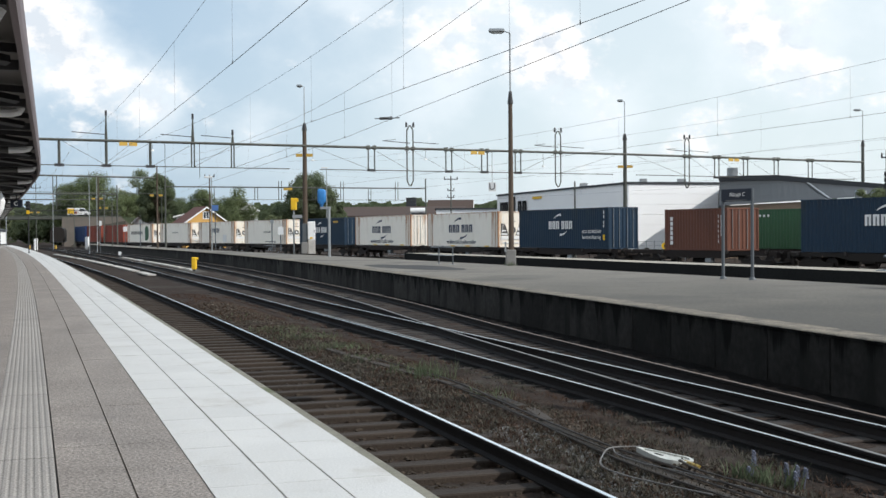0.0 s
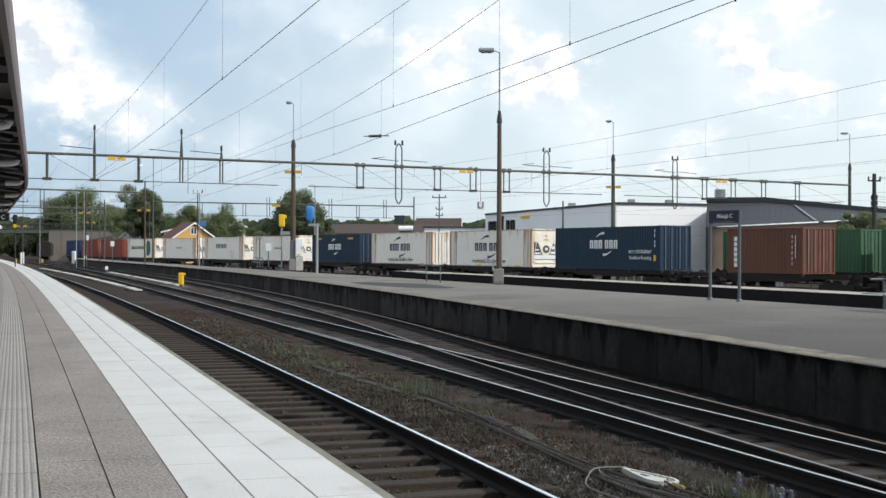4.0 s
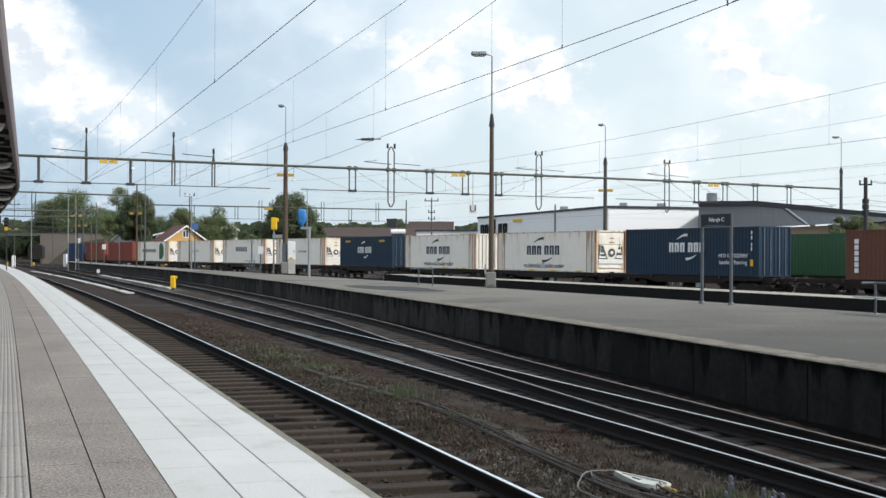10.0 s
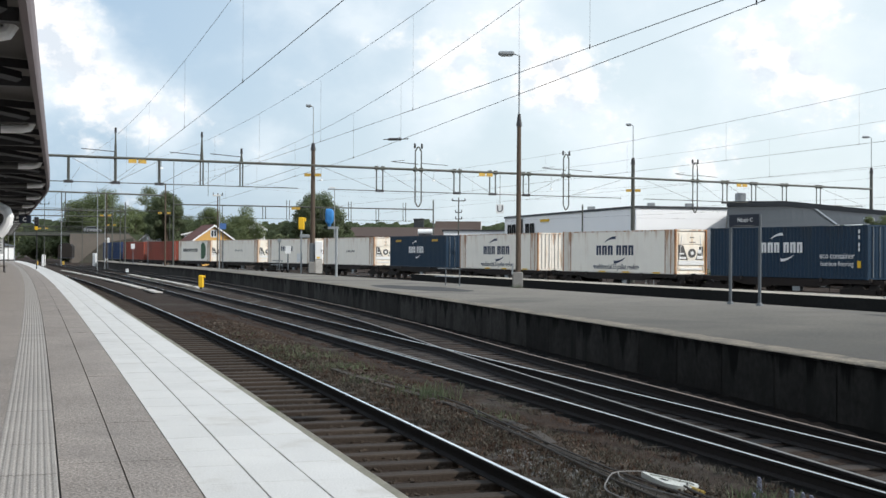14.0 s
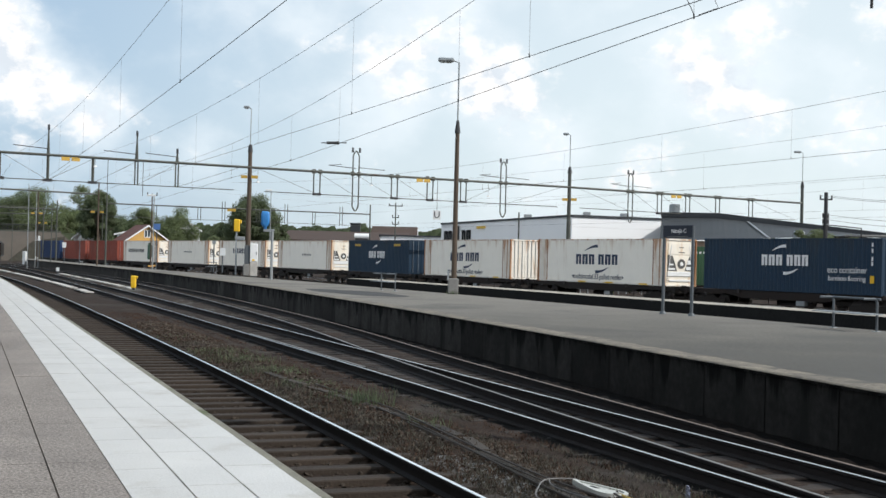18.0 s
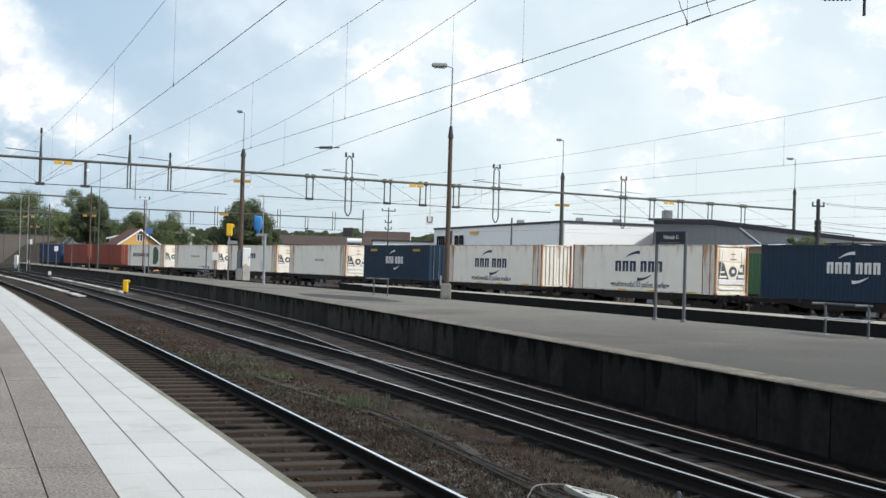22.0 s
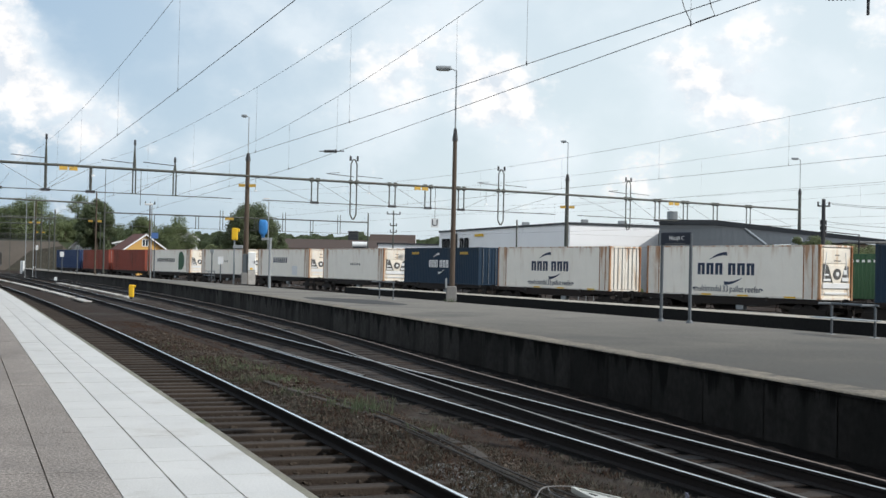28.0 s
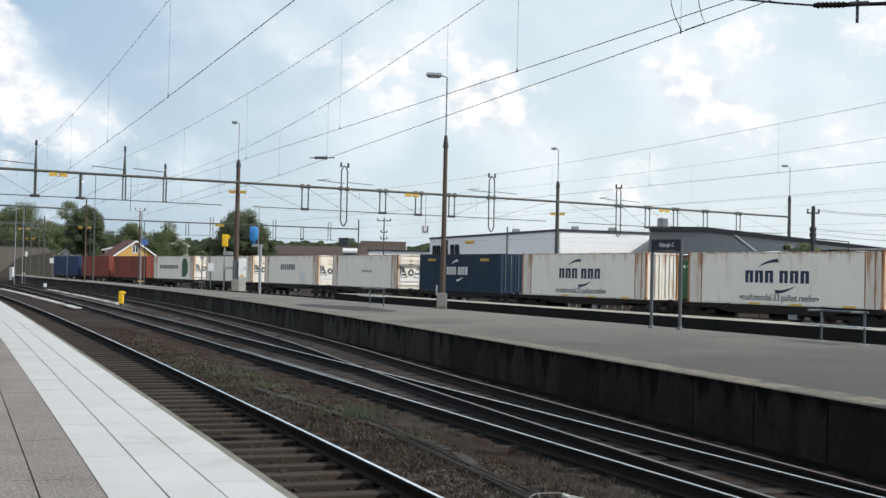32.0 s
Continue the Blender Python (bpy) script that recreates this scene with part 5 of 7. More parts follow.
small_portal((-37.2, 166), (-2.5, 181), 8.6, "far steel portal behind the train", (.17, .33, .42, .55, .66, .77, .88))
small_portal((-62, 109), (-31.0, 133.5), 8.3, "far steel portal over the platform tracks", (.3, .5, .72), masts=(True, False))
small_portal((-88, 168), (-50, 190), 8.4, "steel portal over the tracks beside the road bridge", (.3, .6, .8))
small_portal((-95, 196), (-58, 212), 8.2, "steel portal over the tracks beside the road bridge", (.3, .6, .8))


def wire_run(name, line, d, zf, y0, y1, r=.006, label="thin dark overhead wire"):
    bm = bmesh.new()
    ys = steps(y0, y1, 2.5)
    seg = 5
    rings = []
    for y in ys:
        p = line.at(y, d, zf(y))
        s = line.slope(y)
        n = Vector((1, -s, 0)).normalized()
        rings.append([bm.verts.new(p + n * (r * math.cos(2 * math.pi * i / seg)) + Vector((0, 0, r * math.sin(2 * math.pi * i / seg)))) for i in range(seg)])
    for a, b in zip(rings[:-1], rings[1:]):
        for i in range(seg):
            j = (i + 1) % seg
            bm.faces.new((a[i], a[j], b[j], b[i]))
    return bm


def catenary(line, d, contact, messenger, y0, y1, droppers, label, r=.006):
    t = thing("overhead_line", label=label, category="overhead line", group="overhead lines")
    part("contact_wire", wire_run("c", line, d, contact, y0, y1, r), M["wire"], t)
    part("messenger_wire", wire_run("m", line, d, messenger, y0, y1, r * .9), M["wire"], t)
    for y in droppers:
        bm = bmesh.new()
        a, b = line.at(y, d, contact(y)), line.at(y, d, messenger(y))
        rod(bm, a, b, r * .42, seg=5)
        rod(bm, a - Vector((0, 0, .02)), a + Vector((0, 0, .05)), r * 1.7, seg=6)
        part("dropper", bm, M["wire"], t)
    return t


T2, T3 = Line(8.6, -.319, -.0004), Line(8.6, -.305)
catenary(RAIL_N, -.8, lambda y: 5.45 + .13 * min(y / 34, 1.3) , lambda y: 7.42 + .0005 * (y - 36) ** 2, -12, 84, (15, 24.5, 33.9, 43.7, 53, 62, 71), "contact and messenger wire over the first track")
catenary(T2, 0, lambda y: 5.36 + .006 * min(y, 60), lambda y: 7.48 + .0007 * (y - 48) ** 2, -12, 90, (19.6, 28.7, 37.6, 47, 57, 67, 77), "contact and messenger wire over the second track")
catenary(T3, 0, lambda y: 5.55 - .0112 * min(y, 38) + max(0, y - 38) * .004, lambda y: 6.47 + (.0016 if y < 43 else .0007) * (y - 43) ** 2, -12, 92, (15.6, 23.9, 32.5, 38, 48, 58, 70), "contact and messenger wire over the third track")
catenary(BACK, 1.75, lambda y: 5.5, lambda y: 6.7 + .0007 * (y - 56) ** 2, 0, 96, (30, 36, 42.5, 49, 56, 64, 72), "contact and messenger wire behind the island platform")
catenary(THIRD, 2.0, lambda y: 5.55, lambda y: 7.1 + .0006 * (y - 60) ** 2, 5, 104, (30, 41, 52, 63, 75), "contact and messenger wire by the third platform", r=.005)
catenary(GOODS, 1.25, lambda y: 5.3, lambda y: 6.8 + .0006 * (y - 75) ** 2, 25, 180, (50, 62, 74, 86, 100, 115, 130), "contact and messenger wire over the goods train", r=.005)
catenary(GOODS, 8.3, lambda y: 5.3, lambda y: 6.8 + .0006 * (y - 85) ** 2, 25, 180, (50, 62, 74, 86, 100, 115), "contact and messenger wire over the rear goods track", r=.005)
for ln, d in ((RAIL_N, -.8), (T2, 0)):
    catenary(ln, d, lambda y: 5.6, lambda y: 7.4 + .0006 * (y - 120) ** 2, 86, 170, (95, 105, 115, 125, 135, 150), "far overhead wires beyond the long portal", r=.009)


def make_section_insulator():
    t = thing("section_insulator", label="dark section insulator on an overhead wire", category="insulator")
    a, b = Vector((-1.80, 33.0, 5.235)), Vector((-1.13, 33.0, 5.254))
    for k0, k1, r, nm in ((0, .2, .012, "rod"), (.2, .6, .036, "insulator_body"), (.6, 1, .014, "rod"), (.62, .68, .05, "clamp")):
        bm = bmesh.new()
        rod(bm, a + (b - a) * k0, a + (b - a) * k1, r, seg=8)
        part(nm, bm, M["wire"], t)


make_section_insulator()


def make_near_cantilever():
    t = thing("cantilever_mast", label="grey catenary mast with an insulated registration arm", category="mast")
    bm = bmesh.new()
    rod(bm, (8.2, 14.3, P), (8.2, 14.3, 8.6), .14, .11, seg=10)
    part("mast", bm, M["steel_green"], t)
    bm = bmesh.new()
    polyrod(bm, [(8.2, 14.3, 5.72), (6.2, 14.85, 5.66)], .03)
    polyrod(bm, [(8.2, 14.3, 7.6), (5.87, 14.9, 6.5)], .025)
    polyrod(bm, [(5.38, 15.08, 5.66), (5.05, 15.2, 5.70), (4.3, 15.42, 5.80)], .013)
    part("arm", bm, M["steel_dark"], t)
    bm = bmesh.new()
    a, b = Vector((5.38, 15.08, 5.66)), Vector((5.80, 14.95, 5.655))
    for i in range(9):
        p = a + (b - a) * (i / 9)
        q = a + (b - a) * ((i + .5) / 9)
        rod(bm, p, q, .042 if i not in (0, 8) else .028, seg=12)
        rod(bm, q, a + (b - a) * ((i + 1) / 9), .03, seg=10)
    rod(bm, b, (6.2, 14.85, 5.66), .024, seg=8)
    part("insulator", bm, M["rail_side"], t, "dark brown ribbed insulator")
    bm = bmesh.new()
    rod(bm, (5.87, 14.9, 5.42), (5.87, 14.9, 6.5), .02, seg=8)
    rod(bm, (5.78, 14.93, 5.655), (6.0, 14.87, 5.66), .032, seg=8)
    part("drop_tube", bm, M["steel_dark"], t)
    for dx, y in ((0, 15.55), (.28, 15.45)):
        bm = bmesh.new()
        p0 = T3.at(y, 0, 5.55 - .0112 * y)
        pts = [p0 + Vector((-.02 - .0 * k, 0, 0)) for k in (0,)]
        for i in range(1, 9):
            k = i / 8
            pts.append(p0 + Vector((-.12 * math.sin(k * math.pi) - (.05 if dx else .1) * k + dx, .05 * k, .04 + 1.3 * k ** 1.5)))
        polyrod(bm, pts, .006, seg=5)
        part("jumper", bm, M["wire"], t)
    return t


make_near_cantilever()


def pole(name, x, y, z0, z1, r, material, label, category="pole", arms=()):
    t = thing(name, pose(x, y, z0), label, category)
    bm = bmesh.new()
    rod(bm, (0, 0, 0), (0, 0, z1 - z0), r * .8, r * .6, seg=10)
    part("shaft", bm, material, t)
    for z, w in arms:
        bm = bmesh.new()
        box(bm, (-w / 2, -.05, z - z0 - .05), (w / 2, .05, z - z0 + .05))
        a = part("crossarm", bm, M["steel_dark"], t)
        for s in (-1, 1):
            bm = bmesh.new()
            rod(bm, (s * w * .45, 0, z - z0), (s * w * .45, 0, z - z0 + .3), .06, seg=6)
            part("insulator", bm, M["steel_dark"], a)
    return t


pole("power_pole", 31.2, 86.8, -.2, 7.7, .22, M["steel_dark"], "dark line pole behind the goods tracks", arms=((7.2, .9), (5.9, .42), (5.5, .42), (5.1, .42)))
pole("power_pole", 1.0, 150, -.2, 9.0, .12, M["steel_green"], "double line pole with cross arms behind the train", arms=((8.6, 1.7), (7.2, .8), (6.4, .8)))
pole("post", 11.68, 109.4, -.2, 6.6, .11, M["steel_green"], "thin grey post before the warehouse")
pole("signal_mast", -27.3, 145, P, 9.1, .11, M["timber_mast"], "brown mast with an arm on the island platform", arms=((8.9, 1.2),))
pole("power_pole", -30.8, 133.5, P, 9.6, .12, M["timber_mast"], "brown mast with yellow plates on the island platform")
pole("power_pole", -45.3, 158.6, -.2, 10.4, .07, M["galv"], "pale steel lattice post among the far tracks")
pole("power_pole", -43.6, 156, -.2, 10.0, .06, M["galv"], "pale steel lattice post among the far tracks")
pole("power_pole", -42.9, 154.2, P, 9.4, .1, M["timber_mast"], "brown mast with yellow plates among the far tracks")
pole("power_pole", -41.0, 153.5, P, 8.0, .08, M["steel_green"], "thin grey mast among the far tracks")
for i, (x, y, z) in enumerate(((-63, 176, 9), (-58.5, 178, 10), (-56, 188, 9), (-52, 190, 10), (-70, 186, 8.5), (-44.5, 196, 9))):
    pole("power_pole", x, y, -.2, z, .075, M["steel_green"], "far catenary mast among the tracks", arms=((z - 1, 1.4),))
for x, y, z in ((-30.8, 133.2, 6.3), (-42.9, 153.9, 6.6), (-63, 175.7, 5.6), (-58.5, 177.6, 5.4), (-52, 189.6, 6.2)):
    t = thing("warning_sign", pose(x, y - .25, z), "pair of blank yellow plates fixed to a mast", "plate", "mast plates")
    for dx in (-.75, .2):
        bm = bmesh.new()
        box(bm, (dx + .08, 0, 0), (dx + .5, .03, .19))
        part("plate", bm, M["plate_yellow"], t)
    bm = bmesh.new()
    box(bm, (-.6, .03, .1), (.6, .25, .14))
    part("bracket", bm, M["steel_dark"], t)


def make_line_wires():
    """Wires that leave the line pole behind the goods tracks."""
    t = thing("overhead_line", label="thin wires strung from the dark line pole", category="overhead line", group="overhead lines")
    for a, b in WIRE_ENDS:
        a, b = Vector(a), Vector(b)
        pts = [a + (b - a) * (i / 8) * 1.5 - Vector((0, 0, .12 * math.sin(math.pi * i / 8))) for i in range(9)]
        bm = bmesh.new()
        polyrod(bm, pts, .012, 5)
        part("wire", bm, M["wire"], t)


WIRE_ENDS = [((31.6, 86.8, 7.45), (25.0, 60, 5.78)), ((30.8, 86.8, 7.45), (24.6, 60, 5.70)), ((31.4, 86.8, 6.1), (25.2, 60, 4.75)), ((31.4, 86.8, 5.75), (25.2, 60, 4.48))]
make_line_wires()


def lattice_lamp(x, y, z, label):
    t = thing("street_lamp", pose(x, y, -.2), label, "street lamp", "far lamps")
    bm = bmesh.new()
    rod(bm, (0, 0, 0), (0, 0, z), .07, .05, seg=6)
    part("pole", bm, M["galv"], t)
    bm = bmesh.new()
    box(bm, (-.7, -.12, z - .05), (.1, .12, z + .12), bevel=.03)
    part("lamp_head", bm, M["white_paint"], t)


for x, y, z in ((-60, 170, 9.5), (-15, 160, 10.8), (-63, 200, 9), (-22.5, 120.5, 7.9)):
    lattice_lamp(x, y, z, "thin pale lamp post beyond the tracks")


# ---- things on the island platform ----
def make_station_sign():
    a, b = Vector((8.57, 37.87, P)), Vector((9.21, 36.85, P))
    t = thing("station_sign", pose(*((a + b) / 2), 0, 0, math.degrees(math.atan2(b.y - a.y, b.x - a.x))), "dark blue station name board on two grey posts", "sign")
    w = (b - a).length / 2
    for x in (-w, w):
        bm = bmesh.new()
        rod(bm, (x, 0, 0), (x, 0, 2.72), .05, seg=10)
        ps = part("post", bm, M["post_grey"], t, "grey steel post")
        bm = bmesh.new()
        rod(bm, (x, 0, 0), (x, 0, .09), .12, .07, seg=12)
        part("foot", bm, M["post_grey"], ps)
    bm = bmesh.new()
    box(bm, (-w - .02, -.05, 2.36), (w + .02, .05, 2.74), bevel=.012)
    board = part("board", bm, M["navy_sign"], t)
    letters("lettering", "Nässjö C", .17, M["letter_white"], board, pose(.05, -.056, 2.56, 90))
    bm = bmesh.new()
    box(bm, (-.42, -.054, 2.385), (.42, -.048, 2.4))
    part("rule", bm, M["conc_block"], board)


make_station_sign()


def make_bench(x, y, yaw, width, label):
    t = thing("bench", pose(x, y, P, 0, 0, yaw), label, "bench", "benches on the island platform")
    for s in (-width / 2, width / 2):
        bm = bmesh.new()
        polyrod(bm, [(s, 0, 0), (s, 0, .72), (s, -.06, .80), (s, -.42, .80)], .032, seg=8)
        part("leg", bm, M["post_grey"], t)
        bm = bmesh.new()
        box(bm, (s - .09, -.09, 0), (s + .09, .09, .015))
        part("foot_plate", bm, M["galv"], t)
    bm = bmesh.new()
    polyrod(bm, [(-width / 2 - .12, 0, .80), (width / 2 + .12, 0, .80)], .028, seg=8)
    part("top_rail", bm, M["post_grey"], t)
    for i in range(3):
        bm = bmesh.new()
        box(bm, (-width / 2 - .3, -.46 + i * .14, .42), (width / 2 + .3, -.34 + i * .14, .45), bevel=.006)
        part("seat_slat", bm, M["galv"], t, "pale steel slat")


ang = math.degrees(math.atan2(29.92 - 31.53, 12.09 - 11.59))
make_bench(11.84, 30.72, ang, 1.68, "grey steel bench at the back of the platform")
make_bench(.12, 57.6, ang + 8, 1.5, "grey steel bench by the lamp mast")
make_bench(-14.9, 108.0, ang + 8, 1.5, "grey steel bench farther along the platform")
make_bench(13.6, 27.2, ang, 1.68, "grey steel bench at the back of the platform")


def make_cabinet():
    t = thing("cabinet", pose(-9.82, 90.2, P + .95, 0, 0, 8), "white equipment cabinet on a pale plinth beside the mast", "cabinet")
    bm = bmesh.new()
    box(bm, (-.05, -.3, .05), (.5, .3, 1.4), bevel=.03)
    body = part("body", bm, M["white_paint"], t)
    bm = bmesh.new()
    box(bm, (-.02, -.325, .1), (.47, -.3, 1.36), bevel=.008)
    d = part("door", bm, M["white_paint"], t)
    bm = bmesh.new()
    box(bm, (.4, -.36, .6), (.44, -.325, .8))
    part("handle", bm, M["steel_dark"], d)
    bm = bmesh.new()
    box(bm, (-.02, -.31, -.95), (.5, .31, .05), bevel=.02)
    part("plinth", bm, M["duct_pale"], t, "pale concrete plinth")
    bm = bmesh.new()
    box(bm, (.1, -.335, .14), (.3, -.326, .26))
    part("label_plate", bm, M["yellow"], t)
    t2 = thing("mast_casing", pose(-9.95, 90.2, P, 0, 0, 8), "grey concrete casing at the foot of the portal mast", "casing")
    bm = bmesh.new()
    box(bm, (-.38, -.35, 0), (.07, .5, .85), bevel=.04)
    part("body", bm, M["conc_block"], t2)
    bm = bmesh.new()
    box(bm, (-.3, -.25, .85), (.07, .4, 2.2), bevel=.03)
    part("upper_casing", bm, M["post_grey"], t2, "grey sheet casing")


make_cabinet()


def make_wrapped_sign():
    t = thing("wrapped_sign", pose(-7.15, 77.77, P), "grey post with a signal box wrapped in a blue sheet", "sign post")
    bm = bmesh.new()
    rod(bm, (0, 0, 0), (0, 0, 3.1), .085, seg=10)
    part("post", bm, M["galv"], t)
    bm = bmesh.new()
    box(bm, (-.55, -.06, 3.0), (.12, .06, 3.16), bevel=.01)
    part("bracket", bm, M["galv"], t)
    bm = bmesh.new()
    r = bmesh.ops.create_icosphere(bm, subdivisions=3, radius=1.0)
    for v in r["verts"]:
        c = v.co.copy()
        k = 1 + .16 * noise.noise(c * 2.6) + .07 * noise.noise(c * 6)
        sx = .31 * (.86 + .12 * c.z - .34 * max(0, -c.z - .25))
        e = lambda q: math.copysign(abs(q) ** .55, q)
        v.co = Vector((e(c.x) * sx * k, e(c.y) * .2 * k, e(c.z) * .50 * k))
    bmesh.ops.translate(bm, verts=bm.verts[:], vec=(-.45, -.05, 3.76))
    ob = link("blue_sheet", bm, M["blue_bag"], t, "wrinkled blue sheet", smooth=True)
    bm = bmesh.new()
    box(bm, (-.55, -.08, 3.14), (-.36, .08, 3.34), bevel=.03)
    part("sheet_tie", bm, M["blue_bag"], t)


make_wrapped_sign()


def make_yellow_signal():
    t = thing("yellow_signal", pose(-10.95, 90.9, P), "yellow signal box on a grey bracket", "signal")
    bm = bmesh.new()
    rod(bm, (0, 0, 0), (0, 0, 3.2), .06, seg=8)
    part("post", bm, M["galv"], t)
    bm = bmesh.new()
    box(bm, (-.2, -.16, 3.2), (.22, .16, 4.1), bevel=.05)
    part("body", bm, M["yellow"], t)
    bm = bmesh.new()
    box(bm, (.22, -.12, 3.8), (.34, .12, 4.06), bevel=.03)
    part("hood", bm, M["yellow"], t)
    bm = bmesh.new()
    box(bm, (-.1, -.1, 2.6), (.6, .1, 2.85), bevel=.02)
    part("bracket", bm, M["galv"], t)
    t = thing("yellow_box", pose(-16.0, 79.5, -.2), "yellow trackside box on a post between the rails", "trackside box")
    bm = bmesh.new()
    rod(bm, (0, 0, 0), (0, 0, .35), .1, seg=8)
    part("post", bm, M["steel_dark"], t)
    bm = bmesh.new()
    box(bm, (-.16, -.16, .12), (.15, .16, .92), bevel=.05)
    part("body", bm, M["yellow"], t)
    bm = bmesh.new()
    rod(bm, (.14, -.05, .82), (.26, -.05, .82), .085, seg=10)
    part("lamp", bm, M["yellow"], t)


make_yellow_signal()


def sign_post(x, y, z0, h, w, plate, mat_plate, label):
    t = thing("sign_post", pose(x, y, z0), label, "sign", "small signs")
    bm = bmesh.new()
    rod(bm, (0, 0, 0), (0, 0, h), .05, seg=8)
    part("post", bm, M["post_grey"], t)
    bm = bmesh.new()
    box(bm, (-w / 2, -.08, h - plate), (w / 2, -.055, h + .05), bevel=.006)
    part("plate", bm, mat_plate, t)
    return t


sign_post(-13.65, 104.1, P, 2.0, .45, .6, M["white_paint"], "small white notice on a post")
sign_post(-14.45, 104.6, P, 2.6, .3, .25, M["galv"], "thin grey post on the platform")
sign_post(-37.3, 145.3, P, 2.4, .45, .55, M["white_paint"], "white square sign on a post")
sign_post(-45.4, 163.8, -.2, 4.2, .5, .6, M["white_paint"], "white square sign on a tall post")
sign_post(-21.7, 118.0, P, 4.2, .62, .5, M["sky_blue"], "blue square sign on a tall post")
sign_post(-31.5, 120.6, -.25, .75, .3, .3, M["white_paint"], "short white marker post between tracks")
sign_post(-34.0, 139.0, P, 3.1, .2, .2, M["galv"], "thin grey post on the platform")
for x, y, h, w in ((-55.3, 192.2, 2.5, .75), (-53.6, 192.6, 1.6, .45), (-64.5, 196, 2.2, .6), (-62.6, 190, 2.0, .45)):
    t = thing("cabinet", pose(x, y, -.2), "pale trackside cabinet among the far tracks", "cabinet", "far cabinets")
    bm = bmesh.new()
    w, h = w * .6, h * .85
    box(bm, (-w / 2, -.4, .1), (w / 2, .4, h), bevel=.05)
    part("body", bm, M["white_paint"], t)
    bm = bmesh.new()
    box(bm, (-w / 2 - .05, -.45, 0), (w / 2 + .05, .45, .1))
    part("plinth", bm, M["conc_block"], t)


def make_dark_signal():
    t = thing("signal", pose(-34.95, 104.3, -.2), "dark signal head with a small yellow plate on a mast", "signal")
    bm = bmesh.new()
    rod(bm, (0, .1, 0), (0, .1, 5.1), .05, seg=8)
    part("mast", bm, M["steel_dark"], t)
    bm = bmesh.new()
    box(bm, (-.2, -.1, 4.55), (.2, .08, 5.3), bevel=.08)
    head = part("signal_head", bm, M["black"], t)
    for z in (4.75, 5.05):
        bm = bmesh.new()
        rod(bm, (0, -.11, z), (0, -.2, z), .09, seg=10)
        part("lamp_hood", bm, M["steel_dark"], head)
    bm = bmesh.new()
    box(bm, (-.13, -.06, 4.2), (.13, -.02, 4.5), bevel=.01)
    part("plate", bm, M["yellow"], t, "small yellow plate")


make_dark_signal()
for x, y in ((-59.6, 190.3), (-63.4, 189.6), (-48.5, 178.0)):
    t = thing("yellow_box", pose(x, y, -.2), "small yellow trackside box among the far tracks", "trackside box", "far trackside boxes")
    bm = bmesh.new()
    box(bm, (-.15, -.15, .3), (.15, .15, .85), bevel=.05)
    part("body", bm, M["plate_yellow"], t)
    bm = bmesh.new()
    rod(bm, (0, 0, 0), (0, 0, .3), .1, seg=8)
    part("post", bm, M["steel_dark"], t)


def make_platform_seat():
    t = thing("bench", pose(-31.25, 86.3, P, 0, 0, 20), "brown slatted bench under the platform canopy", "bench")
    for i in range(4):
        bm = bmesh.new()
        box(bm, (-.28 + i * .14, -.9, .44), (-.17 + i * .14, .9, .48), bevel=.008)
        part("seat_slat", bm, M["timber_mast"], t)
    for y in (-.65, .65):
        bm = bmesh.new()
        polyrod(bm, [(.15, y, 0), (.12, y, .44), (-.25, y, .44), (-.28, y, 0)], .025, 6)
        part("leg", bm, M["steel_dark"], t)
    t = thing("notice_board", pose(-31.45, 86.6, P), "white notice board on a dark post under the canopy", "notice")
    bm = bmesh.new()
    rod(bm, (.16, 0, 0), (.16, 0, 2.45), .045, seg=8)
    part("post", bm, M["steel_dark"], t)
    bm = bmesh.new()
    box(bm, (-.75, -.03, 1.3), (.11, .01, 2.4), bevel=.01)
    part("board", bm, M["white_paint"], t)
    for z in (1.5, 1.7, 1.9, 2.1):
        bm = bmesh.new()
        box(bm, (-.5, -.036, z), (.0, -.03, z + .05))
        part("text_bar", bm, M["dark_trim"], t)


make_platform_seat()


# ---- canopy over the near platform ----
class Bent(Line):
    """A straight line that bends off beyond y0."""
    def __init__(self, a, b, y0, db):
        self.a, self.b, self.y0, self.db = a, b, y0, db

    def x(self, y):
        q = y - self.y0
        return self.a + self.b * y + self.db * (q / 2 + math.hypot(q / 2, 1.5))


CANOPY = Bent(1.958, -.3173, 46, -.049)


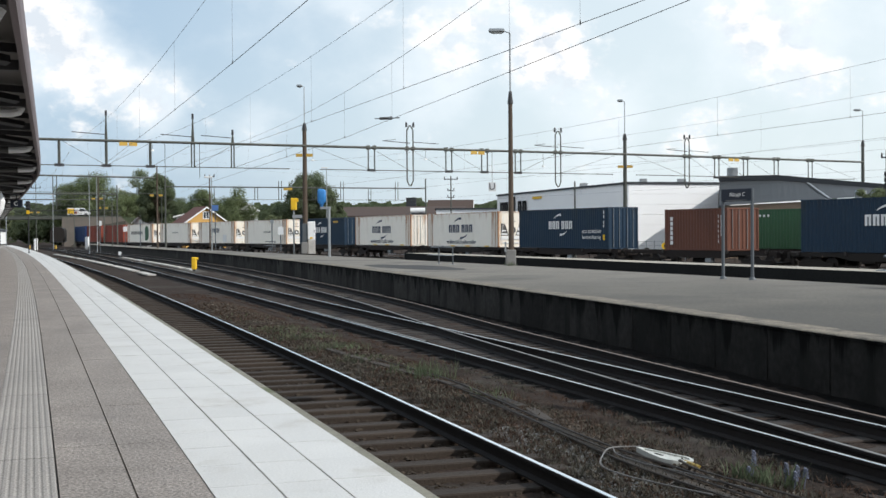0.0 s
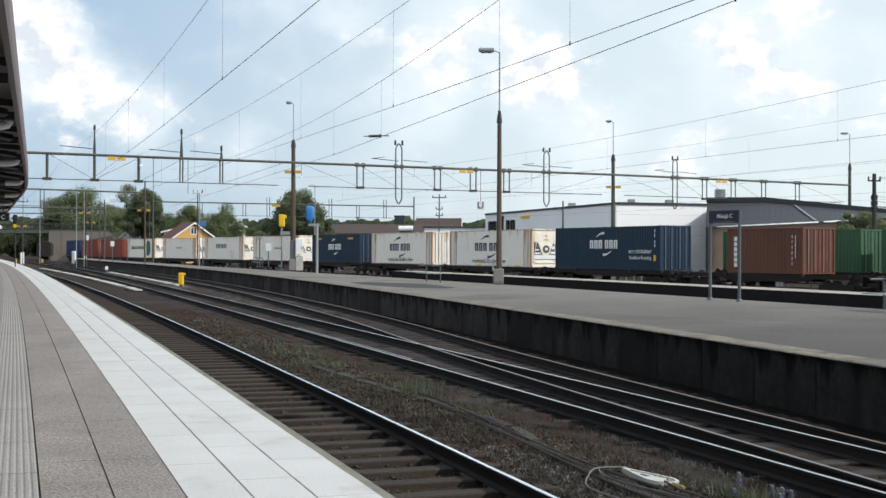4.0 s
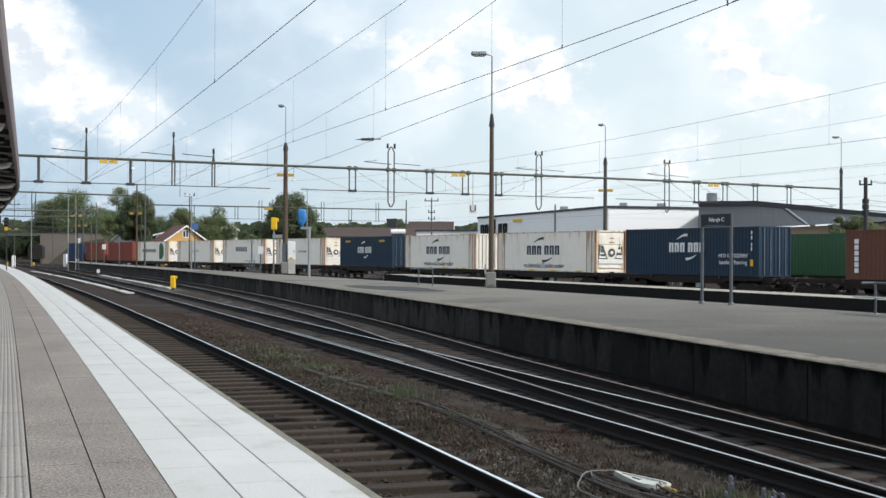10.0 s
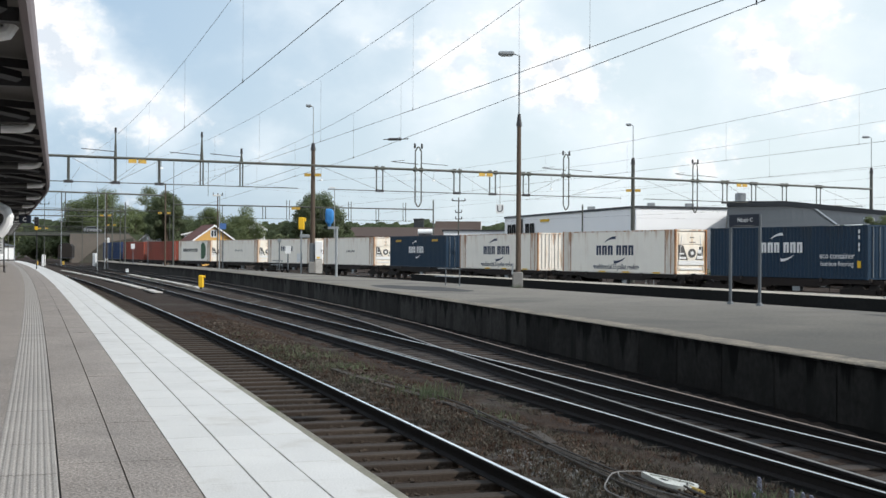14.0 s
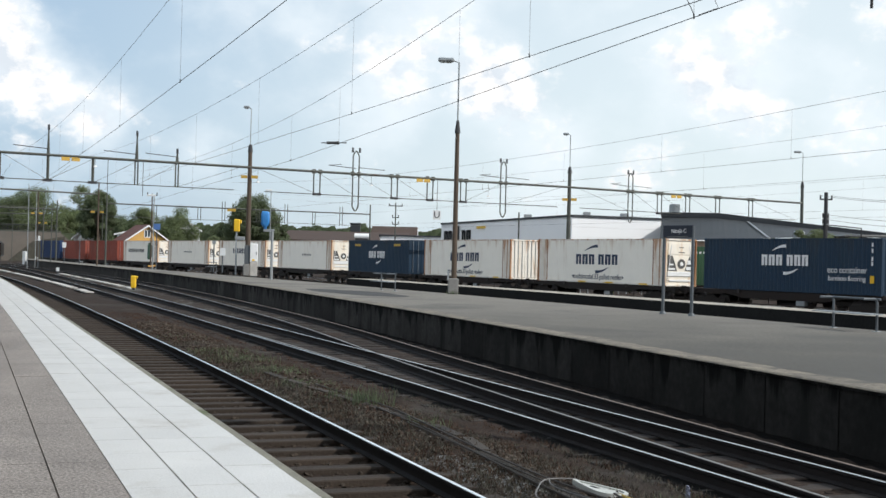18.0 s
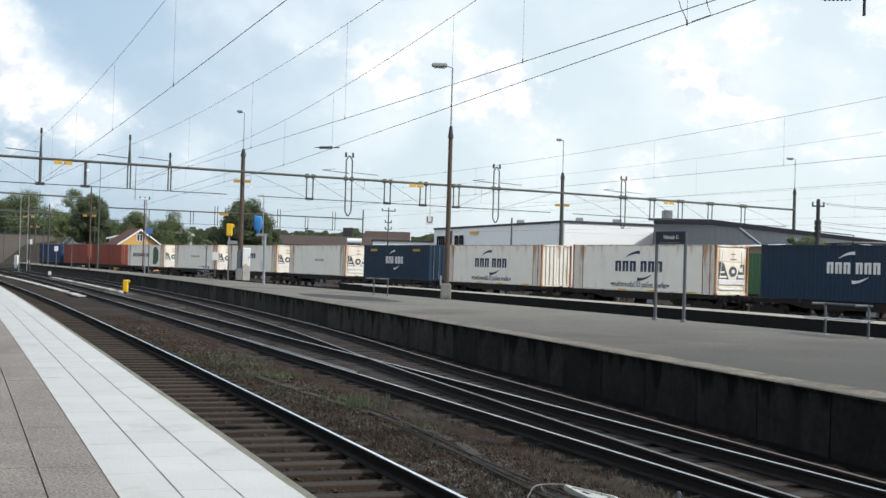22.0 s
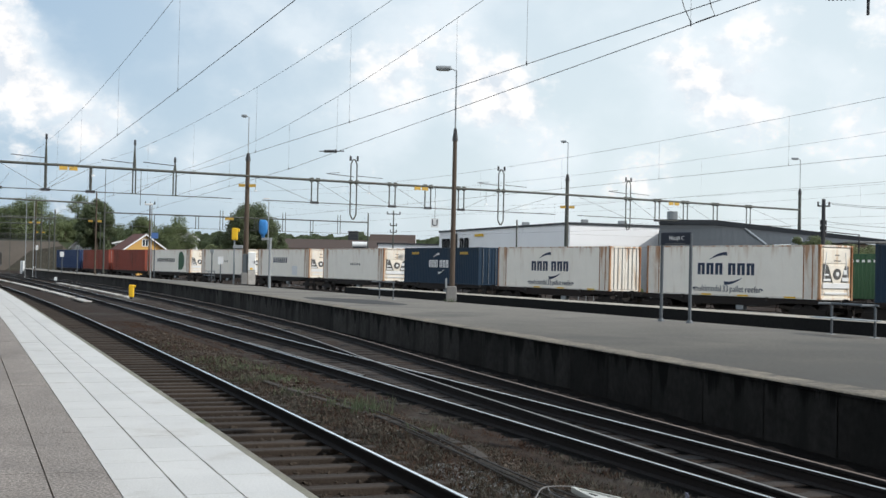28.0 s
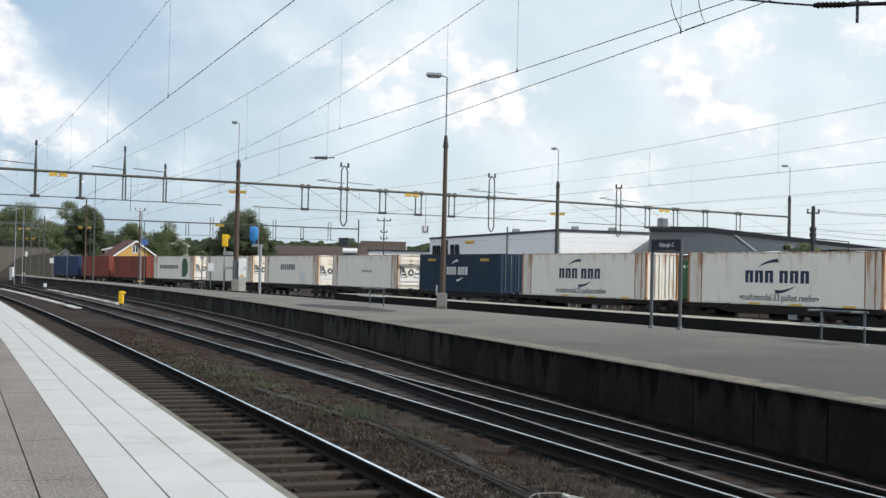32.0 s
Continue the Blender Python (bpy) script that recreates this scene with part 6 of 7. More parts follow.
def make_canopy():
    t = thing("ceiling_canopy", label="platform canopy with brown fascia, dark trusses and light strips", category="canopy", kind="structure")
    y0, y1 = -14, 160
    ys = steps(y0, y1, 2.4)
    bm = bmesh.new()
    sweep(bm, CANOPY, [(-2.15, 4.42), (-2.125, 4.5), (-2.125, 4.86), (-2.22, 4.95), (-2.22, 4.42)], ys, closed=True)
    part("fascia", bm, M["canopy"], t)
    bm = bmesh.new()
    sweep(bm, CANOPY, [(-2.2, 4.86), (-11, 5.5), (-11, 5.62), (-2.2, 4.95)], ys, closed=True)
    part("roof_deck", bm, M["canopy_under"], t)
    y = -11.1
    lit = True
    while y < y1:
        bm = bmesh.new()
        yaw = CANOPY.yaw(y)
        m = Matrix.Translation(CANOPY.at(y)) @ pose(0, 0, 0, 0, 0, yaw)
        prism(bm, [(-2.25, 4.46), (-2.25, 4.60), (-11, 4.62), (-11, 4.48)], -.08, .08, 'y')
        prism(bm, [(-2.25, 4.70), (-2.25, 4.82), (-11, 5.42), (-11, 5.30)], -.06, .06, 'y')
        for k in range(5):
            d0 = -2.4 - k * 1.7
            top0 = 4.76 + (-d0 - 2.25) * .068
            rod(bm, (d0, 0, 4.54), (d0 - .85, 0, top0 + .05), .035, seg=5)
            rod(bm, (d0 - .85, 0, top0 + .05), (d0 - 1.7, 0, 4.55), .035, seg=5)
        bmesh.ops.transform(bm, matrix=m, verts=bm.verts[:])
        part("truss", bm, M["steel_dark"], t)
        bm = bmesh.new()
        polyrod(bm, [m @ Vector((-5.6, .3, 4.75)), m @ Vector((-2.4, 4.7, 4.56))], .085, 5)
        part("brace", bm, M["steel_dark"], t)
        lit = not lit
        if lit:
            bm = bmesh.new()
            polyrod(bm, [m @ Vector((-2.35, .3, 4.44)), m @ Vector((-2.5, .3, 4.38)), m @ Vector((-5.6, .3, 4.34))], .075, 8)
            strip = part("light_strip", bm, M["unit_dark"], t, "dark tubular light fitting")
            bm = bmesh.new()
            polyrod(bm, [m @ Vector((-2.85, .3, 4.375)), m @ Vector((-2.5, .3, 4.385)), m @ Vector((-2.38, .3, 4.41)), m @ Vector((-2.33, .3, 4.50))], .085, 10)
            part("end_cap", bm, M["white_paint"], strip, "white rounded end of the light")
        bm = bmesh.new()
        rod(bm, m @ Vector((-7.6, 0, P)), m @ Vector((-7.6, 0, 4.6)), .12, seg=10)
        part("column", bm, M["canopy_under"], t)
        y += 4.8
    # purlins
    for d in (-3.6, -5.2, -6.8, -8.6):
        bm = bmesh.new()
        z = 4.86 + (-d - 2.2) * .0727 - .04
        sweep(bm, CANOPY, [(d - .05, z - .14), (d + .05, z - .14), (d + .05, z), (d - .05, z)], ys, closed=True)
        part("purlin", bm, M["steel_dark"], t)


make_canopy()


def make_canopy_fittings():
    t = thing("downpipe", label="white bent rainwater pipe hung under the canopy", category="pipe")
    bm = bmesh.new()
    polyrod(bm, [(-16.4, 40.4, 3.75), (-14.7, 40.05, 3.66), (-14.38, 40, 3.50), (-14.30, 40, 3.30), (-14.34, 40, 3.1), (-14.46, 40, 2.9), (-14.62, 40, 2.72)], .16, 10)
    part("pipe", bm, M["white_paint"], t)
    bm = bmesh.new()
    rod(bm, (-16.0, 40.3, 3.72), (-16.0, 40.3, 5.0), .03, seg=8)
    part("hanger", bm, M["galv"], t)
    t = thing("hanging_sign", pose(-22.9, 66.5, 3.9), "small dark hanging platform sign", "sign")
    bm = bmesh.new()
    box(bm, (-.32, -.08, -.2), (.32, .08, .22), bevel=.02)
    b = part("board", bm, M["navy_sign"], t)
    letters("lettering", "C", .32, M["letter_white"], b, pose(0, -.09, 0, 90))
    bm = bmesh.new()
    rod(bm, (0, 0, .3), (0, 0, 1.0), .03, seg=6)
    part("hanger", bm, M["steel_dark"], t)


make_canopy_fittings()


# ---- buildings behind the goods line ----
def make_warehouse():
    t = thing("warehouse", label="white profiled metal warehouse with dark roof edge and black blocks", category="warehouse")
    K, Lf, R = Vector((18.54, 123.62, 0)), Vector((7.2, 163.6, 0)), Vector((41.0, 130.5, 0))
    z = 7.05
    back = Lf + (R - K)

    def ribbed(a, b, name, material, n):
        bm = bmesh.new()
        d = b - a
        nrm = Vector((d.y, -d.x, 0)).normalized() * .05
        prev = None
        for i in range(n * 4 + 1):
            k = i / (n * 4)
            p = a + d * k + (nrm * .12 if i % 4 in (1, 2) else Vector((0, 0, 0)))
            cur = (bm.verts.new((p.x, p.y, -.3)), bm.verts.new((p.x, p.y, z - .15)))
            if prev:
                bm.faces.new((prev[0], cur[0], cur[1], prev[1]))
            prev = cur
        return part(name, bm, material, t)
    side = ribbed(Lf, K, "side_wall", M["ware_white"], 70)
    d = (R - K)
    n = Vector((d.y, -d.x, 0)).normalized()
    for i in range(7):
        bm = bmesh.new()
        z0, z1 = -.3 + i * 1.03, -.3 + i * 1.03 + 1.015
        q = [K, R, R - n * .2, K - n * .2]
        lo = [bm.verts.new((v.x, v.y, z0)) for v in q]
        hi = [bm.verts.new((v.x, v.y, z1)) for v in q]
        bm.faces.new(hi)
        bm.faces.new(lo[::-1])
        for a in range(4):
            b = (a + 1) % 4
            bm.faces.new((lo[a], lo[b], hi[b], hi[a]))
        part("wall_panel", bm, M["ware_white"], t, "white horizontal cladding panel")
    ribbed(R, back, "rear_wall", M["ware_white"], 40)
    ribbed(back, Lf, "end_wall", M["ware_white"], 12)
    bm = bmesh.new()
    for p, q in ((Lf, K), (K, R)):
        d = (q - p).normalized()
        n = Vector((d.y, -d.x, 0)) * .12
        vs = [p + n, q + n, q - n, p - n]
        lo = [bm.verts.new((v.x, v.y, z - .18)) for v in vs]
        hi = [bm.verts.new((v.x, v.y, z + .04)) for v in vs]
        bm.faces.new(lo[::-1])
        bm.faces.new(hi)
        for i in range(4):
            j = (i + 1) % 4
            bm.faces.new((lo[i], lo[j], hi[j], hi[i]))
    part("roof_trim", bm, M["dark_trim"], t)
    bm = bmesh.new()
    quad(bm, (Lf.x, Lf.y, z - .02), (K.x, K.y, z - .02), (R.x, R.y, z - .02), (back.x, back.y, z - .02))
    part("roof", bm, M["ware_grey"], t)
    # letter blocks on the shaded side, near its far end
    d = (K - Lf).normalized()
    n = Vector((d.y, -d.x, 0)) * .1
    for i, (w, hh) in enumerate(((1.5, 1.9), (1.3, 1.9), (1.3, 1.9), (.6, 2.5), (1.3, 1.9), (1.4, 1.9))):
        p = Lf + d * (1.6 + i * 1.75) + n
        bm = bmesh.new()
        m = Matrix.Translation((p.x, p.y, 4.1)) @ pose(0, 0, 0, 0, 0, math.degrees(math.atan2(d.y, d.x)))
        box(bm, (0, -.06, 0), (w * .36, 0, hh), m=m)
        box(bm, (w * .6, -.06, 0), (w * .95, 0, hh), m=m)
        box(bm, (0, -.06, hh - .35), (w * .95, 0, hh), m=m)
        part("letter_block", bm, M["black"], side)
    p = Lf + d * 14 + n
    bm = bmesh.new()
    box(bm, (0, -.06, 0), (3.0, 0, .3), m=Matrix.Translation((p.x, p.y, 6.1)) @ pose(0, 0, 0, 0, 0, math.degrees(math.atan2(d.y, d.x))))
    part("yellow_strip", bm, M["yellow"], side)
    for x, y, s in ((15.6, 137, .8), (20.5, 126.5, .7), (24.6, 127.5, .8)):
        bm = bmesh.new()
        box(bm, (x - s / 2, y - s / 2, z - .03), (x + s / 2, y + s / 2, z + .45), bevel=.04)
        part("roof_vent", bm, M["galv"], t)


make_warehouse()


def make_hall():
    """The grey pitched-roof hall beside the warehouse: ridge running away to the right, brick wall below the eaves."""
    t = thing("hall", label="grey metal-roofed hall with a dark ridge and tan brick wall", category="hall")
    o = Vector((23.87, 107.0, 0))
    u = Vector((.972, -.235, 0)).normalized()
    v = Vector((-u.y, u.x, 0))
    Lh = 46

    def at(a, b, z):
        p = o + u * a + v * b
        return (p.x, p.y, z)
    bm = bmesh.new()
    quad(bm, at(.2, 0, -.3), at(15.8, 0, -.3), at(15.8, 0, 4.95), at(.2, 0, 4.25))
    quad(bm, at(15.8, 0, -.3), at(Lh, 0, -.3), at(Lh, 0, 4.4), at(15.8, 0, 4.95))
    part("brick_wall", bm, M["tan_wall"], t)
    n = 46
    bm = bmesh.new()
    prev = None
    for i in range(n * 2 + 1):
        a = Lh * i / (n * 2)
        lift = .012 if i % 2 else 0
        peak = max(6.72 - max(a - 5, 0) * .104, 4.85)
        cur = [bm.verts.new(at(a, -.5, min(4.3 + .05 * a, peak - .35) + lift)), bm.verts.new(at(a, 5.5, peak + lift))]
        if prev:
            bm.faces.new((prev[0], cur[0], cur[1], prev[1]))
        prev = cur
    part("roof", bm, M["ware_grey"], t)
    bm = bmesh.new()
    prev = None
    for a in (-.1, 5, 22, Lh):
        peak = max(6.72 - max(a - 5, 0) * .104, 4.85)
        cur = [bm.verts.new(at(a, b, peak + z)) for b, z in ((5.1, -.1), (5.1, .36), (6.3, .36), (6.3, -.1))]
        if prev:
            for i in range(4):
                j = (i + 1) % 4
                bm.faces.new((prev[i], cur[i], cur[j], prev[j]))
        prev = cur
    part("ridge_trim", bm, M["dark_trim"], t)
    bm = bmesh.new()
    for pts in ([at(-.05, -.5, -.3), at(-.05, 5.6, -.3), at(-.05, 5.6, 6.3), at(-.05, -.5, 4.3)], [at(-.05, 5.6, -.3), at(-.05, 20.5, -.3), at(-.05, 20.5, 6.5), at(-.05, 5.6, 6.3)]):
        quad(bm, *pts)
    quad(bm, at(-.05, -.5, -.3), at(.5, -.5, -.3), at(.5, -.5, 4.3), at(-.05, -.5, 4.3))
    part("gable", bm, M["dark_trim"], t, "dark blue-grey gable panels")
    bm = bmesh.new()
    quad(bm, at(0, 5.5, 6.2), at(22, 5.5, 4.9), at(22, 20.5, 4.9), at(0, 20.5, 6.5))
    quad(bm, at(22, 5.5, 4.9), at(Lh, 5.5, 4.6), at(Lh, 20.5, 4.6), at(22, 20.5, 4.9))
    part("rear_roof", bm, M["ware_grey"], t)
    bm = bmesh.new()
    a = [at(7.5, 4.9, 6.3), at(7.7, 4.9, 6.28), at(9.2, -.4, 4.75), at(9.0, -.4, 4.75)]
    quad(bm, *[(x, y, z + .09) for x, y, z in a])
    part("roof_ladder", bm, M["galv"], t, "pale roof ladder")
    bm = bmesh.new()
    p = at(1.1, 6.0, 7.0)
    box(bm, (p[0] - .42, p[1] - .4, 6.4), (p[0] + .42, p[1] + .4, 7.85), bevel=.05)
    part("roof_vent", bm, M["galv"], t)
    bm = bmesh.new()
    p = at(11.6, -.6, 4.1)
    box(bm, (p[0] - .45, p[1] - .3, 4.6), (p[0] + .45, p[1] + .3, 5.45), bevel=.15)
    part("eave_vent", bm, M["galv"], t)


make_hall()


def gable_house(x, y, yaw, w, depth, eave, ridge, wall, roof, label, window=True, name="house"):
    t = thing(name, pose(x, y, -.3, 0, 0, yaw), label, "house", "houses")
    bm = bmesh.new()
    prism(bm, [(-w / 2, 0), (w / 2, 0), (w / 2, eave), (0, ridge), (-w / 2, eave)], 0, depth, 'y')
    part("wall", bm, wall, t)
    for s in (-1, 1):
        bm = bmesh.new()
        k = (ridge - eave) / (w / 2)
        o = .55
        pts = [(0, ridge + .12), (s * (w / 2 + o), eave - k * o + .12), (s * (w / 2 + o), eave - k * o + .34), (0, ridge + .36)]
        prism(bm, pts, -.45, depth + .4, 'y')
        part("roof", bm, roof, t)
        bm = bmesh.new()
        pts = [(0, ridge + .02), (s * (w / 2 + o), eave - k * o + .02), (s * (w / 2 + o), eave - k * o + .3), (0, ridge + .3)]
        prism(bm, pts, -.56, -.46, 'y')
        part("barge_board", bm, M["white_paint"], t, "white barge board")
    if window:
        bm = bmesh.new()
        z = (eave + ridge) / 2 - .55
        for x0, x1, z0, z1 in ((-.6, .6, -.12, 0), (-.6, .6, 1.1, 1.22), (-.6, -.48, 0, 1.1), (.48, .6, 0, 1.1), (-.05, .05, 0, 1.1)):
            box(bm, (x0, -.1, z + z0), (x1, .02, z + z1))
        wd = part("window_frame", bm, M["white_paint"], t)
        for s in (-.26, .26):
            bm = bmesh.new()
            box(bm, (s - .21, -.04, z), (s + .21, -.02, z + 1.1))
            part("pane", bm, M["glass"], wd)
    return t


gable_house(-42.3, 221, 31, 7.4, 5.6, 4.6, 7.1, M["house_yellow"], M["roof_maroon"], "ochre wooden house with white trim and maroon roof")
gable_house(-47.4, 232, 8, 5, 7, 5.7, 6.3, M["white_paint"], M["ware_grey"], "low white house behind the ochre house", window=False)
gable_house(-57.0, 236, 15, 3.6, 6, 5.0, 6.6, M["white_paint"], M["roof_maroon"], "small white house half hidden by a tree", window=False)
gable_house(-47.2, 295, 9, 6.0, 8, 8.0, 9.8, M["ware_white"], M["ware_white"], "pale building with a steep roof among the trees", window=False)
gable_house(-8, 222, 92, 9, 11.5, 4.9, 6.6, M["tan_wall"], M["roof_brown"], "long low building with a brown sheet roof", window=False)
gable_house(5.5, 240, 88, 8, 8, 6.0, 8.4, M["house_yellow"], M["roof_brown"], "small house with a hipped brown roof", window=False)


def long_roof(x0, x1, y, eave, ridge, label):
    t = thing("shed", pose(0, 0, 0), label, "shed", "sheds")
    bm = bmesh.new()
    box(bm, (x0, y, -.3), (x1, y + 10, eave))
    part("wall", bm, M["tan_wall"], t)
    bm = bmesh.new()
    prism(bm, [(y - .6, eave - .1), (y + 5, ridge), (y + 10.6, eave - .1), (y + 10.6, eave + .1), (y + 5, ridge + .25), (y - .6, eave + .1)], x0 - .5, x1 + .5, 'x')
    part("roof", bm, M["roof_brown"], t)


long_roof(-20, 3.5, 212, 5.0, 6.5, "long shed with a brown tiled roof behind the train")
t = thing("tank_wagon", pose(-3.6, 178, 4.4), "white tank top behind the goods wagons", "tank")
bm = bmesh.new()
rod(bm, (-1.05, 0, .9), (1.05, 0, .9), .42, seg=14)
part("tank", bm, M["white_paint"], t)
bm = bmesh.new()
box(bm, (-.9, -.3, -4.6), (.9, .3, .6))
part("frame", bm, M["steel_dark"], t)
t = thing("low_store", label="low white store behind the train", category="store")
bm = bmesh.new()
box(bm, (-1.0, 186, -.3), (9.0, 196, 5.6))
part("wall", bm, M["ware_white"], t)
bm = bmesh.new()
box(bm, (-1.2, 185.8, 5.6), (9.2, 196.2, 5.8))
part("roof", bm, M["dark_trim"], t)


def make_bridge():
    t = thing("road_bridge", label="concrete road bridge over the tracks with a wing wall", category="bridge")
    bm = bmesh.new()
    a, b = Vector((-160, 245, 0)), Vector((-77.5, 266, 0))
    d = (b - a).normalized()
    yaw = math.degrees(math.atan2(d.y, d.x))
    m = Matrix.Translation(a) @ pose(0, 0, 0, 0, 0, yaw)
    L = (b - a).length
    box(bm, (0, -.2, 5.6), (L + 8.2, 9, 6.25), m=m)
    part("deck", bm, M["steel_green"], t)
    bm = bmesh.new()
    for i in range(300):
        x = i * .31
        w = .11 if i % 7 == 0 else .05
        box(bm, (x, -.15, 6.25), (x + w, -.09, 7.4), m=m)
    box(bm, (0, -.17, 7.38), (L + 8, -.05, 7.5), m=m)
    box(bm, (0, -.17, 6.4), (L + 8, -.07, 6.48), m=m)
    part("railing", bm, M["steel_dark"], t)
    for x in (18, 34, 50):
        bm = bmesh.new()
        box(bm, (x - .5, .5, -.3), (x + .5, 8.3, 5.6), m=m)
        part("pier", bm, M["bridge"], t)
    bm = bmesh.new()
    prism(bm, [(L - 4.2, -.3), (L + 14, -.3), (L + 14, 1.2), (L + 8, 6.0), (L - 4.2, 6.0)], -.6, 9, 'y')
    bmesh.ops.transform(bm, matrix=m, verts=bm.verts[:])
    part("abutment", bm, M["bridge"], t)
    bm = bmesh.new()
    prism(bm, [(L + 8, -.3), (L + 60, -.3), (L + 60, .8), (L + 20, 1.4), (L + 11, 5.9), (L + 8, 6.0)], .2, 9, 'y')
    bmesh.ops.transform(bm, matrix=m, verts=bm.verts[:])
    part("embankment", bm, M["grass"], t, "grassy embankment")
    bm = bmesh.new()
    prism(bm, [(L - 2.4, -.3), (L + 9, -.3), (L + 9, 5.2), (L + 2.6, 4.0), (L - 1.6, .4)], -3.6, -.6, 'y')
    bmesh.ops.transform(bm, matrix=m, verts=bm.verts[:])
    part("grass_slope", bm, M["weed_grey"], t, "dry grassy slope before the wing wall")
    return m


BRIDGE = make_bridge()
t = thing("goods_wagon", pose(-73.6, 236, 0, 0, 0, 14), "dark grimy covered goods wagon standing under the bridge", "wagon")
bm = bmesh.new()
prism(bm, [(-1.3, 1.1), (1.3, 1.1), (1.3, 3.2), (.9, 3.6), (0, 3.8), (-.9, 3.6), (-1.3, 3.2)], 0, 9, 'y')
part("body", bm, M["wagon"], t)
bm = bmesh.new()
box(bm, (-1.3, .1, .85), (1.3, 8.9, 1.1))
part("frame", bm, M["steel_dark"], t)
for y in (1.8, 7.2):
    for x in (-.8, .66):
        bm = bmesh.new()
        rod(bm, (x, y, .42), (x + .14, y, .42), .45, seg=14)
        part("wheel", bm, M["black"], t)
for x in (-.85, .85):
    bm = bmesh.new()
    rod(bm, (x, -.35, 1.0), (x, .1, 1.0), .12, seg=10)
    part("buffer", bm, M["steel_dark"], t)


def road_vehicle(name, outline, glass, length, paint, label, category):
    car = thing(name, label=label, category=category)
    bm = bmesh.new()
    prism(bm, outline, -.88, .88, 'y')
    bmesh.ops.bevel(bm, geom=[e for e in bm.edges if abs(e.verts[0].co.y - e.verts[1].co.y) < .01], offset=.05, segments=2, affect='EDGES')
    part("body", bm, paint, car)
    for y in (-.9, .885):
        bm = bmesh.new()
        prism(bm, glass, y, y + .015, 'y')
        part("window", bm, M["glass"], car)
    for x in (-length * .31, length * .31):
        for y in (-.92, .7):
            bm = bmesh.new()
            rod(bm, (x, y, .32), (x, y + .22, .32), .32, seg=14)
            wheel = part("wheel", bm, M["black"], car)
            bm = bmesh.new()
            rod(bm, (x, y - .01 if y < 0 else y + .2, .32), (x, y + .02 if y < 0 else y + .23, .32), .19, seg=12)
            part("rim", bm, M["galv"], wheel)
    return car


CAR_SIDE = [(-1.9, .3), (1.9, .3), (1.92, .72), (1.0, .9), (.5, 1.38), (-1.1, 1.42), (-1.75, .95), (-1.92, .85)]
CAR_GLASS = [(-1.5, .92), (.85, .92), (.45, 1.32), (-1.05, 1.34)]
VAN_SIDE = [(-2.4, .3), (2.4, .3), (2.42, .85), (1.75, 1.05), (1.1, 1.75), (-2.3, 1.8), (-2.42, 1.6)]
VAN_GLASS = [(.2, 1.08), (1.6, 1.06), (1.05, 1.62), (.2, 1.62)]
van = road_vehicle("van", VAN_SIDE, VAN_GLASS, 4.8, M["white_paint"], "white van with a yellow rear crossing the road bridge", "van")
for x0, x1, z0, z1, mt in ((-2.36, -1.0, .55, 1.65, "yellow"), (-1.0, -.3, .55, 1.0, "redor")):
    bm = bmesh.new()
    box(bm, (x0, -.905, z0), (x1, -.883, z1))
    part("side_panel", bm, M[mt], van)
car_west = road_vehicle("car", CAR_SIDE, CAR_GLASS, 3.8, M["white_paint"], "white car driving over the road bridge", "car")
car_east = road_vehicle("car", CAR_SIDE, CAR_GLASS, 3.8, M["galv"], "silver car driving over the road bridge", "car")
# run along the bridge: seconds, metres; the road goes on behind the trees and the canopy
DRIVES = ((van, 1.9, 0, ((0, 84.4), (.5, 89.0), (1, 93.3), (1.5, 97.2), (2, 99.8), (3, 103.5), (4, 105), (32, 105))),
          (car_west, 5.6, 180, ((0, 98.5), (1, 92), (2, 84.2), (2.5, 80.8), (3, 77), (4, 69), (5, 61), (6, 54), (7, 49), (8, 47), (32, 47))),
          (car_east, 1.9, 0, ((0, 40), (7.5, 40), (8.5, 42), (9.5, 47.5), (10.5, 55.5), (12, 69), (13, 78.8), (13.5, 82), (14, 85.6), (14.5, 89.5), (15, 92.8), (16, 98.5), (17, 103), (18, 105), (32, 105))))
t = thing("white_hall", label="low white building beyond the platform end", category="building")
bm = bmesh.new()
box(bm, (-80, 186, .9), (-68.5, 194, 3.0))
part("wall", bm, M["white_paint"], t)
bm = bmesh.new()
box(bm, (-79.8, 186.1, -.3), (-68.7, 193.9, .9))
part("plinth", bm, M["unit_dark"], t)
bm = bmesh.new()
prism(bm, [(-80.4, 3.0), (-68.1, 3.0), (-71, 3.6), (-80.4, 3.9)], 185.6, 194.4, 'y')
part("roof", bm, M["ware_grey"], t)


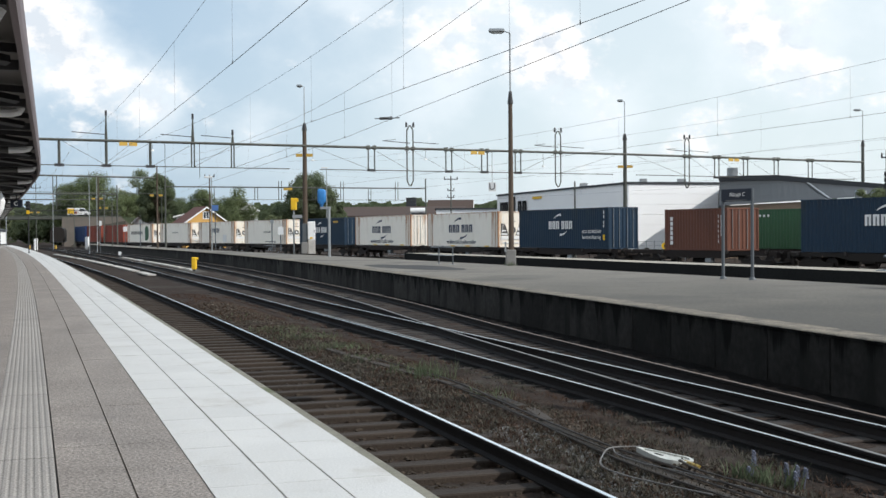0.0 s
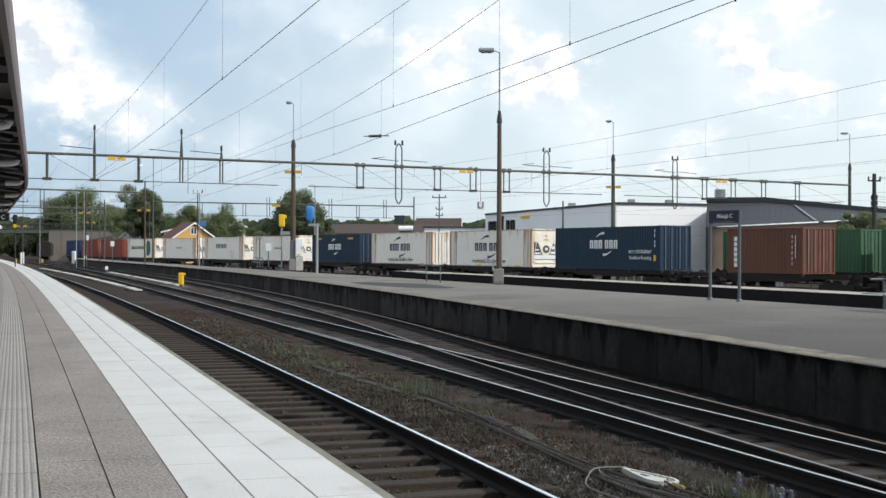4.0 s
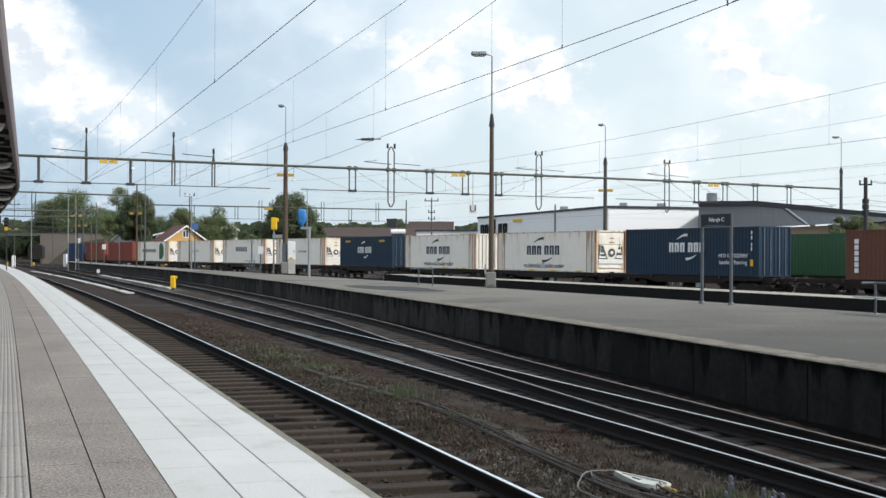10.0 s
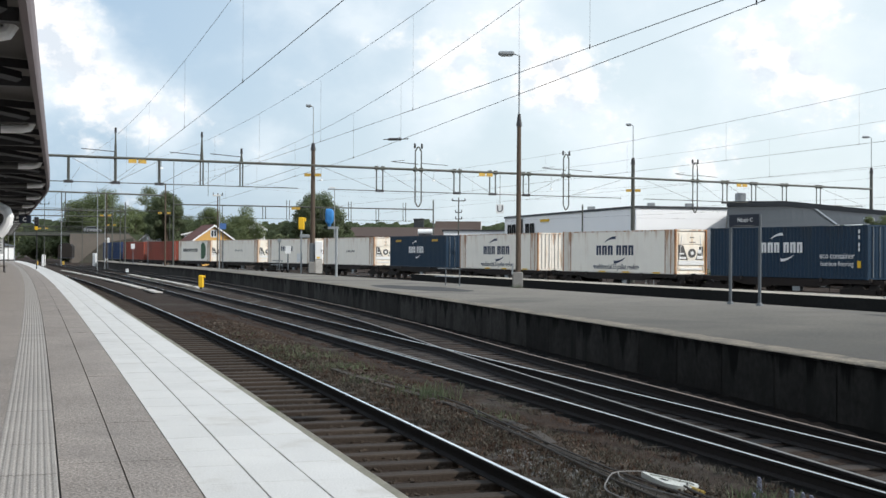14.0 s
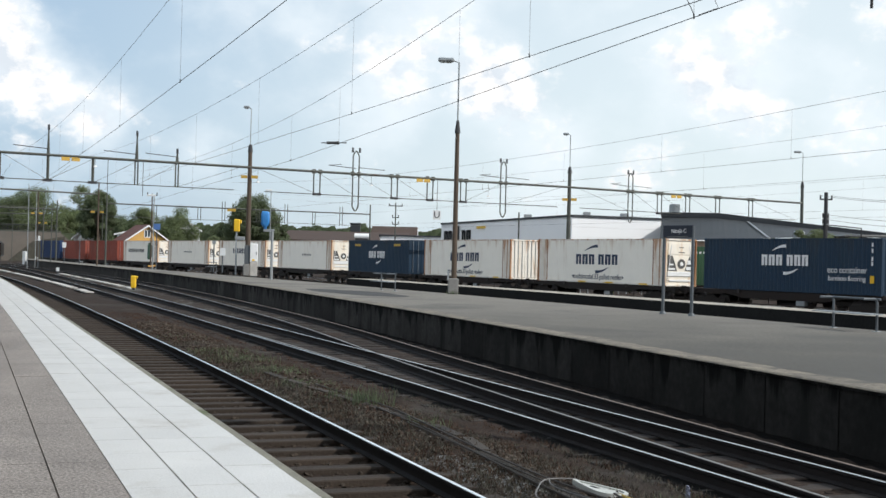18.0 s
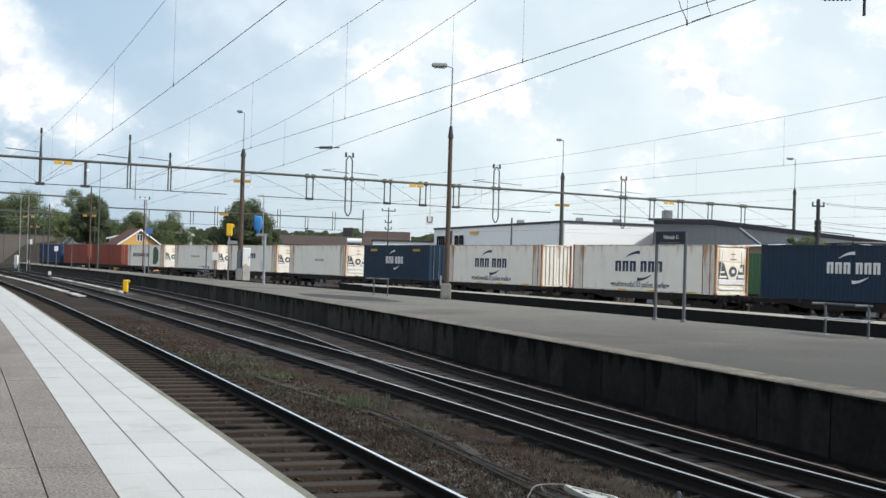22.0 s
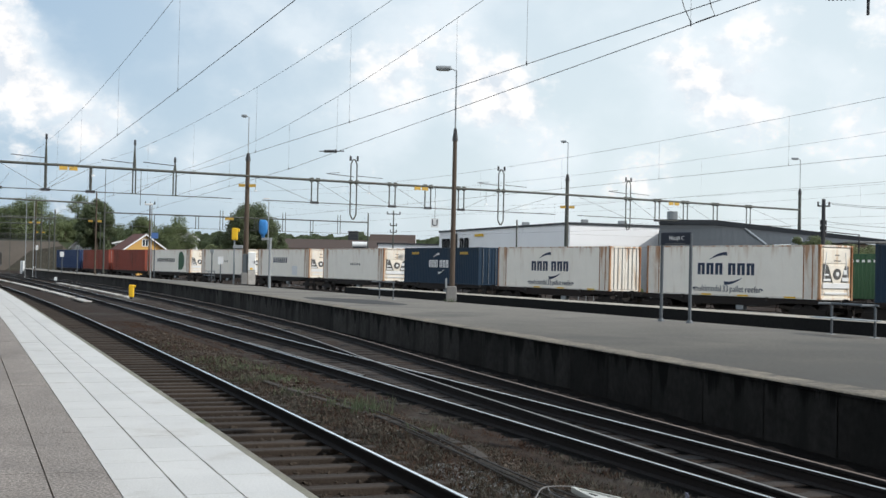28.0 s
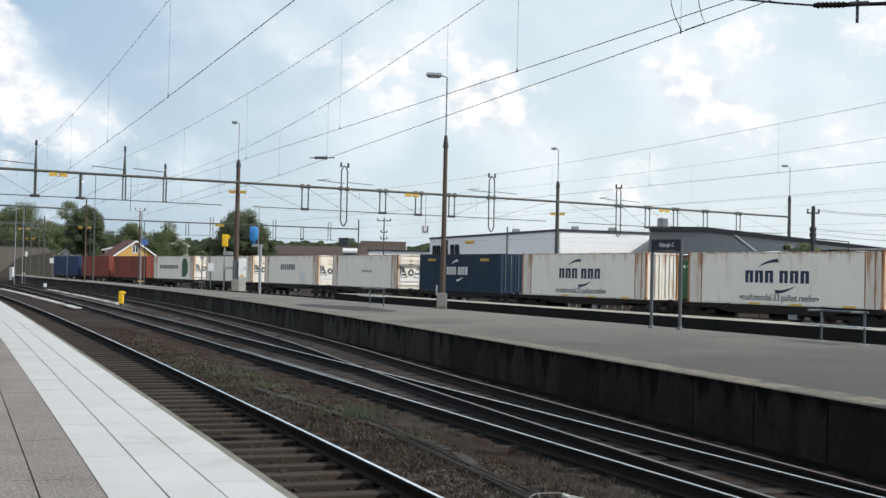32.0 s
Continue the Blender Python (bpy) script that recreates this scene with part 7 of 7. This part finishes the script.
# ---- trees ----
def tree(x, y, height, radius, leaf, label, seed, shape=(1, 1, 1), n=5200, trunk_share=.22, lobes=16, leaf_size=.2):
    rnd = random.Random(seed)
    t = thing("tree", pose(x, y, -.3), label, "tree", "trees")
    bm = bmesh.new()
    top = height * .75
    rod(bm, (0, 0, 0), (0, 0, height * .4), height * .032, height * .022, seg=8)
    rod(bm, (0, 0, height * .4), (.2, 0, top), height * .022, height * .008, seg=7)
    for i in range(9):
        a = rnd.uniform(0, 6.28)
        z = height * rnd.uniform(.25, .6)
        r = radius * rnd.uniform(.5, .85)
        rod(bm, (0, 0, z), (r * math.cos(a), r * math.sin(a), z + height * rnd.uniform(.12, .28)), height * .012, height * .004, seg=5)
    part("trunk", bm, M["bark"], t)
    # clumps of leaves about the limbs' ends, their outline broken by gaps
    rng = np.random.default_rng(seed)
    zc = height * (trunk_share + (1 - trunk_share) / 2)
    hz = height * (1 - trunk_share) / 2
    lobes = int(lobes * 2.2)
    dirs = rng.normal(size=(lobes, 3))
    dirs /= np.linalg.norm(dirs, axis=1)[:, None]
    reach = rng.uniform(.3, .95, lobes) ** .7
    taper = 1 - .25 * np.clip(dirs[:, 2] * reach, 0, 1)
    cs = np.c_[dirs[:, 0] * reach * radius * shape[0] * taper, dirs[:, 1] * reach * radius * shape[1] * taper, zc + dirs[:, 2] * reach * hz]
    rs = radius * rng.uniform(.2, .38, lobes)
    n = int(n * 3.6)
    size = leaf_size * .68
    pick = rng.choice(lobes, n, p=rs ** 2 / (rs ** 2).sum())
    d = rng.normal(size=(n, 3))
    d /= np.linalg.norm(d, axis=1)[:, None]
    p = cs[pick] + d * (rs[pick] * rng.uniform(.5, 1.12, n))[:, None] * (1, 1, .85)
    nrm = d + np.c_[rng.uniform(-.8, .8, n), rng.uniform(-.8, .8, n), rng.uniform(-.2, .9, n)]
    nrm /= np.linalg.norm(nrm, axis=1)[:, None]
    a = np.cross(nrm, rng.normal(size=(n, 3)))
    a /= np.linalg.norm(a, axis=1)[:, None]
    b = np.cross(nrm, a)
    sz = (size * rng.uniform(.6, 1.4, n))[:, None]
    verts = np.stack([p + a * sz, p + b * sz * .6, p - a * sz, p - b * sz * .6], axis=1).reshape(-1, 3)
    faces = np.arange(4 * n).reshape(-1, 4)
    me = bpy.data.meshes.new("crown")
    me.from_pydata(verts.tolist(), [], faces.tolist())
    me.materials.append(leaf)
    cr = new("crown", me)
    cr.parent = t
    return t


tree(-80.5, 285, 17.2, 7.0, M["leaf"], "large broad green tree beyond the tracks", 1, n=12000, lobes=30)
tree(-87.0, 290, 14.5, 5.0, M["leaf"], "large green tree beyond the tracks", 2, n=8000)
tree(-75.5, 296, 13.0, 4.6, M["leaf"], "green tree leaning beyond the tracks", 3, n=7000)
tree(-75.0, 305, 18.6, 4.4, M["leaf_pale"], "slim pale green poplar tree", 4, n=4200, shape=(1, 1, 1))
tree(-71.0, 305, 17.6, 4.4, M["leaf_pale"], "slim pale green poplar tree", 5, n=4200)
tree(-53.3, 232, 14.4, 3.7, M["leaf_dark"], "dark green tree beside the houses", 6, n=9000, trunk_share=.12, lobes=22)
tree(-62.0, 300, 11.0, 4.5, M["leaf_dark"], "dark green bushy tree behind the houses", 7, trunk_share=.08)
tree(-48.5, 287, 12.6, 5.4, M["leaf"], "rounded green tree behind the houses", 8, n=9000, trunk_share=.1, lobes=22)
tree(-55.5, 288, 13.2, 5.4, M["leaf"], "rounded green tree behind the houses", 9, n=8000, trunk_share=.1)
tree(-64, 292, 10.5, 5, M["leaf_dark"], "rounded green tree behind the houses", 10, trunk_share=.1)
tree(-20.5, 191, 12.0, 5.2, M["leaf_dark"], "broad green tree behind the train", 11, n=13000, trunk_share=.12, lobes=30)
tree(-24.0, 196, 8.0, 3.2, M["leaf_dark"], "green tree behind the train", 12, trunk_share=.1)
tree(-17.2, 196, 7.6, 2.4, M["leaf_dark"], "green tree behind the train", 13, trunk_share=.1)
# the pale leaf colour stands in for haze on these trees
for i, (x, y, h, r) in enumerate(((-98, 296, 9.0, 5), (-92, 300, 9, 5), (-106, 290, 11, 6), (-114, 290, 12, 6), (-70, 300, 9, 4.5), (-66, 285, 8, 4), (-122, 290, 12, 6), (-36, 290, 7.5, 4), (-30, 292, 7.5, 4.5), (-41, 300, 8.5, 4))):
    tree(x, y, h * .85, r, M["leaf_pale"], "hazy green tree behind the bridge", 20 + i, trunk_share=.08, n=3600, leaf_size=.4)
for i, (x, y, h, r) in enumerate(((36.8, 97, 6.1, 1.7), (39.5, 99, 5.8, 2.0), (34.0, 95, 6.2, 1.9), (43, 97, 6.2, 2.2), (32.2, 94.5, 5.7, 1.3))):
    tree(x, y, h, r, M["leaf_pale"], "low pale willow bush by the hall", 40 + i, trunk_share=.03, n=4500, leaf_size=.1)


for i, (x, y, h, r) in enumerate(((20.6, 103.6, 1.9, .6), (21.3, 103.2, 1.5, .5), (18.9, 103.4, 1.1, .4))):
    tree(x, y, h, r, M["leaf_pale"], "low willow bush behind the goods tracks", 60 + i, trunk_share=.03, n=900, leaf_size=.12)


def make_yard_fence():
    """A wire fence with a yellow disc sign before the white warehouse."""
    t = thing("fence", label="low wire fence before the white warehouse", category="fence")
    for i in range(9):
        x = 16.2 + i * .62
        bm = bmesh.new()
        rod(bm, (x, 102.4 - i * .12, -.3), (x, 102.4 - i * .12, 1.35), .03, seg=6)
        part("post", bm, M["galv"], t)
    for z in (.25, .6, .95, 1.3):
        bm = bmesh.new()
        rod(bm, (16.2, 102.4, z), (21.16, 101.44, z), .012, seg=5)
        part("wire", bm, M["galv"], t)
    t = thing("disc_sign", pose(17.9, 100, -.3), "round yellow sign on a short post by the fence", "sign")
    bm = bmesh.new()
    rod(bm, (0, .03, 0), (0, .03, 1.2), .035, seg=6)
    part("post", bm, M["galv"], t)
    bm = bmesh.new()
    rod(bm, (0, -.02, 1.25), (0, .01, 1.25), .26, seg=20)
    disc = part("disc", bm, M["yellow"], t)
    bm = bmesh.new()
    box(bm, (-.05, -.028, 1.12), (.05, -.02, 1.38))
    part("mark", bm, M["dark_trim"], disc)


make_yard_fence()


def make_load_frame():
    """A pipe frame over the loading bay beside the hall."""
    t = thing("pipe_frame", label="thin dark pipe frame over a pale beam by the hall", category="frame")
    for nm, a, b, r, mt in (("top_rail", (32.8, 91.1, 5.55), (36.3, 93.2, 5.42), .04, "steel_dark"), ("post", (36.3, 93.2, 5.42), (36.3, 93.2, -.3), .05, "steel_dark"), ("post", (32.8, 91.1, 5.55), (32.8, 91.1, -.3), .05, "steel_dark"), ("beam", (35.2, 93.6, 4.82), (48.0, 90.0, 4.95), .1, "conc_block"), ("post", (44.0, 91.1, 4.9), (44.0, 91.1, -.3), .08, "conc_block")):
        bm = bmesh.new()
        rod(bm, a, b, r, seg=8)
        part(nm, bm, M[mt], t)


make_load_frame()


def far_wood():
    """The wooded skyline behind the sheds."""
    rnd = random.Random(5)
    verts, faces = [], []
    for i in range(15000):
        x = rnd.uniform(-260, 160)
        y = 400 + rnd.uniform(-15, 25)
        h = 11.4 + 1.8 * noise.noise((x * .05, 0, 1)) + 1.8 * noise.noise((x * .16, 3, 1)) + 1.0 * noise.noise((x * .5, 7, 1))
        z = h * rnd.uniform(.0, 1.0) ** .6
        s = rnd.uniform(.5, 1.2)
        a = rnd.uniform(0, 6.28)
        k = len(verts)
        verts += [(x - s, y, z - s * .5), (x + s, y + s * math.cos(a), z - s * .4), (x + s * .7, y, z + s * .6), (x - s * .7, y + s * math.sin(a), z + s * .5)]
        faces.append((k, k + 1, k + 2, k + 3))
    me = bpy.data.meshes.new("far_woods")
    me.from_pydata(verts, [], faces)
    me.materials.append(M["leaf_dark"])
    tagged(new("far_woods", me), "dark wooded skyline far behind the sheds", "woods", kind="stuff")


far_wood()
t = thing("chimney", pose(-8.9, 350, -1.5), "dark chimney block on the skyline", "chimney")
bm = bmesh.new()
box(bm, (-1.4, -1.4, 0), (1.4, 1.4, 13.2), bevel=.1)
part("shaft", bm, M["dark_trim"], t)
bm = bmesh.new()
box(bm, (-1.55, -1.55, 13.2), (1.55, 1.55, 13.5))
part("cap", bm, M["dark_trim"], t)


# ---- between the tracks: cables, lid, weeds, stones ----
def make_lid():
    t = thing("cover_lid", pose(2.20, 12.50, -.115, 5, -4, 126), "pale plastic teardrop cover with a yellow handle lying on the ballast", "cover")

    def drop(r, tip):
        n = 18
        pts = [(-.18 - r * math.cos(a), r * math.sin(a)) for a in (-math.pi / 2 + math.pi * i / n for i in range(n + 1))]
        return pts + [(.1, r * .62), (tip, .025), (tip, -.025), (.1, -r * .62)]
    bm = bmesh.new()
    prism(bm, drop(.245, .42), 0, .045, 'z')
    part("shell", bm, M["plastic_pale"], t)
    # raised rim round the edge
    bm = bmesh.new()
    outer, inner = drop(.25, .425), drop(.20, .33)
    rings = [[bm.verts.new((x, y, z)) for x, y in pts] for pts, z in ((outer, .02), (outer, .066), (inner, .066), (inner, .044))]
    for a, b in zip(rings[:-1], rings[1:]):
        for i in range(len(a)):
            j = (i + 1) % len(a)
            bm.faces.new((a[i], a[j], b[j], b[i]))
    part("rim", bm, M["plastic_pale"], t)
    bm = bmesh.new()
    for k in range(10):
        a0, a1 = math.radians(100 + k * 16), math.radians(100 + (k + 1) * 16)
        rod(bm, (-.18 + .13 * math.cos(a0), .13 * math.sin(a0), .046), (-.18 + .13 * math.cos(a1), .13 * math.sin(a1), .046), .010, seg=5)
    part("groove_ring", bm, M["conc_block"], t)
    bm = bmesh.new()
    box(bm, (.0, -.02, .044), (.12, .02, .052))
    part("slot", bm, M["black"], t)
    bm = bmesh.new()
    rod(bm, (-.37, 0, .04), (-.62, .02, .03), .034, seg=8)
    part("handle", bm, M["handle_yellow"], t, "dull yellow handle")
    t.scale = (.82, .8, .8)


make_lid()


def cable(pts, r, label, paint="cable"):
    bm = bmesh.new()
    fine = []
    n = len(pts)
    for i in range(n - 1):
        p0, p1, p2, p3 = (Vector(pts[max(0, i - 1)]), Vector(pts[i]), Vector(pts[i + 1]), Vector(pts[min(n - 1, i + 2)]))
        for k in range(8):
            u = k / 8
            fine.append(.5 * ((2 * p1) + (p2 - p0) * u + (2 * p0 - 5 * p1 + 4 * p2 - p3) * u * u + (3 * p1 - p0 - 3 * p2 + p3) * u ** 3))
    fine.append(Vector(pts[-1]))
    polyrod(bm, fine, r, 6)
    tagged(link("cable", bm, M[paint]), label, "cable", "cables between the tracks")


z = -.075
cable([(-1.2, 22.2, z), (.0, 19.3, z), (.67, 16.94, z), (1.2, 14.9, z), (1.73, 13.04, z + .01), (2.2, 11.9, z), (2.61, 10.87, z), (3.2, 9.3, z)], .013, "dark cable along the ballast")
cable([(-.1, 19.0, z), (.55, 16.9, z), (1.08, 14.9, z), (1.62, 13.1, z), (2.05, 11.9, z), (2.45, 10.9, z), (3.0, 9.3, z)], .011, "dark cable along the ballast")
cable([(.35, 17.3, z), (1.02, 15.05, z), (1.55, 12.95, z), (1.95, 11.64, z), (2.7, 9.8, z)], .011, "dark cable along the ballast")
cable([(2.05, 12.9, z + .02), (1.72, 12.78, z + .03), (1.57, 12.3, z + .03), (1.5, 11.83, z + .03), (1.61, 11.49, z + .02), (1.83, 11.23, z), (2.3, 10.6, z)], .008, "thin grey cable in a loop", "cable_grey")
cable([(1.75, 12.8, z + .02), (1.74, 12.4, z + .03), (1.95, 12.0, z + .01), (2.3, 11.5, z), (2.75, 10.7, z)], .008, "thin grey cable in a loop", "cable_grey")
cable([(2.3, 12.1, z + .02), (2.42, 11.7, z), (2.75, 11.0, z), (3.3, 9.9, z)], .012, "dark cable beside the pale cover")


def cable_duct(line, d, y0, y1, w, material, label, z=-.19, step=1.0, missing=.0):
    t = thing("cable_duct", label=label, category="cable duct", kind="structure")
    rnd = random.Random(int(y0 * 10))
    y = y0
    while y < y1:
        if rnd.random() > missing:
            bm = bmesh.new()
            m = Matrix.Translation(line.at(y + step / 2, d, z)) @ pose(0, 0, 0, rnd.uniform(-1, 1), 0, line.yaw(y))
            box(bm, (-w / 2, -step / 2 + .02, -.08), (w / 2, step / 2 - .02, 0), bevel=.01, m=m)
            part("cover_slab", bm, material, t)
        y += step


cable_duct(RAIL_N, 2.6, 70, 150, .48, M["duct_pale"], "pale concrete cable duct beside the nearest track", step=2.0, z=-.1, missing=.08)
cable_duct(RAIL_C, 1.7, 80, 126, .42, M["duct_pale"], "pale concrete cable duct between the far tracks", step=2.5, z=-.1, missing=.12)
cable_duct(Blend(Line(8.02, -.6894, .0154), Line(7.98, -.414), -.12, 13.5, 18), 0, 9.0, 24.5, .15, M["plank"], "weathered cable duct cover between the tracks", z=-.095, step=1.2)


def weeds():
    rnd = random.Random(9)

    def tuft(x, y, z, n, h, spread, material, name, label, flower=0):
        bm = bmesh.new()
        for i in range(n):
            a = rnd.uniform(0, 6.28)
            r = spread * rnd.random() ** .7
            p = Vector((x + r * math.cos(a), y + r * math.sin(a), z))
            hh = h * rnd.uniform(.45, 1.1)
            lean = Vector((rnd.uniform(-.35, .35), rnd.uniform(-.35, .35), 1)).normalized()
            w = Vector((math.cos(a + 1.5), math.sin(a + 1.5), 0)) * rnd.uniform(.004, .011)
            mid, tip = p + lean * hh * .6, p + lean * hh + Vector((rnd.uniform(-.05, .05), rnd.uniform(-.05, .05), -.02))
            v = [bm.verts.new(q) for q in (p - w, p + w, mid + w * .8, mid - w * .8, tip)]
            bm.faces.new(v[:4])
            bm.faces.new((v[3], v[2], v[4]))
        ob = tagged(link(name, bm, material), label, "weed", kind="stuff")
        return ob
    for x, y, n, h, s in ((-.33, 19.9, 85, .36, .42), (-.1, 19.6, 45, .42, .34), (-.75, 20.6, 50, .25, .5), (-3.1, 27.7, 260, .2, .9), (-3.9, 29.9, 200, .18, .9), (-2.2, 25, 240, .2, .8), (-1.4, 22.7, 160, .17, .6), (.6, 17.4, 50, .2, .4), (-5.5, 34.5, 60, .14, 1.2)):
        tuft(x, y, -.17, n, h, s, M["grass"], "weeds", "tufts of thin grass and weeds on the ballast")
    tuft(2.95, 54.62, P, 70, .22, .35, M["grass"], "weeds", "small weeds at the foot of the lamp mast")
    for x, y, n in ((2.84, 11.44, 70), (2.95, 11.3, 50), (3.17, 11.31, 60), (2.75, 11.6, 40)):
        tuft(x, y, -.2, n, .3, .12, M["grass"], "weeds", "green leaves of lupins on the ballast")
    bm = bmesh.new()
    for x, y, h in ((2.86, 11.5, .34), (2.8, 11.45, .2), (3.12, 11.35, .25), (3.2, 11.28, .24), (3.27, 11.25, .22), (3.16, 11.2, .2)):
        rod(bm, (x, y, -.2), (x + .02, y, -.2 + h * .6), .006, seg=5)
        for k in range(26):
            q = k / 26
            a = k * 2.4
            r = .018 * (1 - q * .7)
            p = Vector((x + .02 + r * math.cos(a), y + r * math.sin(a), -.2 + h * (.58 + .42 * q)))
            rod(bm, p, p + Vector((.012 * math.cos(a), .012 * math.sin(a), .012)), .011, .004, seg=4)
    tagged(link("lupins", bm, M["lupin"]), "violet lupin spikes growing from the ballast", "flower", kind="stuff")
    # a thin mat of low herbs: dry brown over most, grey-green beside the first track
    for name, material, count, d0, d1, label in (("dry_stalks", M["weed_dry"], 13000, .0, 1.0, "short dry brown stalks on the earth between tracks"), ("low_herbs", M["weed_grey"], 9000, .0, 1.0, "low grey-green herbs on the earth between tracks")):
        co, fs = [], []
        while len(fs) < count * 3:
            y = 8 + 40 * rnd.random() ** 1.9
            a, b = RAIL_N.x(y) + .25, RAIL_C.x(y) - 2.0
            k = rnd.random()
            x = a + (b - a) * k
            dens = noise.noise((x * .9, y * .45, 3 if name == "dry_stalks" else 8)) + .25
            if name == "low_herbs":
                dens += (.35 if k < .4 else -.12) - max(0, y - 15) * .05
            if abs(k - .46) < .06 and y < 17 or dens < rnd.uniform(-.2, .45):
                continue
            g = -.24 + (.11 * math.sin(math.pi * min(1, k * 1.07)) if k < .9 else .08)
            for j in range(3):
                h = rnd.uniform(.02, .085) * (1.25 if name == "low_herbs" else 1)
                l = Vector((rnd.uniform(-.9, .9), rnd.uniform(-.9, .9), 1)).normalized() * h
                p = Vector((x + rnd.uniform(-.05, .05), y + rnd.uniform(-.05, .05), g))
                t = rnd.uniform(0, 3.14)
                w = Vector((math.cos(t), math.sin(t), 0)) * rnd.uniform(.002, .0055)
                n = len(co)
                co += [tuple(p - w * .5), tuple(p + w * .5), tuple(p + l * .6 + w), tuple(p + l), tuple(p + l * .6 - w)]
                fs.append((n, n + 1, n + 2, n + 3, n + 4))
        me = bpy.data.meshes.new(name)
        me.from_pydata(co, [], fs)
        me.materials.append(material)
        tagged(new(name, me), label, "weed", kind="stuff")


weeds()


def stones():
    rnd = random.Random(3)
    base = [Vector(v) for v in ((1, 0, 0), (-1, 0, 0), (0, 1, 0), (0, -1, 0), (0, 0, 1), (.6, .6, .45), (-.6, .5, .5), (.5, -.6, .4))]
    tri = ((4, 0, 5), (4, 5, 2), (4, 2, 6), (4, 6, 1), (4, 1, 3), (4, 3, 7), (4, 7, 0), (0, 2, 5), (2, 1, 6), (3, 0, 7))
    for name, count, lo, hi, smin, smax, mt, label in (("ballast_stones", 7000, -1.3, 2.0, .016, .045, M["stone"], "grey-brown ballast stones about the nearest track"),
                                                       ("gravel", 13000, .3, 3.2, .009, .03, M["stone_mid"], "gravel strewn between the tracks"),
                                                       ("grey_gravel", 6000, .25, 1.15, .008, .022, M["stone_grey"], "blue-grey gravel beside the nearest rail"),
                                                       ("pale_stones", 1500, .3, 3.0, .006, .018, M["conc_block"], "scattered pale stones between the tracks")):
        co, fs = [], []
        for i in range(count):
            y = 7.5 + 34 * rnd.random() ** 1.9
            if name == "grey_gravel":
                y = 8.5 + 6.2 * rnd.random()
            p = RAIL_N.at(y, rnd.uniform(lo, hi))
            if name == "grey_gravel" and noise.noise((p.x * 1.1, p.y * .8, 21)) < rnd.uniform(-.25, .15):
                continue
            g = -.235
            if p.x > RAIL_N.x(p.y) + .5 and p.x < RAIL_C.x(p.y) - 2.3:
                a, b = RAIL_N.x(p.y) + .5, RAIL_C.x(p.y) - 2.3
                g += .11 * math.sin(math.pi * (p.x - a) / (b - a))
            s = rnd.uniform(smin, smax) * (1 + max(0, y - 14) * .02)
            R = Euler((rnd.uniform(-.5, .5), rnd.uniform(-.5, .5), rnd.uniform(0, 6.28))).to_matrix()
            k = len(co)
            sc = Vector((rnd.uniform(.7, 1.3), rnd.uniform(.7, 1.3), rnd.uniform(.6, 1.0)))
            for v in base:
                q = R @ Vector((v.x * sc.x, v.y * sc.y, v.z * sc.z)) * s
                co.append((p.x + q.x, p.y + q.y, g + q.z + s * .2))
            fs += [(k + a, k + b, k + c) for a, b, c in tri]
        me = bpy.data.meshes.new(name)
        me.from_pydata(co, [], fs)
        me.materials.append(mt)
        tagged(new(name, me), label, "stones", kind="stuff")


stones()


# ---- pieces: wall panels of the island, slabs of the near platform ----
def wall_panels():
    y = 8.97
    while y < 120:
        L = 1.757
        bm = bmesh.new()
        sweep(bm, ISLAND, [(.14, P - .05), (.07, P - .05), (.07, -.4), (.14, -.4)], [y + .011, y + L / 2, y + L - .011])
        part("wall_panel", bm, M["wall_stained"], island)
        y += L


wall_panels()


def paving_slabs():
    for d0, d1, key in COLUMNS:
        L = 2.1 if key == "slab_grey" else .70
        count = round(32.2 / L)
        gap = .001 if key == "slab_grey" else .0025
        y = 3.0
        n = 0
        shift = .35 if key == "slab_grey" else 0.0
        while n < count:
            a, b = y + n * L * .95 + shift, y + (n + 1) * L * .95 + shift
            bm = slab_bm(EDGE, d0, d1, a + gap, b - gap, P - .05, P + random.uniform(-.0012, .0012), ribs=9 if key == "slab_tactile" else 0)
            part("slab", bm, M[key], near_platform)
            n += 1
        rest = bmesh.new()
        out = [(d0, P - .05), (d0, P), (d1, P), (d1, P - .05)]
        if key == "slab_tactile":
            w = (d1 - d0) / 9
            out = [(d0, P - .05)] + [(d0 + (i + k) * w, P - lo) for i in range(9) for k, lo in ((.08, .004), (.3, 0), (.7, 0), (.92, .004))] + [(d1, P - .05)]
        sweep(rest, EDGE, out, steps(y + count * L * .95 + shift, 190, 2.0))
        tagged(part("far_slabs", rest, M[key], near_platform), kind="stuff")
        rest = bmesh.new()
        sweep(rest, EDGE, [(d0, P - .05), (d0, P), (d1, P), (d1, P - .05)], steps(-30, y + shift, 2.0))
        tagged(part("near_slabs", rest, M[key], near_platform), kind="stuff")


paving_slabs()


motions()
